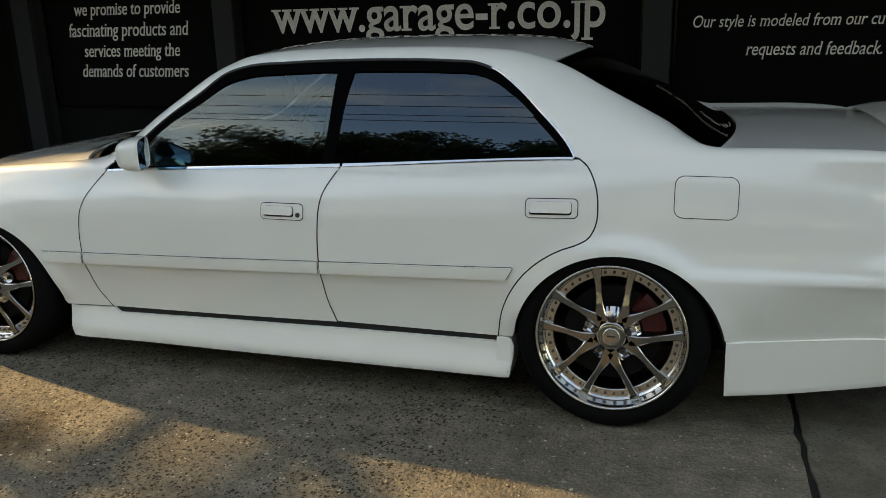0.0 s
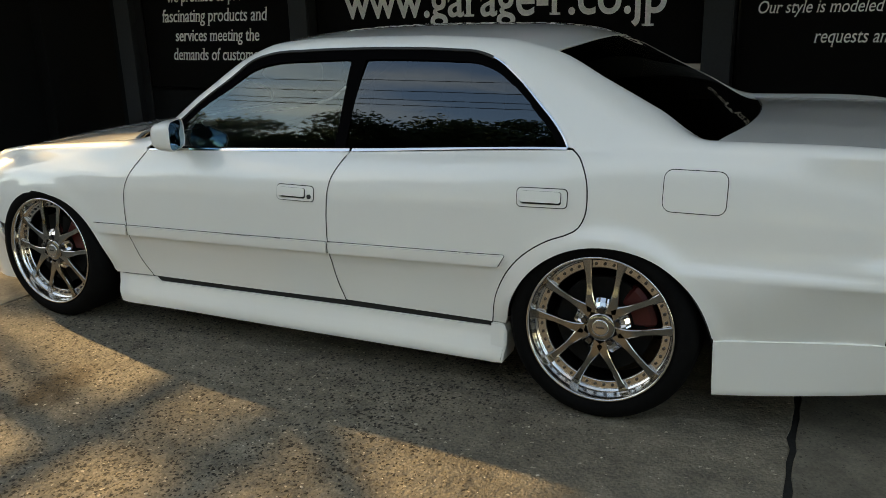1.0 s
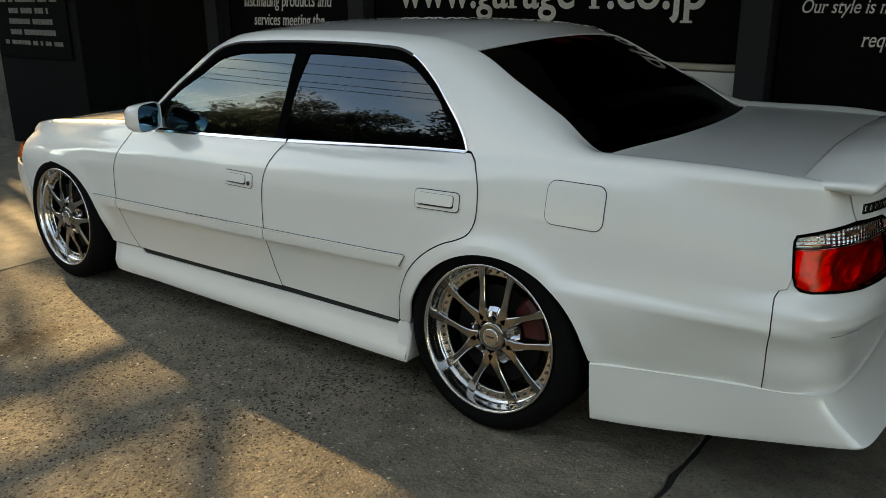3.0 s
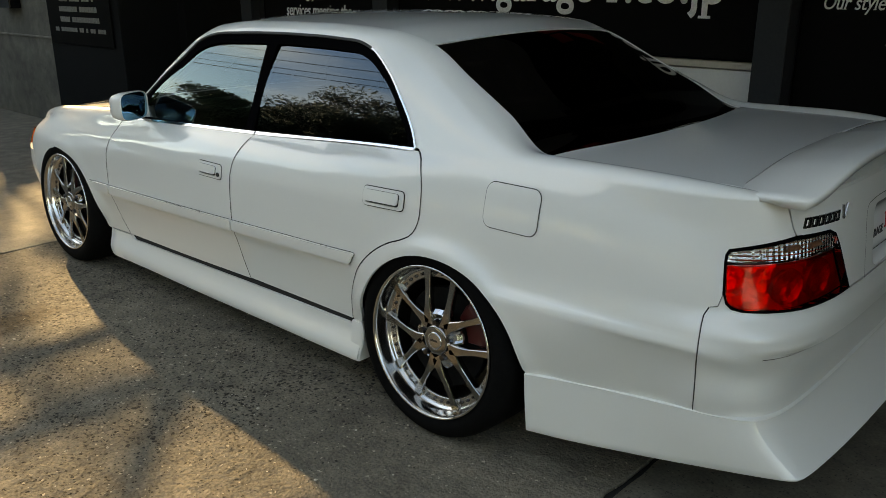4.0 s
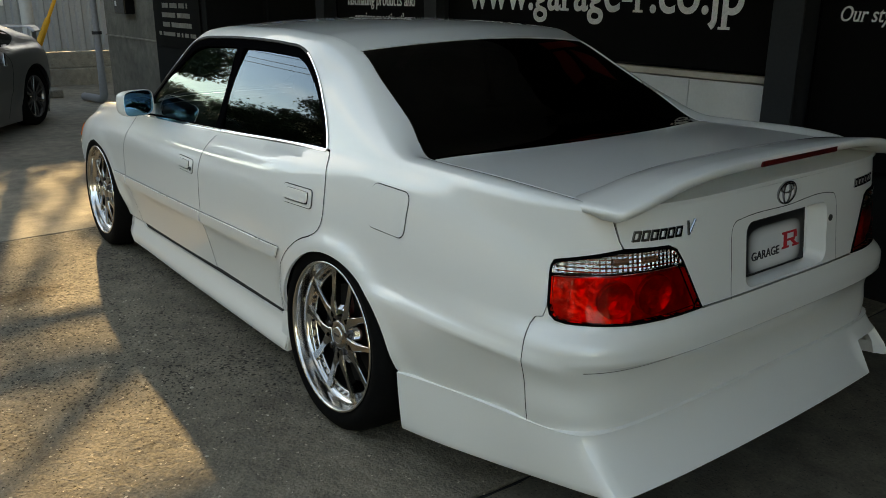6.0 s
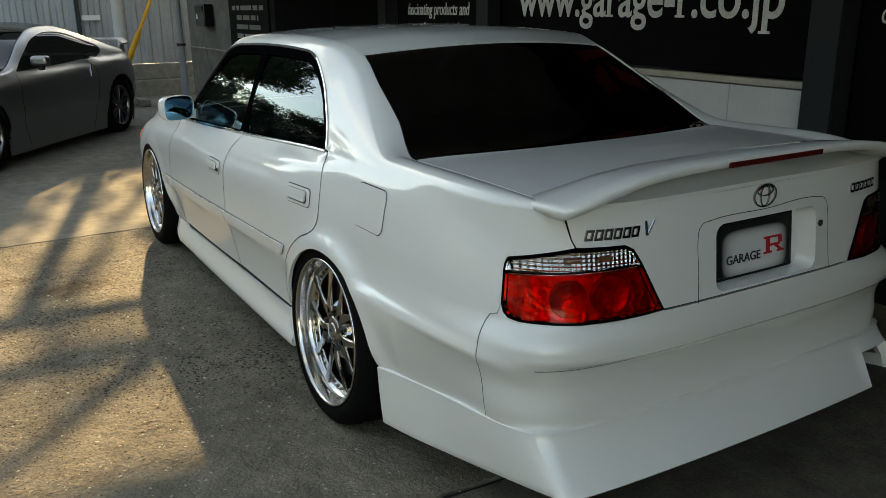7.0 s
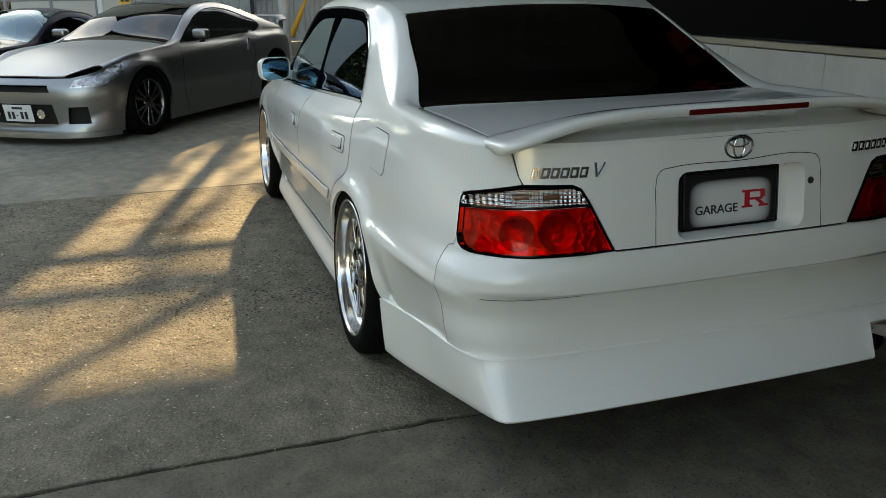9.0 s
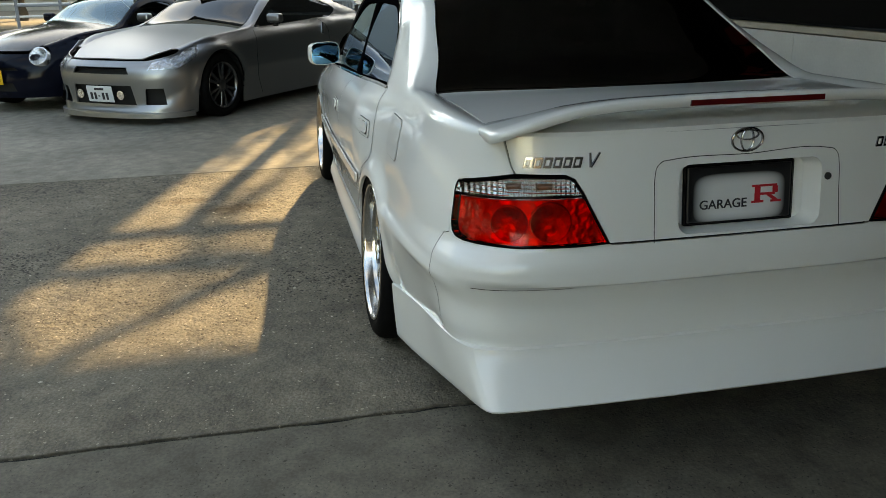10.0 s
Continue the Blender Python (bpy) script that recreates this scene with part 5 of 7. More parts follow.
def tail_lamp(mir):
    t = (lambda pts: [(2 * S1 - s, z) for s, z in pts]) if mir else (lambda pts: pts)
    dense = resample(tail, 0.012)
    dense = shrink(dense, 0.0075)
    cut = lambda s: lamp_split(0.776, 0.795, s)
    red = [tuple(p) for p in dense if p[1] < cut(p[0]) - 0.001]
    top_ = [tuple(p) for p in dense if p[1] > cut(p[0]) + 0.001]

    def ordered(pts, upper):
        c = np.mean(pts, axis=0)
        pts = sorted(pts, key=lambda p: math.atan2(p[1] - c[1], (p[0] - c[0]) * 0.4))
        return pts

    body = panel("tail_lamp", low, t(tail), TRIM, car, gap=0.0, lift=-0.020, depth=0.0, label="rear lamp with red and clear lens")
    panel("reflector", low, t(ordered(red, False)), BOWL, body, gap=0.0, lift=-0.017, depth=0.0)
    panel("reflector", low, t(ordered(top_, True)), RIBS, body, gap=0.0, lift=-0.010, depth=0.012)
    for y, z, r in ((-0.655, 0.716, 0.047), (-0.545, 0.722, 0.052)):
        s0 = sy(y)
        if mir:
            s0 = 2 * S1 - s0
        p, e = low([s0], [z])[0], low([s0 + 0.01], [z])[0]
        out = Vector((e[1] - p[1], p[0] - e[0], 0)).normalized()
        out = out if out.x > 0 else -out
        v, f = lathe([(0.0, -0.011), (r * 0.30, -0.0105), (r * 0.55, -0.009), (r * 0.80, -0.0055), (r * 0.96, -0.001), (r, 0.0), (r * 1.03, -0.002), (r * 1.05, -0.011)], 36, "Z")
        bowl = mesh_object("bowl", v, f, BULBBOWL, body, "round bright bowl behind the red lens", smooth=True)
        bowl.matrix_local = Matrix.Translation(Vector(p) - out * 0.006) @ out.to_track_quat("Z", "Y").to_matrix().to_4x4()
        v, f = lathe([(0.0, -0.003), (0.006, -0.004), (0.009, -0.007), (0.009, -0.011)], 16, "Z")
        bulb = mesh_object("bulb", v, f, NUT, body, smooth=True)
        bulb.matrix_local = bowl.matrix_local
    for y in (-0.640, -0.560):
        s0 = 2 * S1 - sy(y) if mir else sy(y)
        p, q = low([s0 - 0.021], [0.814])[0], low([s0 + 0.021], [0.816])[0]
        part("signal_bulb", rod((p[0] - 0.010, p[1], p[2]), (q[0] - 0.010, q[1], q[2]), 0.0085, n=14), BROWNBULB, body, "brownish bulb behind the clear lens", smooth=True, crease=50)
    panel("red_lens", low, t(ordered(red, False)), REDLENS, body, gap=0.0, lift=0.005, depth=0.016, label="red ribbed lens")
    panel("clear_lens", low, t(ordered(top_, True)), CLEARLENS, body, gap=0.0, lift=0.005, depth=0.012, label="clear indicator lens")
    border = shrink(resample(t(tail), 0.012), 0.0)
    inner = shrink(border, 0.0050)
    panel("lamp_seal", low, [tuple(q) for q in border], FRAMEBLACK, body, holes=[[tuple(q) for q in inner]], gap=0.0, lift=0.004, depth=0.03, step=0.012, label="black rubber lamp surround")


tail_lamp(False)
tail_lamp(True)

# boot spoiler
ys = np.linspace(-0.700, 0.700, 57)
sp_lead = curve((0.0, 0.905), (0.45, 0.905), (0.60, 0.898), (0.712, 0.893))
sp_trail = curve((0.0, 1.126), (0.45, 1.122), (0.60, 1.112), (0.68, 1.095), (0.712, 1.075))
sp_top = curve((0.0, 1.040), (0.30, 1.036), (0.46, 1.024), (0.56, 1.003), (0.64, 0.978), (0.712, 0.957))
sp_front = curve((0.0, 1.010), (0.30, 1.005), (0.46, 0.993), (0.58, 0.972), (0.712, 0.951))
sp_under = curve((0.0, 0.997), (0.30, 0.994), (0.46, 0.984), (0.56, 0.958), (0.62, 0.944), (0.712, 0.940))
verts, faces = [], []
for y in ys:
    a = abs(y)
    xl, xt, zt, zf, zu = (float(c(a)[0]) for c in (sp_lead, sp_trail, sp_top, sp_front, sp_under))
    secs = [(xl, zf - 0.004), (xl + 0.012, zf + 0.002), (xl + 0.35 * (xt - xl), zf + 0.55 * (zt - zf)), (xl + 0.7 * (xt - xl), zf + 0.85 * (zt - zf)), (xt - 0.006, zt), (xt, zt - 0.004), (xt - 0.004, zt - 0.024), (xt - 0.05, min(zt - 0.026, zu + 0.006)), (xl + 0.55 * (xt - xl), zu), (xl + 0.03, min(zf - 0.008, zu))]
    verts += [(x, y, z) for x, z in secs]
k = 10
for i in range(len(ys) - 1):
    for j in range(k):
        faces.append((i * k + j, i * k + (j + 1) % k, (i + 1) * k + (j + 1) % k, (i + 1) * k + j))
faces += [tuple(range(k))[::-1], tuple((len(ys) - 1) * k + j for j in range(k))]
wing_ob = mesh_object("boot_spoiler", verts, [f[::-1] for f in faces], PAINT, car, "white boot spoiler with a red stop lamp", smooth=True)
bml = box(1.114, 1.1275, -0.19, 0.19, 1.014, 1.0290, 0.001)
part("stop_lamp", bml, material("dark_red_lens", (0.10, 0.006, 0.006), rough=0.15, coat=1.0), wing_ob, "narrow dark red stop lamp")

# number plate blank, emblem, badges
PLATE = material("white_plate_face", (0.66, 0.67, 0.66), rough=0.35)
def dark_edged_plate(name, half_y, half_z):
    """A pale plate whose colour darkens to black towards its border."""
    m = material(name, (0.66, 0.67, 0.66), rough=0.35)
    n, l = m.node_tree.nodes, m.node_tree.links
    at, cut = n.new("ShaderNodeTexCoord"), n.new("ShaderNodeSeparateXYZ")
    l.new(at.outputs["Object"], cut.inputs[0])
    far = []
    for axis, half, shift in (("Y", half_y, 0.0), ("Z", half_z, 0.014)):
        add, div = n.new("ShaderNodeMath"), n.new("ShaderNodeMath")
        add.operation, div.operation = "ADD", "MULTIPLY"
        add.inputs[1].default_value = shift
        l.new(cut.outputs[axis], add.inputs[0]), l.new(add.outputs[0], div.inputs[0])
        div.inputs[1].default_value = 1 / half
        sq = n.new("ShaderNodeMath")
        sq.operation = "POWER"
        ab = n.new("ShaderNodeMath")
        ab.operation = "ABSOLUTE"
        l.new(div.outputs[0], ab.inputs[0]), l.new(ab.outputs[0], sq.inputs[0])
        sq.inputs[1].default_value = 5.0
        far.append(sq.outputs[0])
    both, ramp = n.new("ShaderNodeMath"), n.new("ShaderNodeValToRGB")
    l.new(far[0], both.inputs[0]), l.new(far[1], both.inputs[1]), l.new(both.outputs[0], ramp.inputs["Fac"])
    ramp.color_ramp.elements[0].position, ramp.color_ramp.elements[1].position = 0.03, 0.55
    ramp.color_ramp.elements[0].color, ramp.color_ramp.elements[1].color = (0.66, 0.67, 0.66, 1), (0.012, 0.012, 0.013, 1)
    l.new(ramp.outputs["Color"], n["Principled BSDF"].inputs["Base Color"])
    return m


DARKEDGED = dark_edged_plate("dark_edged_show_plate", 0.155, 0.078)
PLATE_INK = material("dark_plate_ink", (0.02, 0.02, 0.025), rough=0.5)
PLATE_RED = material("red_plate_print", (0.55, 0.02, 0.03), rough=0.45)
plate = empty("show_plate", pose(1.076, 0.0, 0.766, 0, -6, 0))
plate.parent = car
part("plate_frame", box(-0.006, 0.002, -0.165, 0.165, -0.083, 0.083, 0.006), TRIM, plate)
part("plate_face", box(0.0, 0.0045, -0.155, 0.155, -0.075, 0.075, 0.004), DARKEDGED, plate, "pale plate that darkens to black at its border")


def plate_text(text, y0, y1, z, mat, sizez, bold, parent, x):
    ob = lettering(text, y0, y1, z, mat, parent, bold=bold, sizez=sizez)
    for v in ob.data.vertices:
        v.co = (x - v.co.y * 0.4, v.co.x, v.co.z)
    return ob


def tail_point(y, z, out=0.0):
    p = low([sy(y)], [z])[0]
    return Vector((p[0] + out, p[1], p[2]))


em = bmesh.new()
for ry, rz, cz, w in ((0.0445, 0.031, 0.0, 0.0062), (0.0175, 0.029, 0.0, 0.0045), (0.031, 0.0125, 0.0125, 0.0045)):
    n, m = 40, 8
    ring = []
    for i in range(n):
        a = 2 * math.pi * i / n
        ring.append([em.verts.new((math.cos(2 * math.pi * j / m) * 0.004, (ry + math.sin(2 * math.pi * j / m) * w * 0.5) * math.cos(a), cz + (rz + math.sin(2 * math.pi * j / m) * w * 0.5) * math.sin(a))) for j in range(m)])
    for i in range(n):
        for j in range(m):
            em.faces.new((ring[i][j], ring[i][(j + 1) % m], ring[(i + 1) % n][(j + 1) % m], ring[(i + 1) % n][j]))
em.transform(Matrix.Translation(tail_point(-0.006, 0.915, 0.003)))
part("boot_emblem", em, DARKCHROME, car, "chrome oval emblem", smooth=True)


def badge(name, y0, z0, w, h):
    """A raised slanted chrome block standing in for one sign of a badge."""
    bm = bmesh.new()
    pts = [(0, 0), (w, 0), (w + 0.25 * h, h), (0.25 * h, h)]
    rim = [(w * 0.26, h * 0.22), (w * 0.78, h * 0.22), (w * 0.78 + 0.14 * h, h * 0.78), (w * 0.26 + 0.14 * h, h * 0.78)]
    rings = [[bm.verts.new(tail_point(y0 + a, z0 + c, out)) for a, c in line] for line, out in ((pts, 0.0), (pts, 0.004), (rim, 0.004), (rim, 0.0))]
    for r, q in zip(rings[:-1], rings[1:]):
        for i in range(4):
            bm.faces.new((r[i], r[(i + 1) % 4], q[(i + 1) % 4], q[i]))
    return part(name, bm, DARKCHROME, car, "slanted chrome badge block")


for k in range(6):
    badge("badge_block", -0.622 + k * 0.0262, 0.866, 0.021, 0.027)
    badge("badge_block", 0.392 + k * 0.0262, 0.873, 0.021, 0.027)
for a0, a1 in ((0.0, 0.012), (0.026, 0.012)):
    p, q = tail_point(-0.455 + a0 + 0.010, 0.903, 0.003), tail_point(-0.455 + a1, 0.866, 0.003)
    part("badge_stroke", rod(p, q, 0.0035, n=6), DARKCHROME, car, "chrome badge stroke")
lk = tail_point(0.243, 0.803)
part("boot_lock", rod(lk - Vector((0.01, 0, 0)), lk + Vector((0.003, 0, 0)), 0.010, n=16), DASH, car, "round black boot lock")
groove = np.array(spline([(sy(y), z) for y, z in ((-0.2655, 0.658), (-0.2658, 0.76), (-0.266, 0.832), (-0.261, 0.856), (-0.246, 0.870), (-0.222, 0.8735), (0.0, 0.8775), (0.235, 0.8805), (0.258, 0.876), (0.272, 0.860), (0.276, 0.838), (0.280, 0.76), (0.287, 0.662))], 0.01))
slope = np.gradient(groove, axis=0)
slope /= np.linalg.norm(slope, axis=1)[:, None]
across = np.stack([-slope[:, 1], slope[:, 0]], 1) * 0.0011
panel("recess_seam", low, [tuple(q) for q in groove + across] + [tuple(q) for q in (groove - across)[::-1]], INNER, car, gap=0, lift=0.0012, depth=0, step=0.02)

# exhaust
v, f = tube([(0.6, 0.66, 0.205), (0.9, 0.66, 0.205), (1.03, 0.66, 0.205)], 0.045, 20)
mesh_object("exhaust_pipe", v, f[:-1], CHROME, car, "steel exhaust tail pipe", smooth=True)


# door mirrors
def rounded_ring(x, hy, hz, k, n=40, cz=-0.003):
    """A rounded rectangle across x."""
    out = []
    for i in range(n):
        a = 2 * math.pi * i / n
        c, q = math.cos(a), math.sin(a)
        out.append((x, k * hy * math.copysign(abs(c) ** 0.5, c), cz + k * hz * math.copysign(abs(q) ** 0.5, q)))
    return out


def loft(name, rings, mat, parent, label="", closed=(True, True)):
    n = len(rings[0])
    verts = [p for r in rings for p in r]
    faces = [(i * n + k, i * n + (k + 1) % n, (i + 1) * n + (k + 1) % n, (i + 1) * n + k) for i in range(len(rings) - 1) for k in range(n)]
    if closed[0]:
        faces.append(tuple(range(n))[::-1])
    if closed[1]:
        faces.append(tuple((len(rings) - 1) * n + k for k in range(n)))
    bm = bmesh.new()
    vs = [bm.verts.new(p) for p in verts]
    for f in faces:
        bm.faces.new([vs[q] for q in f])
    return part(name, bm, mat, parent, label, smooth=True, crease=50)


def door_mirror(sg):
    m = empty("door_mirror", pose(-1.860, sg * 0.890, 0.932, 0, 0, sg * -23))
    m.parent = car
    hy, hz = 0.094, 0.064
    loft("mirror_shell", [rounded_ring(x, hy, hz, k) for x, k in ((-0.056, 0.25), (-0.053, 0.48), (-0.043, 0.70), (-0.026, 0.86), (0.0, 0.965), (0.026, 1.0), (0.040, 0.985), (0.043, 0.965), (0.043, 0.945), (0.037, 0.935))], PAINT, m, closed=(True, False))
    loft("mirror_glass", [rounded_ring(x, hy, hz, k) for x, k in ((0.034, 0.935), (0.0385, 0.935), (0.0395, 0.92))], MIRROR, m, "blue tinted mirror glass")
    arm = bmesh.new()
    vs = [arm.verts.new(p) for p in ((-0.045, sg * -0.05, -0.058), (0.022, sg * -0.05, -0.058), (-0.055, sg * -0.135, -0.075), (0.045, sg * -0.135, -0.075), (-0.035, sg * -0.05, -0.02), (0.015, sg * -0.05, -0.02), (-0.05, sg * -0.14, -0.035), (0.03, sg * -0.145, -0.02))]
    bmesh.ops.convex_hull(arm, input=vs)
    part("mirror_arm", arm, PAINT, m)


door_mirror(-1)
door_mirror(1)

# cabin
part("cabin_floor", box(-2.2, 0.3, -0.68, 0.68, 0.24, 0.30, 0.02), CLOTH, car)
part("parcel_shelf", box(-0.10, 0.38, -0.60, 0.60, 0.90, 0.93, 0.01), CLOTH, car)
part("dashboard", box(-2.18, -1.80, -0.66, 0.66, 0.55, 0.88, 0.06, 4), DASH, car, smooth=True)


def seat(x, y, w):
    m = empty("seat", pose(x, y, 0.0))
    m.parent = car
    part("cushion", box(-0.25, 0.25, -w, w, 0.36, 0.50, 0.05, 3), CLOTH, m, smooth=True)
    b = box(-0.07, 0.07, -w, w, 0.0, 0.56, 0.06, 3)
    b.transform(pose(0.24, 0, 0.46, 0, 18, 0))
    part("backrest", b, CLOTH, m, smooth=True)
    return m


def headrest(m, y):
    b = box(-0.05, 0.05, -0.13, 0.13, 0.0, 0.17, 0.045, 4)
    b.transform(pose(0.425, y, 1.02, 0, 14, 0))
    part("headrest", b, CLOTH, m, smooth=True)


for y in (-0.36, 0.36):
    headrest(seat(-1.35, y, 0.25), 0)
bench = seat(-0.66, 0.0, 0.60)
for y in (-0.36, 0.36):
    headrest(bench, y)
v, f = lathe([(0.175, 0.012), (0.187, 0.0), (0.175, -0.012), (0.163, 0.0)], 40, closed=True)
sw = mesh_object("steering_wheel", v, f, DASH, car, smooth=True)
sw.matrix_local = pose(-1.70, 0.36, 0.86, 0, 0, 90) @ pose(0, 0, 0, 25, 0, 0)


# ---- garage end, canopy, yard ----
tagged(part("wall_east", box(-7.40, -5.83, 1.15, 3.6, -0.03, 6.4, 0.01), DARKWALL), "charcoal painted end pier of the garage", "wall", kind="structure")
tagged(part("wall_pier", box(-9.40, -7.404, 1.17, 3.6, -0.03, 6.4, 0.02), concrete("stained_cast_concrete", 0.17, (1.0, 0.96, 0.82), 0.35)), "bare weathered concrete pier with water stains", "wall", kind="structure")
tagged(part("trim", box(-9.41, -7.42, 1.155, 1.1695, 0.90, 0.92, 0.004), CONCRETE_WALL), "narrow concrete ledge across the pier", "trim", kind="structure")
tagged(part("wall_return", box(-5.826, -5.70, 1.75, 2.9, -0.03, 3.0, 0.01), DARKWALL), "charcoal jamb of the dark garage opening", "wall", kind="structure")
tagged(part("wall_back", box(-5.7, 9.0, 5.8, 6.0, -0.03, 4.4), DARKWALL), "dark back wall inside the garage", "wall", kind="structure")
# Unseen wall, added to block sky light on the coupe's side.
tagged(part("added_wall_alley", box(-12.3, -9.404, 4.22, 4.45, -0.03, 6.4, 0.01), DARKWALL), "unseen dark wall added to keep sky light off the coupe", "wall", kind="structure")
CANOPY = material("grey_canopy_sheet", (0.38, 0.38, 0.37), rough=0.7, grain=0.15, size=20, stain=0.3)
canopy = tagged(empty("ceiling"), "grey steel canopy over the forecourt", "canopy", kind="structure")
EAVE = -1.25
roof_bm = box(-7.5, 8.5, EAVE, 6.0, 3.12, 3.22)
part("deck_sheet", roof_bm, CANOPY, canopy)
part("fascia", box(-7.52, 8.52, EAVE - 0.08, EAVE - 0.004, 2.98, 3.42, 0.01), GREYSTEEL, canopy)
# Unseen wall, added to cut the light reaching the saloon's rear.
tagged(part("added_wall_west", box(8.3, 8.5, -3.6, 1.9, -0.03, 3.1), CONCRETE_WALL), "unseen bare concrete wall added to dim light behind the saloon", "wall", kind="structure")
part("fascia", box(-7.58, -7.504, EAVE, 6.0, 3.01, 3.42, 0.01), GREYSTEEL, canopy)
# lattice girder hung under the open end
for z in (2.344, 2.584):
    part("girder_chord", box(-7.57, -7.51, EAVE, 1.12, z - 0.034, z + 0.034, 0.004), GREYSTEEL, canopy)
for a, b in (((0.42, 2.60), (-0.28, 3.02)), ((1.10, 3.02), (0.42, 2.60)), ((-0.98, 2.60), (-0.28, 3.02)), ((0.80, 2.344), (0.80, 2.584)), ((-1.0, 2.344), (-1.0, 2.584))):
    part("girder_brace", rod((-7.54, a[0], a[1]), (-7.54, b[0], b[1]), 0.036, n=8), GREYSTEEL, canopy)
for x in (-7.0, -4.9, -2.4, 0.1, 2.6, 5.1, 7.6):
    part("beam", box(x - 0.06, x + 0.06, EAVE, 1.9, 2.98, 3.116, 0.004), GREYSTEEL, canopy)

name_board = tagged(empty("sign_board", pose(-6.62, 1.15, 0)), "black notice board with small dull lettering on the pier", "sign")
part("board", box(-0.70, 0.66, -0.022, -0.004, 0.87, 2.4, 0.004), BLACKSIGN, name_board)
rnd = random.Random(8)
for z, a, b, h in ((1.62, -0.25, 0.1, 0.10), (1.42, -0.55, 0.55, 0.05), (1.315, -0.4, 0.35, 0.05), (1.215, -0.42, 0.40, 0.05), (1.115, -0.42, 0.40, 0.05), (1.015, -0.56, 0.52, 0.04)):
    x = a
    while x < b:
        w = rnd.uniform(0.025, 0.05)
        part("letter_bar", box(x, x + w, -0.027, -0.0225, z - h / 2, z + h / 2), DIMLETTER, name_board)
        x += w + (0.012 if rnd.random() < 0.8 else 0.06)

postbox = tagged(empty("letter_box", pose(-8.30, 1.17, 1.20)), "black metal letter box fixed to the concrete pier", "letter box")
part("body", box(-0.2, 0.2, -0.13, -0.002, 0.0, 0.27, 0.012), TRIM, postbox)
part("flap", box(-0.17, 0.17, -0.142, -0.1305, 0.19, 0.25, 0.004), DASH, postbox)
part("label_card", box(-0.15, -0.09, -0.134, -0.1305, 0.09, 0.15), PLATE, postbox)

pipe = tagged(empty("drain_pipe", pose(-9.47, 1.06, FLOOR)), "grey plastic drain pipe with an elbow at the ground", "pipe")
v, f = tube([(0, 0, 3.0), (0, 0, 0.14), (-0.02, -0.01, 0.085), (-0.07, -0.02, 0.06), (-0.62, -0.1, 0.055)], 0.055, 16)
mesh_object("downpipe", v, f, PIPE, pipe, smooth=True)
for z in (0.95, 2.2):
    vv, ff = lathe([(0.057, z - 0.02), (0.063, z - 0.02), (0.063, z + 0.02), (0.057, z + 0.02)], 20, "Z", True)
    mesh_object("bracket", vv, ff, GREYSTEEL, pipe)

# corrugated fence on a block plinth
fence = tagged(empty("fence", pose(-12.4, 0, 0)), "pale corrugated metal fence on a concrete plinth", "fence")
verts, faces = [], []
n = 0
y = -1.95
prof = [(0.0, 0.0), (0.07, 0.0), (0.095, 0.035), (0.165, 0.035), (0.19, 0.0)]
while y < 4.2:
    for dy, dx in prof[:-1]:
        verts += [(dx, y + dy, 0.52), (dx, y + dy, 2.75)]
    y += 0.19
m = len(verts) // 2
faces = [(2 * i, 2 * i + 2, 2 * i + 3, 2 * i + 1) for i in range(m - 1)]
mesh_object("corrugated_sheet", verts, faces, FENCE, fence)
for y in (-1.9, 0.15, 2.7):
    part("post", box(0.04, 0.10, y - 0.03, y + 0.03, 0.0, 2.8, 0.004), GREYSTEEL, fence)
part("tag_plate", box(0.105, 0.11, 0.2, 0.48, 1.25, 1.33), PLATE, fence)
part("plinth", box(-0.12, 0.10, -1.95, 4.2, 0.26, 0.515, 0.01), CONCRETE_WALL, fence)
part("footing", box(-0.2, 0.18, -1.95, 4.2, -0.03, 0.256, 0.02), CONCRETE_WALL, fence)
notice = tagged(empty("warning_sign", pose(-12.26, -1.94, 0)), "white and yellow warning sign with a red cross", "sign")
part("sign_plate", box(0.0, 0.006, -0.095, 0.095, 1.37, 1.60, 0.002), PLATE, notice, "white plate")
part("sign_plate", box(0.0, 0.006, -0.095, 0.095, 1.10, 1.366, 0.002), YELLOW, notice, "yellow plate")
for a in (-1, 1):
    part("cross_stroke", rod((0.008, -0.055, 1.485 - 0.07 * a), (0.008, 0.055, 1.485 + 0.07 * a), 0.008, n=6), PLATE_RED, notice, "red stroke of the cross")
for z, y0, y1 in ((1.325, -0.07, -0.02), (1.325, 0.0, 0.06), (1.27, -0.07, -0.02), (1.27, 0.0, 0.06), (1.19, -0.06, -0.01), (1.16, 0.02, 0.07)):
    part("sign_bar", box(0.0062, 0.009, y0, y1, z - 0.018, z + 0.018), PLATE_INK, notice)
stake = tagged(empty("marker_post", pose(-12.1, -2.32, 0)), "slim white painted steel post by the fence end", "post")
part("shaft", rod((0, 0, -0.02), (0, 0, 3.2), 0.05, 0.05, 16), PLATE, stake, smooth=True)
gate = tagged(empty("metal_gate", pose(-13.2, -3.9, 0)), "grey tubular metal gate standing open beside the fence", "gate")
for z in (0.12, 0.55, 0.98, 1.30):
    part("gate_rail", rod((0, -1.45, z), (0, 1.45, z), 0.024, n=10), PIPE, gate)
for y in (-1.45, -0.72, 0.0, 0.72, 1.45):
    part("gate_upright", rod((0, y, -0.02), (0, y, 1.32), 0.028, n=10), PIPE, gate)
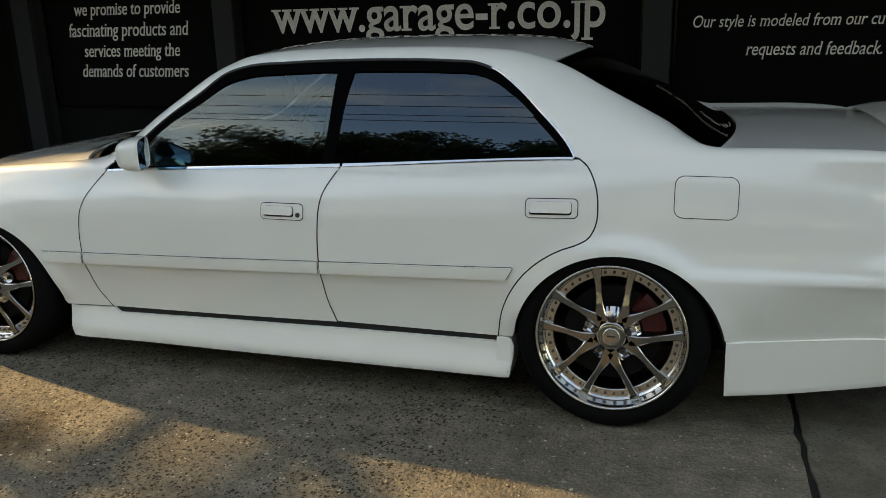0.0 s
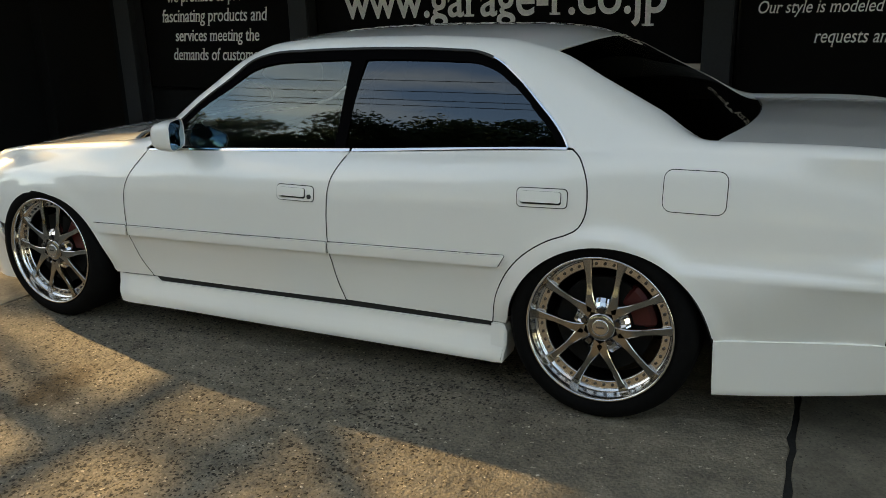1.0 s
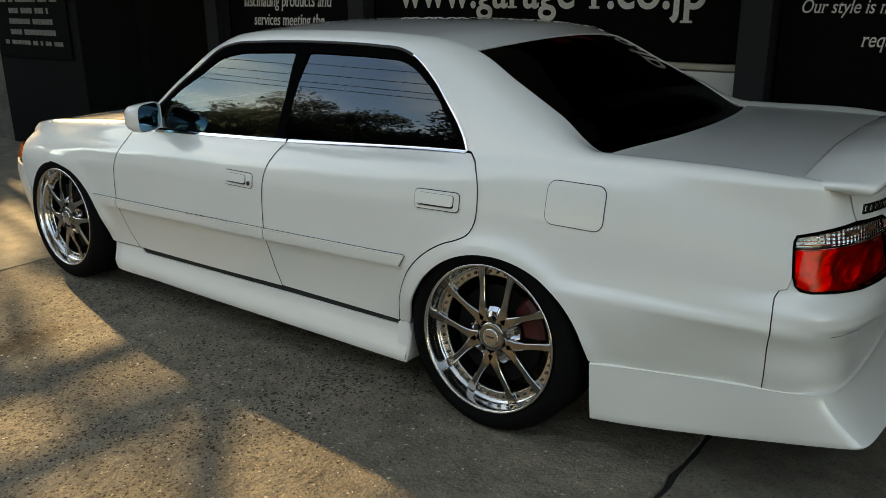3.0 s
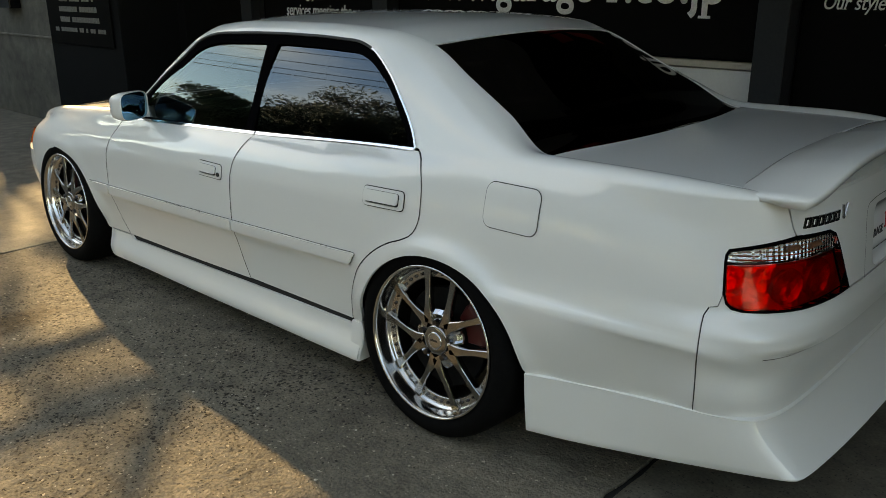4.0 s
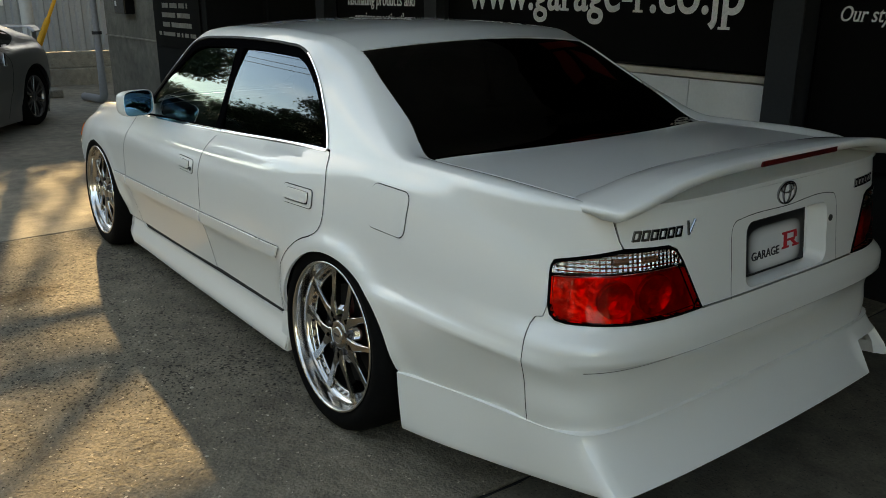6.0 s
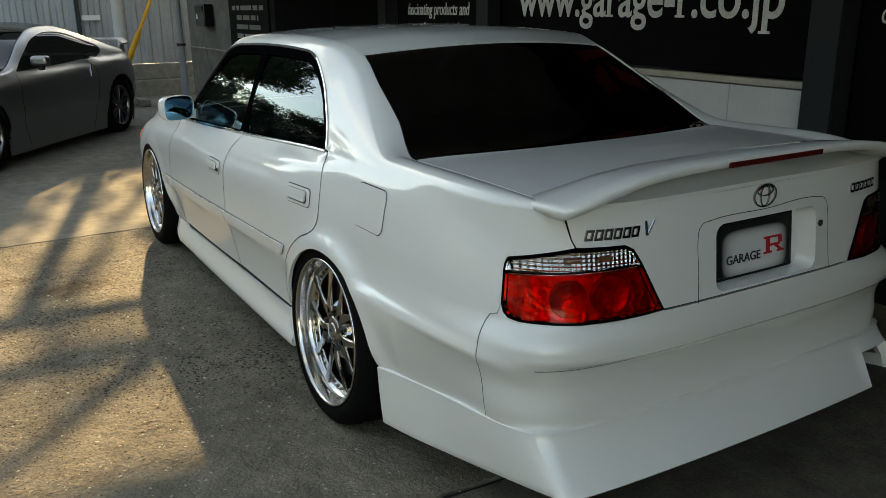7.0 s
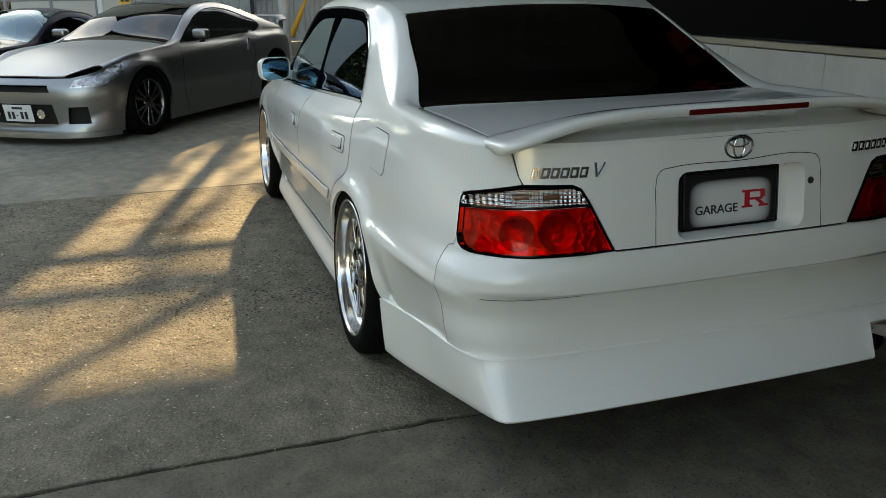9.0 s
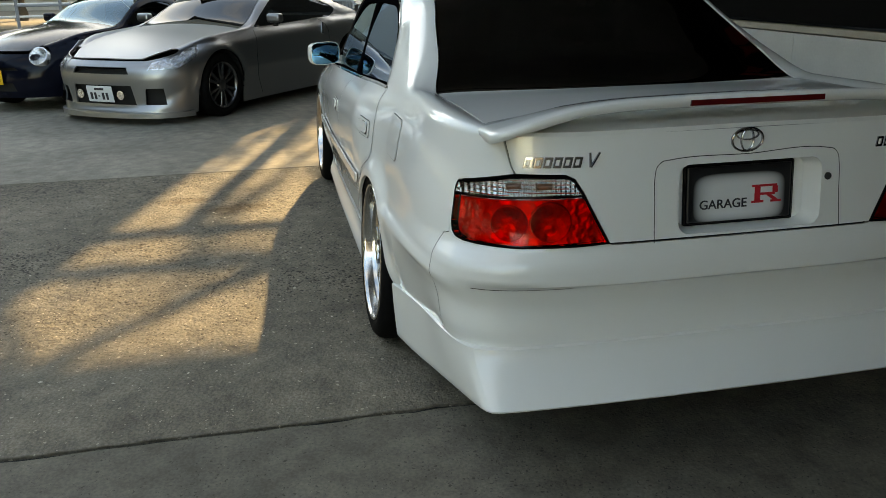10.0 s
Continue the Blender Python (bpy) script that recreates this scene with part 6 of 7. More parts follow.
tagged(part("kerb_block", box(-10.95, -10.55, 0.62, 0.79, FLOOR, 0.10, 0.02), CONCRETE_WALL), "small concrete block lying by the drain", "block")

POLEPAINT = material("pale_grey_pole_paint", (0.52, 0.53, 0.52), rough=0.5, grain=0.08, size=30, stain=0.2)
pole = tagged(empty("steel_pole", pose(-10.6, 0.46, FLOOR)), "slim pale grey painted steel pole", "pole")
part("shaft", rod((0, 0, 0), (0, 0, 3.55), 0.085, 0.075, 20), POLEPAINT, pole, smooth=True)
guy = tagged(empty("guy_wire", pose(-10.9, 0.55, FLOOR)), "guy wire with a yellow plastic guard", "cable")
part("wire", rod((0.0, -0.28, 0.0), (0.0, 1.9, 4.6), 0.006, n=6), GREYSTEEL, guy)
part("guard", rod((0.0, 0.04, 0.68), (0.0, 0.24, 1.10), 0.05, 0.04, 12), YELLOW, guy)
part("guard", rod((0.0, 0.24, 1.10), (0.0, 0.60, 1.86), 0.026, 0.024, 12), YELLOW, guy)

# unseen house added behind the fence to block the sun from the yard
PLASTER = material("pale_plaster", (0.5, 0.48, 0.43), rough=0.85, grain=0.08, size=40, stain=0.15)
house = tagged(empty("house", pose(-17.0, -1.6, 0)), "unseen two-storey plastered house added to shade the forecourt", "house")
part("wall", box(-3.2, 3.2, -2.3, 2.45, -0.03, 6.6), PLASTER, house)
rf = bmesh.new()
bmesh.ops.convex_hull(rf, input=[rf.verts.new(p) for p in ((-3.6, -2.7, 6.604), (3.6, -2.7, 6.604), (-3.6, 2.5, 6.604), (3.6, 2.5, 6.604), (-3.4, 0, 8.2), (3.4, 0, 8.2))])
part("roof", rf, material("slate_roof", (0.08, 0.08, 0.085), rough=0.7, grain=0.2, size=30), house)

# far kerb and pavement along the street
tagged(part("pavement_far", box(-46, -24, -22, -6, -0.05, 0.10, 0.02), concrete("pale_paving", 0.28, WARM, 0.3)), "pale paved footway across the street", "pavement", kind="structure")
rail = tagged(empty("guard_rail", pose(-23.5, 0, 0)), "white roadside guard rail", "rail")
for y in np.arange(-20, -5, 1.5):
    part("post", rod((0, y, -0.02), (0, y, 0.85), 0.045, n=10), PLATE, rail)
for z in (0.45, 0.8):
    part("bar", rod((0, -20, z), (0, -5, z), 0.035, n=10), PLATE, rail)


shop = tagged(empty("shop_building", pose(-47.0, -13.5, 0)), "low pale shop building with an orange band across the street", "building")
part("wall", box(-4, 4, -7, 7, -0.03, 4.2, 0.02), PLASTER, shop)
part("roof", box(-4.2, 4.2, -7.2, 7.2, 4.204, 4.5, 0.02), CONCRETE_WALL, shop)
part("fascia_band", box(4.004, 4.12, -6.9, 6.9, 3.1, 3.9, 0.01), material("orange_fascia", (0.60, 0.16, 0.04), rough=0.5, grain=0.1, size=5), shop, "orange fascia band")
for y in (-5.2, -2.6, 0.0, 2.6, 5.2):
    win = part("window", box(4.004, 4.06, y - 1.0, y + 1.0, 0.6, 2.7, 0.01), GREYSTEEL, shop)
    part("pane", box(4.064, 4.075, y - 0.92, y + 0.92, 0.68, 2.62), DARKGLASS, win)


# ---- trees and wires ----
BARK = material("tree_bark", (0.10, 0.08, 0.06), rough=0.9, grain=0.3, size=20, bump=0.4)
LEAF = material("tree_leaves", (0.028, 0.050, 0.016), rough=0.6, grain=0.4, size=3, jitter=0.15)


def tree(x, y, height, spread, leaves, seed, label):
    rnd = random.Random(seed)
    t = tagged(empty("tree", pose(x, y, -0.03, 0, 0, rnd.uniform(0, 360))), label, "tree", group="street trees")
    pts = [(0.04 * math.sin(k), 0.05 * math.cos(1.7 * k), height * 0.62 * k / 6) for k in range(7)]
    v, f = tube(pts, 1.0, 10)
    v = [Vector((pts[i // 10][0] + (p.x - pts[i // 10][0]) * (0.22 - 0.02 * (i // 10)), pts[i // 10][1] + (p.y - pts[i // 10][1]) * (0.22 - 0.02 * (i // 10)), p.z)) for i, p in enumerate(v)]
    mesh_object("trunk", v, f, BARK, t, smooth=True)
    tips = []
    for k in range(14):
        a, z0 = k * 2.4 + rnd.uniform(-0.4, 0.4), height * rnd.uniform(0.28, 0.6)
        ln = spread * rnd.uniform(0.55, 0.95)
        mid = (ln * 0.5 * math.cos(a), ln * 0.5 * math.sin(a), z0 + height * 0.12)
        end = (ln * math.cos(a + 0.2), ln * math.sin(a + 0.2), z0 + height * rnd.uniform(0.15, 0.36))
        bm = rod((0, 0, z0), mid, 0.07, 0.045, 7)
        rod(mid, end, 0.045, 0.015, 7, bm=bm)
        part("limb", bm, BARK, t)
        tips += [mid, end, end]
    tips += [(0, 0, height * 0.8), (0.3, 0.2, height * 0.92)]
    cl = []
    for p in tips:
        for _ in range(3):
            cl.append((p[0] + rnd.gauss(0, spread * 0.16), p[1] + rnd.gauss(0, spread * 0.16), p[2] + rnd.gauss(0, height * 0.05), rnd.uniform(0.35, 0.9) * spread * 0.3))
    verts, faces = [], []
    for _ in range(leaves):
        cx, cy, cz, r = cl[rnd.randrange(len(cl))]
        d = Vector((rnd.gauss(0, 1), rnd.gauss(0, 1), rnd.gauss(0, 0.8))).normalized() * r * rnd.random() ** 0.4
        c = Vector((cx, cy, cz)) + d
        u = Vector((rnd.gauss(0, 1), rnd.gauss(0, 1), rnd.gauss(0, 1))).normalized()
        w = u.orthogonal().normalized()
        s = rnd.uniform(0.06, 0.12)
        k = len(verts)
        verts += [c - u * s, c + w * s * 0.55, c + u * s, c - w * s * 0.55]
        faces.append((k, k + 1, k + 2, k + 3))
    crown = mesh_object("crown", verts, faces, LEAF, t)
    return t


first = tree(-5.0, -18.0, 8.6, 4.2, 52000, 3, "tall leafy tree across the street from the garage")
second = tree(4.5, -18.5, 7.9, 4.2, 52000, 5, "tall leafy tree across the street from the garage")
third = tree(-30.0, -9.5, 4.8, 2.8, 22000, 12, "small leafy tree at the far end of the street")
# The copy at x -27 is added to darken the side window reflections.
for k, (x, y, src, rz) in enumerate(((-11.5, -18.5, second, 40), (-18.0, -18.0, first, 150), (11.0, -18.5, first, 75), (18.0, -18.0, second, 200), (-24.0, -19.0, second, 290), (-27.0, -6.0, first, 10), (-33.0, -3.5, third, 100), (-36.0, -15.0, third, 170))):
    copy_thing(src, pose(x, y, -0.03 - 0.5 * (k % 2), 0, 0, rz))
# Unseen tree, added so its crown breaks up the sun patch.
tree(-16.6, 2.6, 7.6, 1.9, 1500, 9, "unseen sparse tree added behind the fence to dapple the sunlight")
rnd = random.Random(77)
verts, faces = [], []
for _ in range(170000):
    c = Vector((rnd.uniform(-44, 24), -19.5 + rnd.gauss(0, 0.9), 0))
    c.z = rnd.random() ** 0.6 * (0.72 + 0.28 * smooth(-34, -8, c.x)) * (8.2 + 0.7 * math.sin(c.x * 0.5) + 0.6 * math.sin(c.x * 1.3 + 1) + 0.4 * math.sin(c.x * 3.1) + 0.3 * math.sin(c.x * 6.7))
    u = Vector((rnd.gauss(0, 1), rnd.gauss(0, 1), rnd.gauss(0, 1))).normalized()
    w = u.orthogonal().normalized()
    k, q = len(verts), rnd.uniform(0.08, 0.15)
    verts += [c - u * q, c + w * q * 0.6, c + u * q, c - w * q * 0.6]
    faces.append((k, k + 1, k + 2, k + 3))
tagged(mesh_object("shrubbery", verts, faces, LEAF), "dense dark green shrubbery behind the street trees", "bushes", kind="stuff")
wires = tagged(empty("power_lines", pose(0, -8.8, 0)), "overhead power lines along the street", "cable")
for dy, z in ((0.0, 5.5), (-0.2, 5.95), (0.2, 6.25), (-0.3, 7.3)):
    v, f = tube([(x, dy, z + 0.0016 * x * x - 0.012 * x) for x in np.linspace(-34, 34, 30)], 0.017, 6)
    mesh_object("cable", v, f, RUBBER, wires)
for x in (-33.6, 33.6):
    part("line_pole", rod((x, 0, -0.03), (x, 0, 10.2), 0.16, 0.11, 14), CONCRETE_WALL, wires, "concrete line pole", smooth=True)
    for z in (7.7, 8.2, 9.5):
        part("cross_arm", box(x - 0.05, x + 0.05, -0.6, 0.5, z - 0.05, z + 0.05, 0.005), GREYSTEEL, wires)


# ---- parked cars ----
def simple_wheel(parent, place, r, rim, mat, spokes):
    hub = empty("wheel", place)
    hub.parent = parent
    v, f = lathe([(rim, 0.02), (rim + 0.02, -0.004), (r - 0.02, 0.002), (r, 0.03), (r, 0.19), (r - 0.02, 0.215), (rim, 0.21)], 48)
    mesh_object("tyre", v, f, TYRE, hub, smooth=True)
    v, f = lathe([(rim + 0.003, 0.012), (rim, 0.002), (rim - 0.012, 0.008), (rim - 0.018, 0.05), (rim - 0.02, 0.2)], 48)
    mesh_object("rim", v, f, mat, hub, smooth=True)
    for k in range(spokes):
        a = 2 * math.pi * (k // 2 * 2 + (0.36 if k % 2 else -0.36) + 1) / spokes
        bm = box(0.03, rim - 0.008, 0.022, 0.05, -0.014, 0.014, 0.004)
        bm.transform(Matrix.Rotation(-a, 4, "Y"))
        part("spoke", bm, mat, hub)
    v, f = lathe([(0.0, 0.014), (0.05, 0.016), (0.065, 0.03), (0.07, 0.05)], 24)
    mesh_object("hub_cap", v, f, mat, hub, smooth=True)
    v, f = lathe([(0.0, 0.09), (rim * 0.75, 0.09), (rim * 0.75, 0.11)], 32)
    mesh_object("brake_disc", v, f, DISC, hub)
    return hub


def car_shell(fl, root, paint, spec):
    """Body sheets, glass and wheels of a parked car from its flank surface."""
    to = lambda pts: [fl.up_t(x, z) for x, z in pts]
    (rax, raz, rar), (fax, faz, far) = fl.arches
    x_tail, x_nose, zl = spec["tail"], spec["nose"], spec["sill"]
    win = spline(spec["window"], 0.04)
    body = (to([(fax + far + 0.01, zl)]) + to([(rax - rar - 0.01, zl)]) + to(arc(rax, raz, rar, 178, 2)) + to([(rax + rar + 0.02, zl)]) + to([(x_tail, zl)])
            + [fl.edge_line(x_tail, x_tail - 0.01)[0]] + fl.edge_line(x_tail, x_nose) + to([(x_nose, zl)]) + to([(fax - far - 0.02, zl)]) + to(arc(fax, faz, far, 178, 2)))
    panel("body_side", fl.shell, body, paint, root, holes=[to(win)], gap=0.0, step=0.045, mirror=True)
    panel("side_window", fl.shell, to(win), spec["glass"], root, gap=-0.003, lift=-0.008, depth=0.0, step=0.05, mirror=True)
    for seam in spec["seams"]:
        p = resample(to(spline(seam, 0.04)), 0.03, closed=False)
        d = np.gradient(p, axis=0)
        d /= np.linalg.norm(d, axis=1)[:, None] + 1e-9
        nn = np.stack([-d[:, 1], d[:, 0]], 1) * 0.0035
        panel("door_seam", fl.shell, [tuple(q) for q in p + nn] + [tuple(q) for q in (p - nn)[::-1]], INNER, root, gap=0.0, lift=0.002, depth=0.0, step=0.05, mirror=True)
    s_n, s_t = fl.sx(x_nose), fl.sx(x_tail)
    panel("front_bumper", fl.low, [(s, fl.front_z[8]) for s in np.linspace(s_n, 2 * fl.s0 - s_n, 40)] + [(s, zl) for s in np.linspace(2 * fl.s0 - s_n, s_n, 40)], paint, root, holes=[[(fl.s0 + a, z) for a, z in h] for h in spec["mouths"]], gap=0.0, step=0.035)
    panel("bumper_void", fl.low, [(s, fl.front_z[8] - 0.02) for s in np.linspace(s_n, 2 * fl.s0 - s_n, 20)] + [(s, zl + 0.02) for s in np.linspace(2 * fl.s0 - s_n, s_n, 20)], INNER, root, gap=0.0, lift=-0.07, depth=0.0, step=0.08)
    panel("rear_bumper", fl.low, [(s, zl) for s in np.linspace(s_t, 2 * fl.s1 - s_t, 30)] + [(s, fl.tail_z[8]) for s in np.linspace(2 * fl.s1 - s_t, s_t, 30)], paint, root, gap=0.0, step=0.06)
    xs, xe, xr, xg = spec["cowl"], spec["roof_front"], spec["roof_rear"], spec["glass_end"]
    tip = float(fl.low([fl.s0], [fl.front_z[8]])[0, 0])
    end = float(fl.low([fl.s1], [fl.tail_z[8]])[0, 0])
    nose_e = [(float(fl.low([s], [fl.front_z[8]])[0, 0]), float(fl.low([s], [fl.front_z[8]])[0, 1])) for s in np.linspace(2 * fl.s0 - s_n, s_n, 25)]
    nose_e = [(x, y) for x, y in nose_e if abs(y) < 1.02 * float(fl.edge_y(x)[0])]
    tail_e = [(float(fl.low([s], [fl.tail_z[8]])[0, 0]), float(fl.low([s], [fl.tail_z[8]])[0, 1])) for s in np.linspace(s_t, 2 * fl.s1 - s_t, 25)]
    panel("bonnet", fl.top, fl.top_edge(xs, x_nose, 1) + nose_e + fl.top_edge(x_nose, xs, -1), paint, root, gap=0.002, step=0.05)
    panel("windscreen", fl.top, fl.top_edge(xs + 0.01, xe, 1, off=0.01)[::-1] + fl.top_edge(xs + 0.01, xe, -1, off=0.01), spec["screen"], root, gap=0.0, depth=0.0, lift=-0.002, step=0.06)
    panel("roof", fl.top, fl.top_edge(xe, xr, -1) + fl.top_edge(xr, xe, 1), spec.get("roof_paint", paint), root, gap=0.0, step=0.05)
    panel("rear_window", fl.top, fl.top_edge(xr, xg, -1, off=0.01) + fl.top_edge(xg, xr, 1, off=0.01), spec["glass"], root, gap=0.0, depth=0.0, step=0.06)
    panel("boot_lid", fl.top, fl.top_edge(xg, x_tail, -1) + [(x, y) for x, y in tail_e if abs(y) < float(fl.edge_y(x_tail)[0])] + fl.top_edge(x_tail, xg, 1), paint, root, gap=0.002, step=0.05)
    part("underbody", box(fax - far, rax + rar, -0.55, 0.55, 0.15, 0.4, 0.03), INNER, root)
    part("underbody", box(fax + far, rax - rar, -0.74, 0.74, 0.14, 0.6, 0.03), INNER, root)
    for x, z, r in fl.arches:
        for sg in (-1, 1):
            vv, ff = [], []
            for i in range(21):
                a = math.pi * 1.1 * i / 20 - 0.16
                vv += [(x + (r + 0.006) * math.cos(a), sg * (spec["half"] - 0.03), z + (r + 0.006) * math.sin(a)), (x + (r + 0.006) * math.cos(a), sg * 0.45, z + (r + 0.006) * math.sin(a))]
            ff = [(2 * i, 2 * i + 1, 2 * i + 3, 2 * i + 2) for i in range(20)] + [tuple(2 * i + 1 for i in range(21))]
            mesh_object("wheel_arch_liner", vv, ff, INNER, root)
    for x, z, r in fl.arches:
        w = simple_wheel(root, pose(x, -spec["track"], spec["wheel"]), spec["wheel"], spec["rim"], spec["rim_mat"], spec["spokes"])
        copy_thing(w, pose(x, spec["track"], spec["wheel"], 0, 0, 180))


SILVER = material("silver_grey_paint", (0.32, 0.325, 0.33), rough=0.38, metal=1.0, coat=0.0, grain=0.04, size=800)
BLACKPAINT = material("black_blue_paint", (0.003, 0.004, 0.009), rough=0.14, spec=0.12)
PANE = glass("parked_car_glass", (0.04, 0.05, 0.05), 1.33)
GUNMETAL = material("gunmetal_wheel", (0.17, 0.17, 0.175), rough=0.3, metal=1.0, grain=0.08, size=40)

coupe = tagged(empty("coupe_car", pose(-8.56, -0.774, FLOOR, 0, 0, 144.6)), "silver grey two-door sports coupe parked on the forecourt", "car")
zf = Flank(
    rear=(-0.05, 0.90, 0.905, 3.2), nose=(-2.75, 0.74, 0.885, 2.7),
    side_w=curve((-2.75, 0.885), (-2.0, 0.880), (-1.2, 0.885), (-0.6, 0.895), (-0.05, 0.905)),
    belt=curve((-3.5, 0.60), (-3.1, 0.70), (-2.65, 0.795), (-2.2, 0.835), (-1.5, 0.865), (-0.6, 0.90), (0.0, 0.925), (0.5, 0.90), (0.85, 0.87)),
    belt_y=curve((-3.5, 0.55), (-3.1, 0.70), (-2.65, 0.80), (-2.0, 0.80), (-1.2, 0.785), (-0.05, 0.78)),
    edge_y=curve((-3.45, 0.40), (-3.1, 0.58), (-2.65, 0.68), (-2.1, 0.71), (-1.45, 0.57), (-1.15, 0.51), (-0.8, 0.495), (-0.2, 0.51), (0.4, 0.57), (0.6, 0.62), (0.85, 0.60)),
    edge_z=curve((-3.45, 0.60), (-3.1, 0.71), (-2.65, 0.80), (-2.1, 0.865), (-1.45, 1.165), (-1.15, 1.255), (-0.8, 1.275), (-0.2, 1.175), (0.4, 0.985), (0.6, 0.94), (0.85, 0.885)),
    ridge_z=curve((-3.45, 0.62), (-3.1, 0.735), (-2.65, 0.835), (-2.15, 0.90), (-1.5, 1.20), (-1.2, 1.29), (-0.8, 1.315), (-0.2, 1.24), (0.4, 1.02), (0.6, 0.96), (0.9, 0.90)),
    arches=((0.0, 0.325, 0.37), (-2.65, 0.325, 0.365)),
    door=(0.06, 0.045, 0.03, 0.0266, 0.012, 0.006, 0.015, 0.045), quarter=(0.05, 0.03, 0.012, 0.0097, 0.0, 0.006, 0.02, 0.05, 0.115),
    tail_z=(0.05, 0.28, 0.45, 0.525, 0.6, 0.7, 0.78, 0.84, 0.88), tail=(0.1, 0.06, 0.02, 0.01, 0.0, 0.0, 0.01, 0.03, 0.06),
    front_z=(0.03, 0.12, 0.2, 0.27, 0.34, 0.46, 0.53, 0.58, 0.62), front=(0.0, 0.0, 0.035, 0.0275, 0.02, 0.01, 0.02, 0.05, 0.11),
    trim_z=lambda x: 0.45 + 0 * x, flare=0.02)
car_shell(zf, coupe, SILVER, dict(
    tail=0.55, nose=-3.12, sill=0.10, half=0.88, track=0.872, wheel=0.325, rim=0.235, rim_mat=GUNMETAL, spokes=12, glass=PANE, screen=PANE, cowl=-2.12, roof_front=-1.30, roof_rear=-0.45, glass_end=0.40, roof_paint=BLACKPAINT,
    window=[(-1.93, 0.875), (-1.62, 1.03), (-1.36, 1.145), (-1.10, 1.205), (-0.75, 1.205), (-0.40, 1.12), (-0.12, 0.985), (-0.20, 0.945), (-0.7, 0.905), (-1.4, 0.878), (-1.92, 0.865)],
    seams=[[(-1.98, 0.84), (-2.03, 0.65), (-2.0, 0.35), (-1.93, 0.16)], [(-0.62, 0.90), (-0.52, 0.75), (-0.55, 0.5), (-0.66, 0.16)]],
    mouths=[[(-0.36, 0.50), (0.36, 0.50), (0.33, 0.565), (-0.33, 0.565)], [(-0.40, 0.20), (0.40, 0.20), (0.37, 0.39), (-0.37, 0.39)], [(0.50, 0.20), (0.72, 0.20), (0.70, 0.36), (0.52, 0.36)], [(-0.72, 0.20), (-0.50, 0.20), (-0.52, 0.36), (-0.70, 0.36)]]))
zs = zf.sx
for mir in (0, 1):
    t = (lambda pts: [(2 * zf.s0 - s, z) for s, z in pts]) if mir else (lambda pts: pts)
    lamp_o = t([(zs(-2.90), 0.735), (zs(-3.02), 0.63), (zs(-3.22), 0.545), (zf.s0 + 0.56, 0.535), (zf.s0 + 0.60, 0.60), (zs(-3.18), 0.66), (zs(-3.02), 0.735)])
    panel("nose_corner", zf.shell if not mir else zf.low, [tuple(q) for q in shrink(resample(lamp_o, 0.02), -0.045)], SILVER, coupe, gap=0.0, lift=0.002, depth=0.01, step=0.03)
    housing = panel("headlamp", zf.shell if not mir else zf.low, lamp_o, REFLECTOR, coupe, gap=0.0, lift=0.005, depth=0.012, step=0.04, label="clear headlamp with a bright reflector")
    inner_o = [tuple(q) for q in shrink(resample(lamp_o, 0.02), 0.016)]
    panel("reflector", zf.shell if not mir else zf.low, inner_o, REFLECTOR, housing, gap=0.0, lift=0.009, depth=0.0, step=0.03)
    panel("headlamp_lens", zf.shell if not mir else zf.low, lamp_o, CLEARLENS, coupe, gap=0.0, lift=0.014, depth=0.0, step=0.04)
panel("front_lip", zf.low, [(s, 0.125) for s in np.linspace(zs(-3.10), 2 * zf.s0 - zs(-3.10), 30)] + [(s, 0.075) for s in np.linspace(2 * zf.s0 - zs(-3.10), zs(-3.10), 30)], SILVER, coupe, gap=0.0, lift=0.035, depth=0.06, step=0.05)
zpl = empty("number_plate", pose(float(zf.low([zf.s0], [0.30])[0, 0]) - 0.02, 0.0, 0.305, 0, -8, 0))
zpl.parent = coupe
part("plate_face", box(-0.008, 0.0, -0.165, 0.165, -0.08, 0.08, 0.004), PLATE, zpl)
for y, w, z, h in ((-0.09, 0.03, -0.02, 0.07), (-0.04, 0.03, -0.02, 0.07), (0.015, 0.02, -0.02, 0.012), (0.06, 0.03, -0.02, 0.07), (0.11, 0.03, -0.02, 0.07), (0.0, 0.12, 0.05, 0.022)):
    part("plate_bar", box(-0.0105, -0.0082, y - w / 2, y + w / 2, z - h / 2, z + h / 2), PLATE_INK, zpl)
for sg in (-1, 1):
    part("fog_lamp", rod((zpl.location.x + 0.03, sg * 0.26, 0.30), (zpl.location.x - 0.005, sg * 0.26, 0.30), 0.04, 0.045, 18), REFLECTOR, coupe)
    mm = empty("door_mirror", pose(-1.72, sg * 0.93, 0.955))
    mm.parent = coupe
    b = box(-0.06, 0.05, -0.09, 0.09, -0.05, 0.05, 0.035, 4)
    part("mirror_shell", b, SILVER, mm, smooth=True, crease=60)
    part("mirror_arm", box(-0.03, 0.03, -0.02, 0.02, -0.09, -0.03, 0.008), INNER, mm)
    hd = zf.low([zs(-0.66)], [0.80])[0]
    part("door_handle", rod((hd[0], sg * (-hd[1] + 0.012), 0.72), (hd[0] + 0.02, sg * (-hd[1] + 0.004), 0.85), 0.014, n=8), CHROME, coupe)
vv, ff = [], []
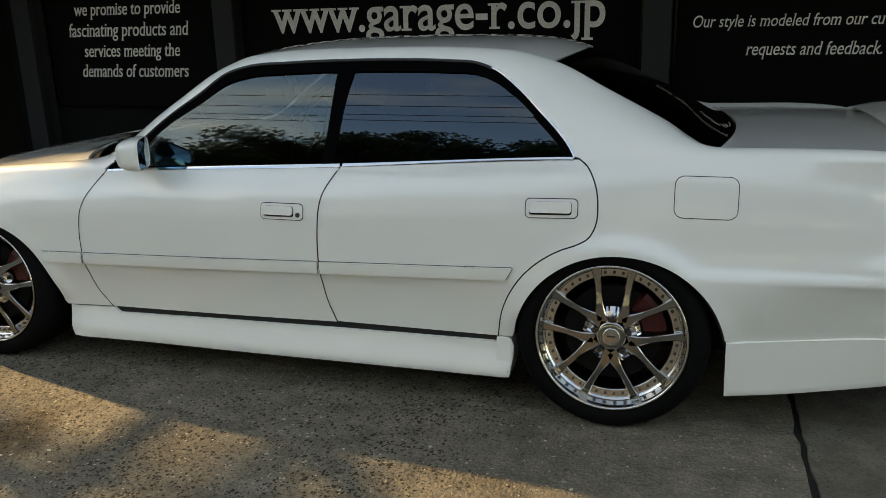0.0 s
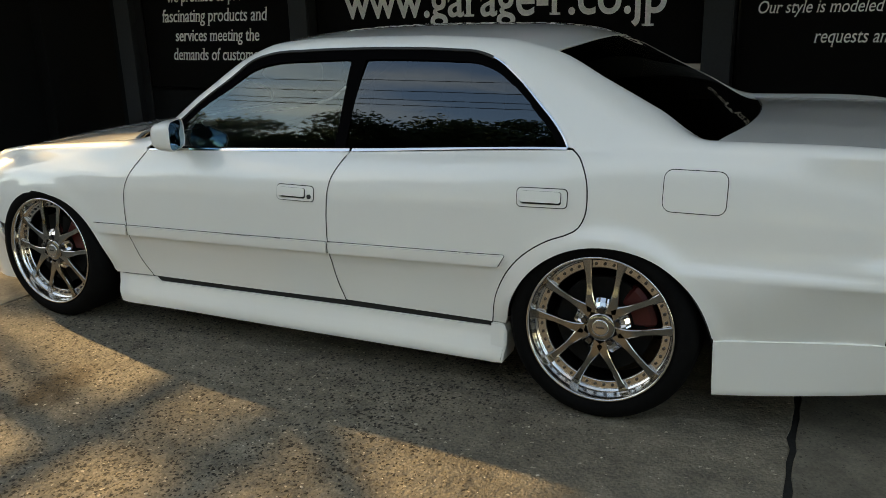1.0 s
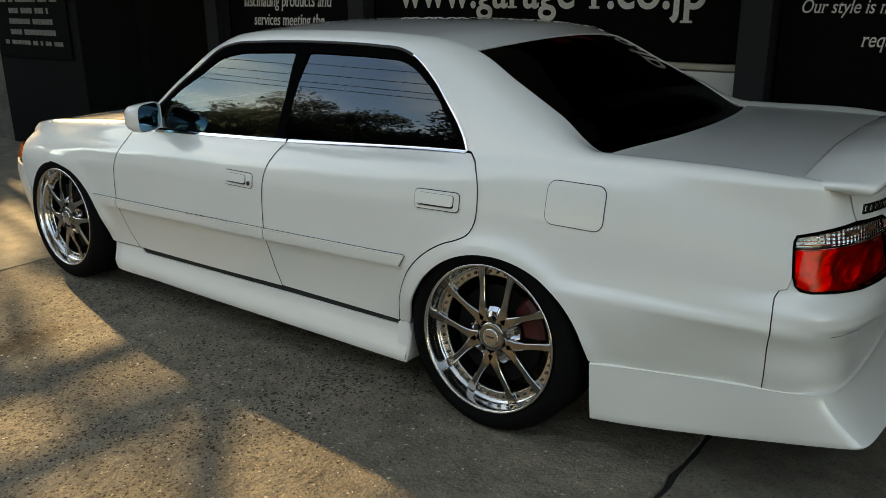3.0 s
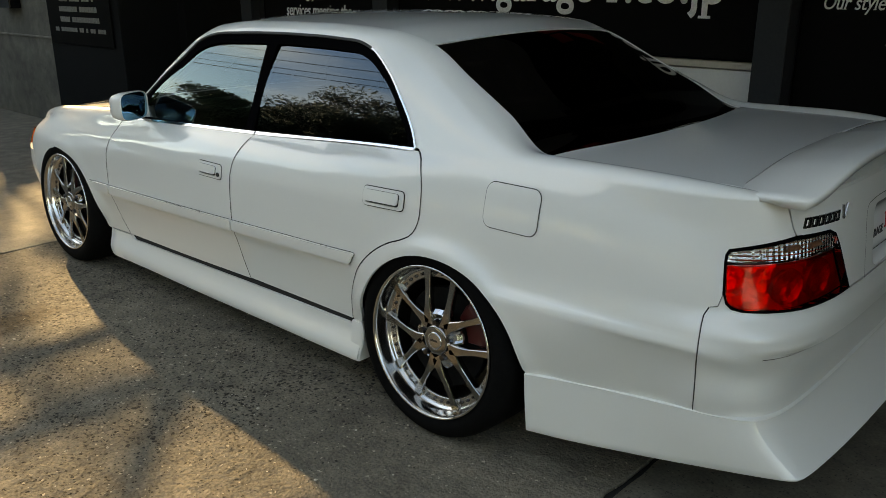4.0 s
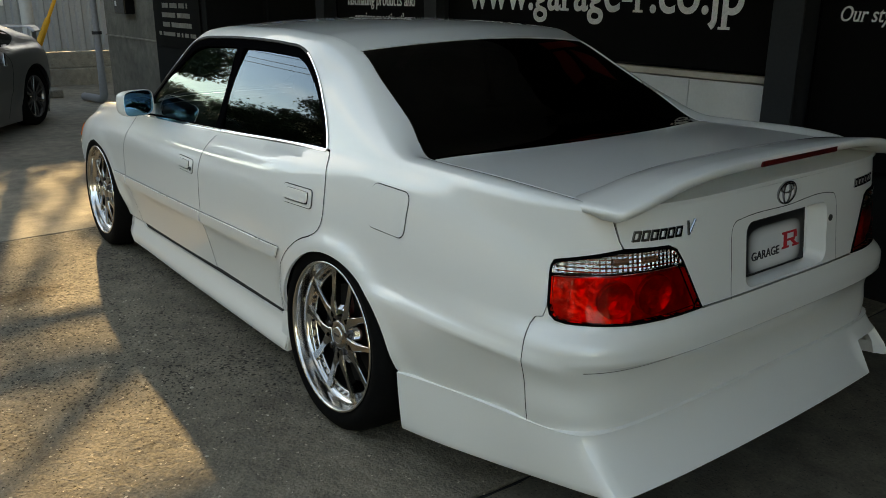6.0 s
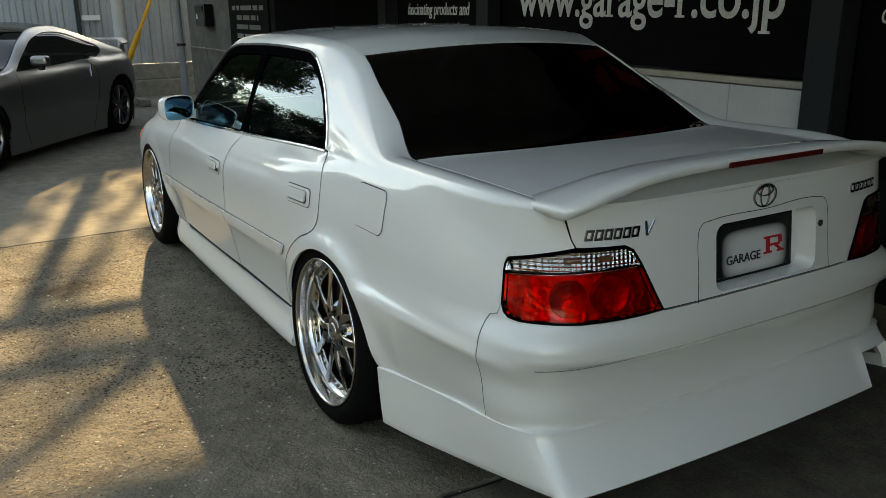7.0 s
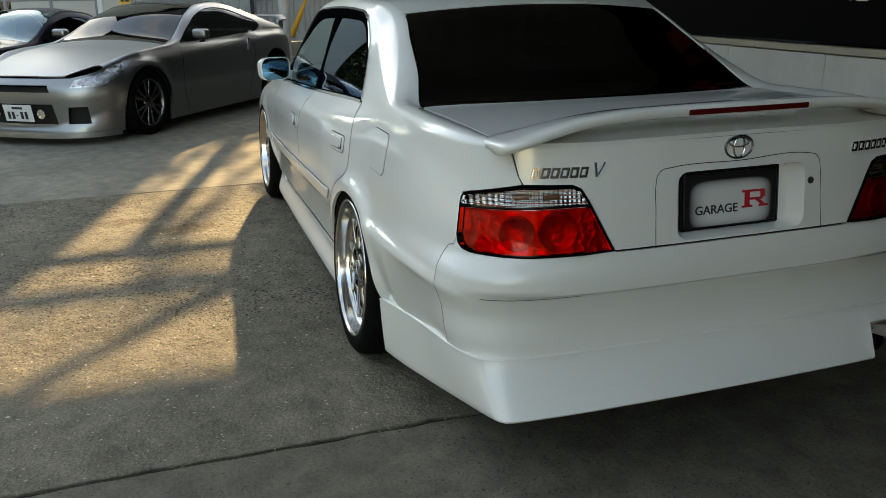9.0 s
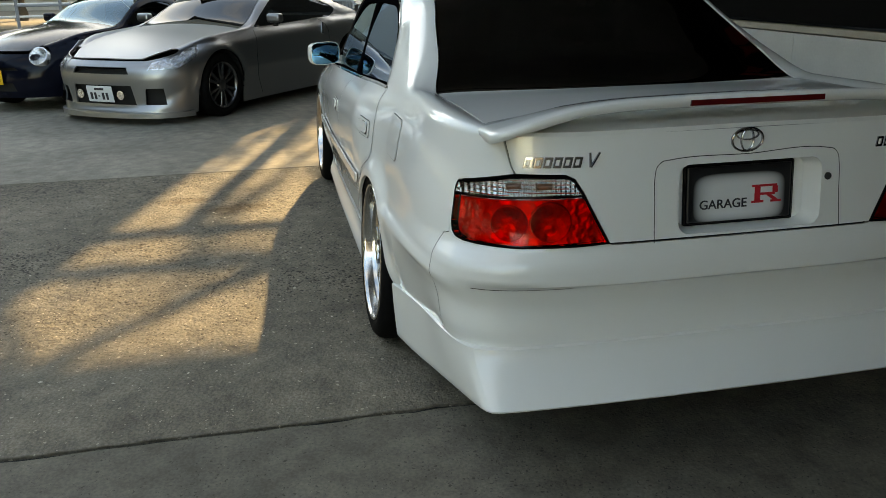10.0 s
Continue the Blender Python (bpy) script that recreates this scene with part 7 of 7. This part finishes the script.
for y in np.linspace(-0.66, 0.66, 25):
    lift_ = 0.10 * min(1.0, (0.70 - abs(y)) / 0.10) if abs(y) > 0.60 else 0.10
    base = 0.97
    vv += [(0.60, y, base + lift_), (0.68, y, base + lift_ + 0.014), (0.82, y, base + lift_ + 0.02), (0.82, y, base + lift_ + 0.006), (0.68, y, base + lift_ - 0.008)]
for i in range(24):
    for j in range(5):
        ff.append((i * 5 + j, i * 5 + (j + 1) % 5, (i + 1) * 5 + (j + 1) % 5, (i + 1) * 5 + j))
ff += [tuple(range(5)), tuple(24 * 5 + j for j in range(5))]
mesh_object("rear_wing", vv, [f[::-1] for f in ff], SILVER, coupe, smooth=True)
for sg in (-1, 1):
    part("wing_post", box(0.64, 0.78, sg * 0.60 - 0.03, sg * 0.60 + 0.03, 0.90, 1.07, 0.02), SILVER, coupe)

roadster = tagged(empty("roadster_car", pose(-9.25, -2.41, FLOOR, 0, 0, 144.6)), "small black two-seat roadster with round headlamps", "car")
kf = Flank(
    rear=(-0.1, 0.62, 0.735, 2.8), nose=(-2.2, 0.70, 0.735, 2.3),
    side_w=curve((-2.2, 0.735), (-1.1, 0.725), (-0.1, 0.735)),
    belt=curve((-2.9, 0.60), (-2.5, 0.72), (-2.1, 0.80), (-1.6, 0.83), (-0.6, 0.86), (0.2, 0.84), (0.55, 0.78)),
    belt_y=curve((-2.9, 0.45), (-2.5, 0.60), (-2.1, 0.66), (-1.0, 0.66), (-0.1, 0.64)),
    edge_y=curve((-2.85, 0.34), (-2.5, 0.48), (-2.1, 0.56), (-1.65, 0.60), (-1.1, 0.50), (-0.85, 0.46), (-0.5, 0.46), (0.0, 0.52), (0.5, 0.50)),
    edge_z=curve((-2.85, 0.62), (-2.5, 0.735), (-2.1, 0.82), (-1.65, 0.87), (-1.1, 1.14), (-0.85, 1.20), (-0.5, 1.17), (0.0, 0.92), (0.5, 0.82)),
    ridge_z=curve((-2.85, 0.64), (-2.5, 0.77), (-2.1, 0.86), (-1.7, 0.905), (-1.1, 1.18), (-0.85, 1.235), (-0.5, 1.21), (0.0, 0.96), (0.5, 0.85)),
    arches=((0.0, 0.29, 0.325), (-2.23, 0.29, 0.325)),
    door=(0.06, 0.04, 0.02, 0.0181, 0.01, 0.005, 0.015, 0.04), quarter=(0.05, 0.03, 0.01, 0.0081, 0.0, 0.01, 0.03, 0.05, 0.09),
    tail_z=(0.05, 0.28, 0.4, 0.46, 0.52, 0.62, 0.7, 0.76, 0.8), tail=(0.1, 0.05, 0.02, 0.01, 0.0, 0.0, 0.02, 0.04, 0.08),
    front_z=(0.03, 0.16, 0.24, 0.29, 0.34, 0.44, 0.52, 0.58, 0.63), front=(0.04, 0.02, 0.0, 0.0, 0.0, 0.01, 0.03, 0.06, 0.11),
    trim_z=lambda x: 0.42 + 0 * x, flare=0.02)
car_shell(kf, roadster, BLACKPAINT, dict(
    tail=0.35, nose=-2.62, sill=0.17, half=0.72, track=0.70, wheel=0.285, rim=0.20, rim_mat=RIM, spokes=10, glass=PANE, screen=GLASS, cowl=-1.66, roof_front=-0.98, roof_rear=-0.55, glass_end=-0.15, roof_paint=RUBBER,
    window=[(-1.50, 0.88), (-1.25, 1.02), (-1.02, 1.10), (-0.75, 1.12), (-0.58, 1.08), (-0.52, 0.91), (-1.0, 0.885), (-1.48, 0.87)],
    seams=[[(-1.62, 0.82), (-1.65, 0.5), (-1.58, 0.2)], [(-0.62, 0.84), (-0.55, 0.6), (-0.62, 0.2)]],
    mouths=[[(-0.30, 0.24), (0.30, 0.24), (0.26, 0.33), (-0.26, 0.33)], [(-0.34, 0.46), (0.34, 0.46), (0.30, 0.495), (-0.30, 0.495)]]))
for sg in (-1, 1):
    hl = empty("headlamp", pose(-2.70, sg * 0.50, 0.615, 0, -58, sg * -16))
    hl.parent = roadster
    v, f = lathe([(0.0, 0.03), (0.05, 0.024), (0.09, 0.006), (0.10, -0.004)], 28, "Z")
    mesh_object("lens", v, f, CLEARLENS, hl, smooth=True)
    v, f = lathe([(0.0, -0.03), (0.05, -0.02), (0.085, -0.006), (0.10, 0.0), (0.108, -0.004), (0.112, -0.10)], 28, "Z")
    mesh_object("reflector", v, f, REFLECTOR, hl, smooth=True)
    mm = empty("door_mirror", pose(-1.30, sg * 0.78, 0.95))
    mm.parent = roadster
    part("mirror_shell", box(-0.05, 0.04, -0.08, 0.08, -0.05, 0.05, 0.03, 4), BLACKPAINT, mm, smooth=True, crease=60)
kpl = empty("number_plate", pose(float(kf.low([kf.s0], [0.30])[0, 0]) - 0.012, 0.0, 0.395))
kpl.parent = roadster
part("plate_face", box(-0.008, 0.0, -0.165, 0.165, -0.08, 0.08, 0.004), material("yellow_plate_face", (0.75, 0.42, 0.02), rough=0.4), kpl)
for y, w in ((-0.09, 0.03), (-0.04, 0.03), (0.06, 0.03), (0.11, 0.03)):
    part("plate_bar", box(-0.0105, -0.0082, y - w / 2, y + w / 2, -0.05, 0.02), PLATE_INK, kpl)

# plate writing
plate_text("GARAGE", -0.118, 0.022, -0.040, PLATE_INK, 0.96, 0.012, plate, 0.0045)
for pts in (((0.036, -0.030), (0.072, -0.030), (0.072, -0.021), (0.036, -0.021)), ((0.045, -0.021), (0.062, -0.021), (0.062, 0.034), (0.045, 0.034)), ((0.036, 0.034), (0.112, 0.034), (0.112, 0.043), (0.036, 0.043)), ((0.099, 0.008), (0.115, 0.008), (0.115, 0.034), (0.099, 0.034)), ((0.062, 0.000), (0.106, 0.000), (0.106, 0.010), (0.062, 0.010)), ((0.080, 0.000), (0.096, 0.000), (0.116, -0.021), (0.100, -0.021)), ((0.094, -0.030), (0.126, -0.030), (0.126, -0.021), (0.094, -0.021))):
    rbm = bmesh.new()
    lowr = [rbm.verts.new((0.0047, y, z * 0.68 - 0.012)) for y, z in pts]
    upr = [rbm.verts.new((0.0062, y, z * 0.68 - 0.012)) for y, z in pts]
    rbm.faces.new(upr)
    for i in range(4):
        rbm.faces.new((lowr[i], lowr[(i + 1) % 4], upr[(i + 1) % 4], upr[i]))
    part("red_stroke", rbm, PLATE_RED, plate, "red stroke of the plate's logo")
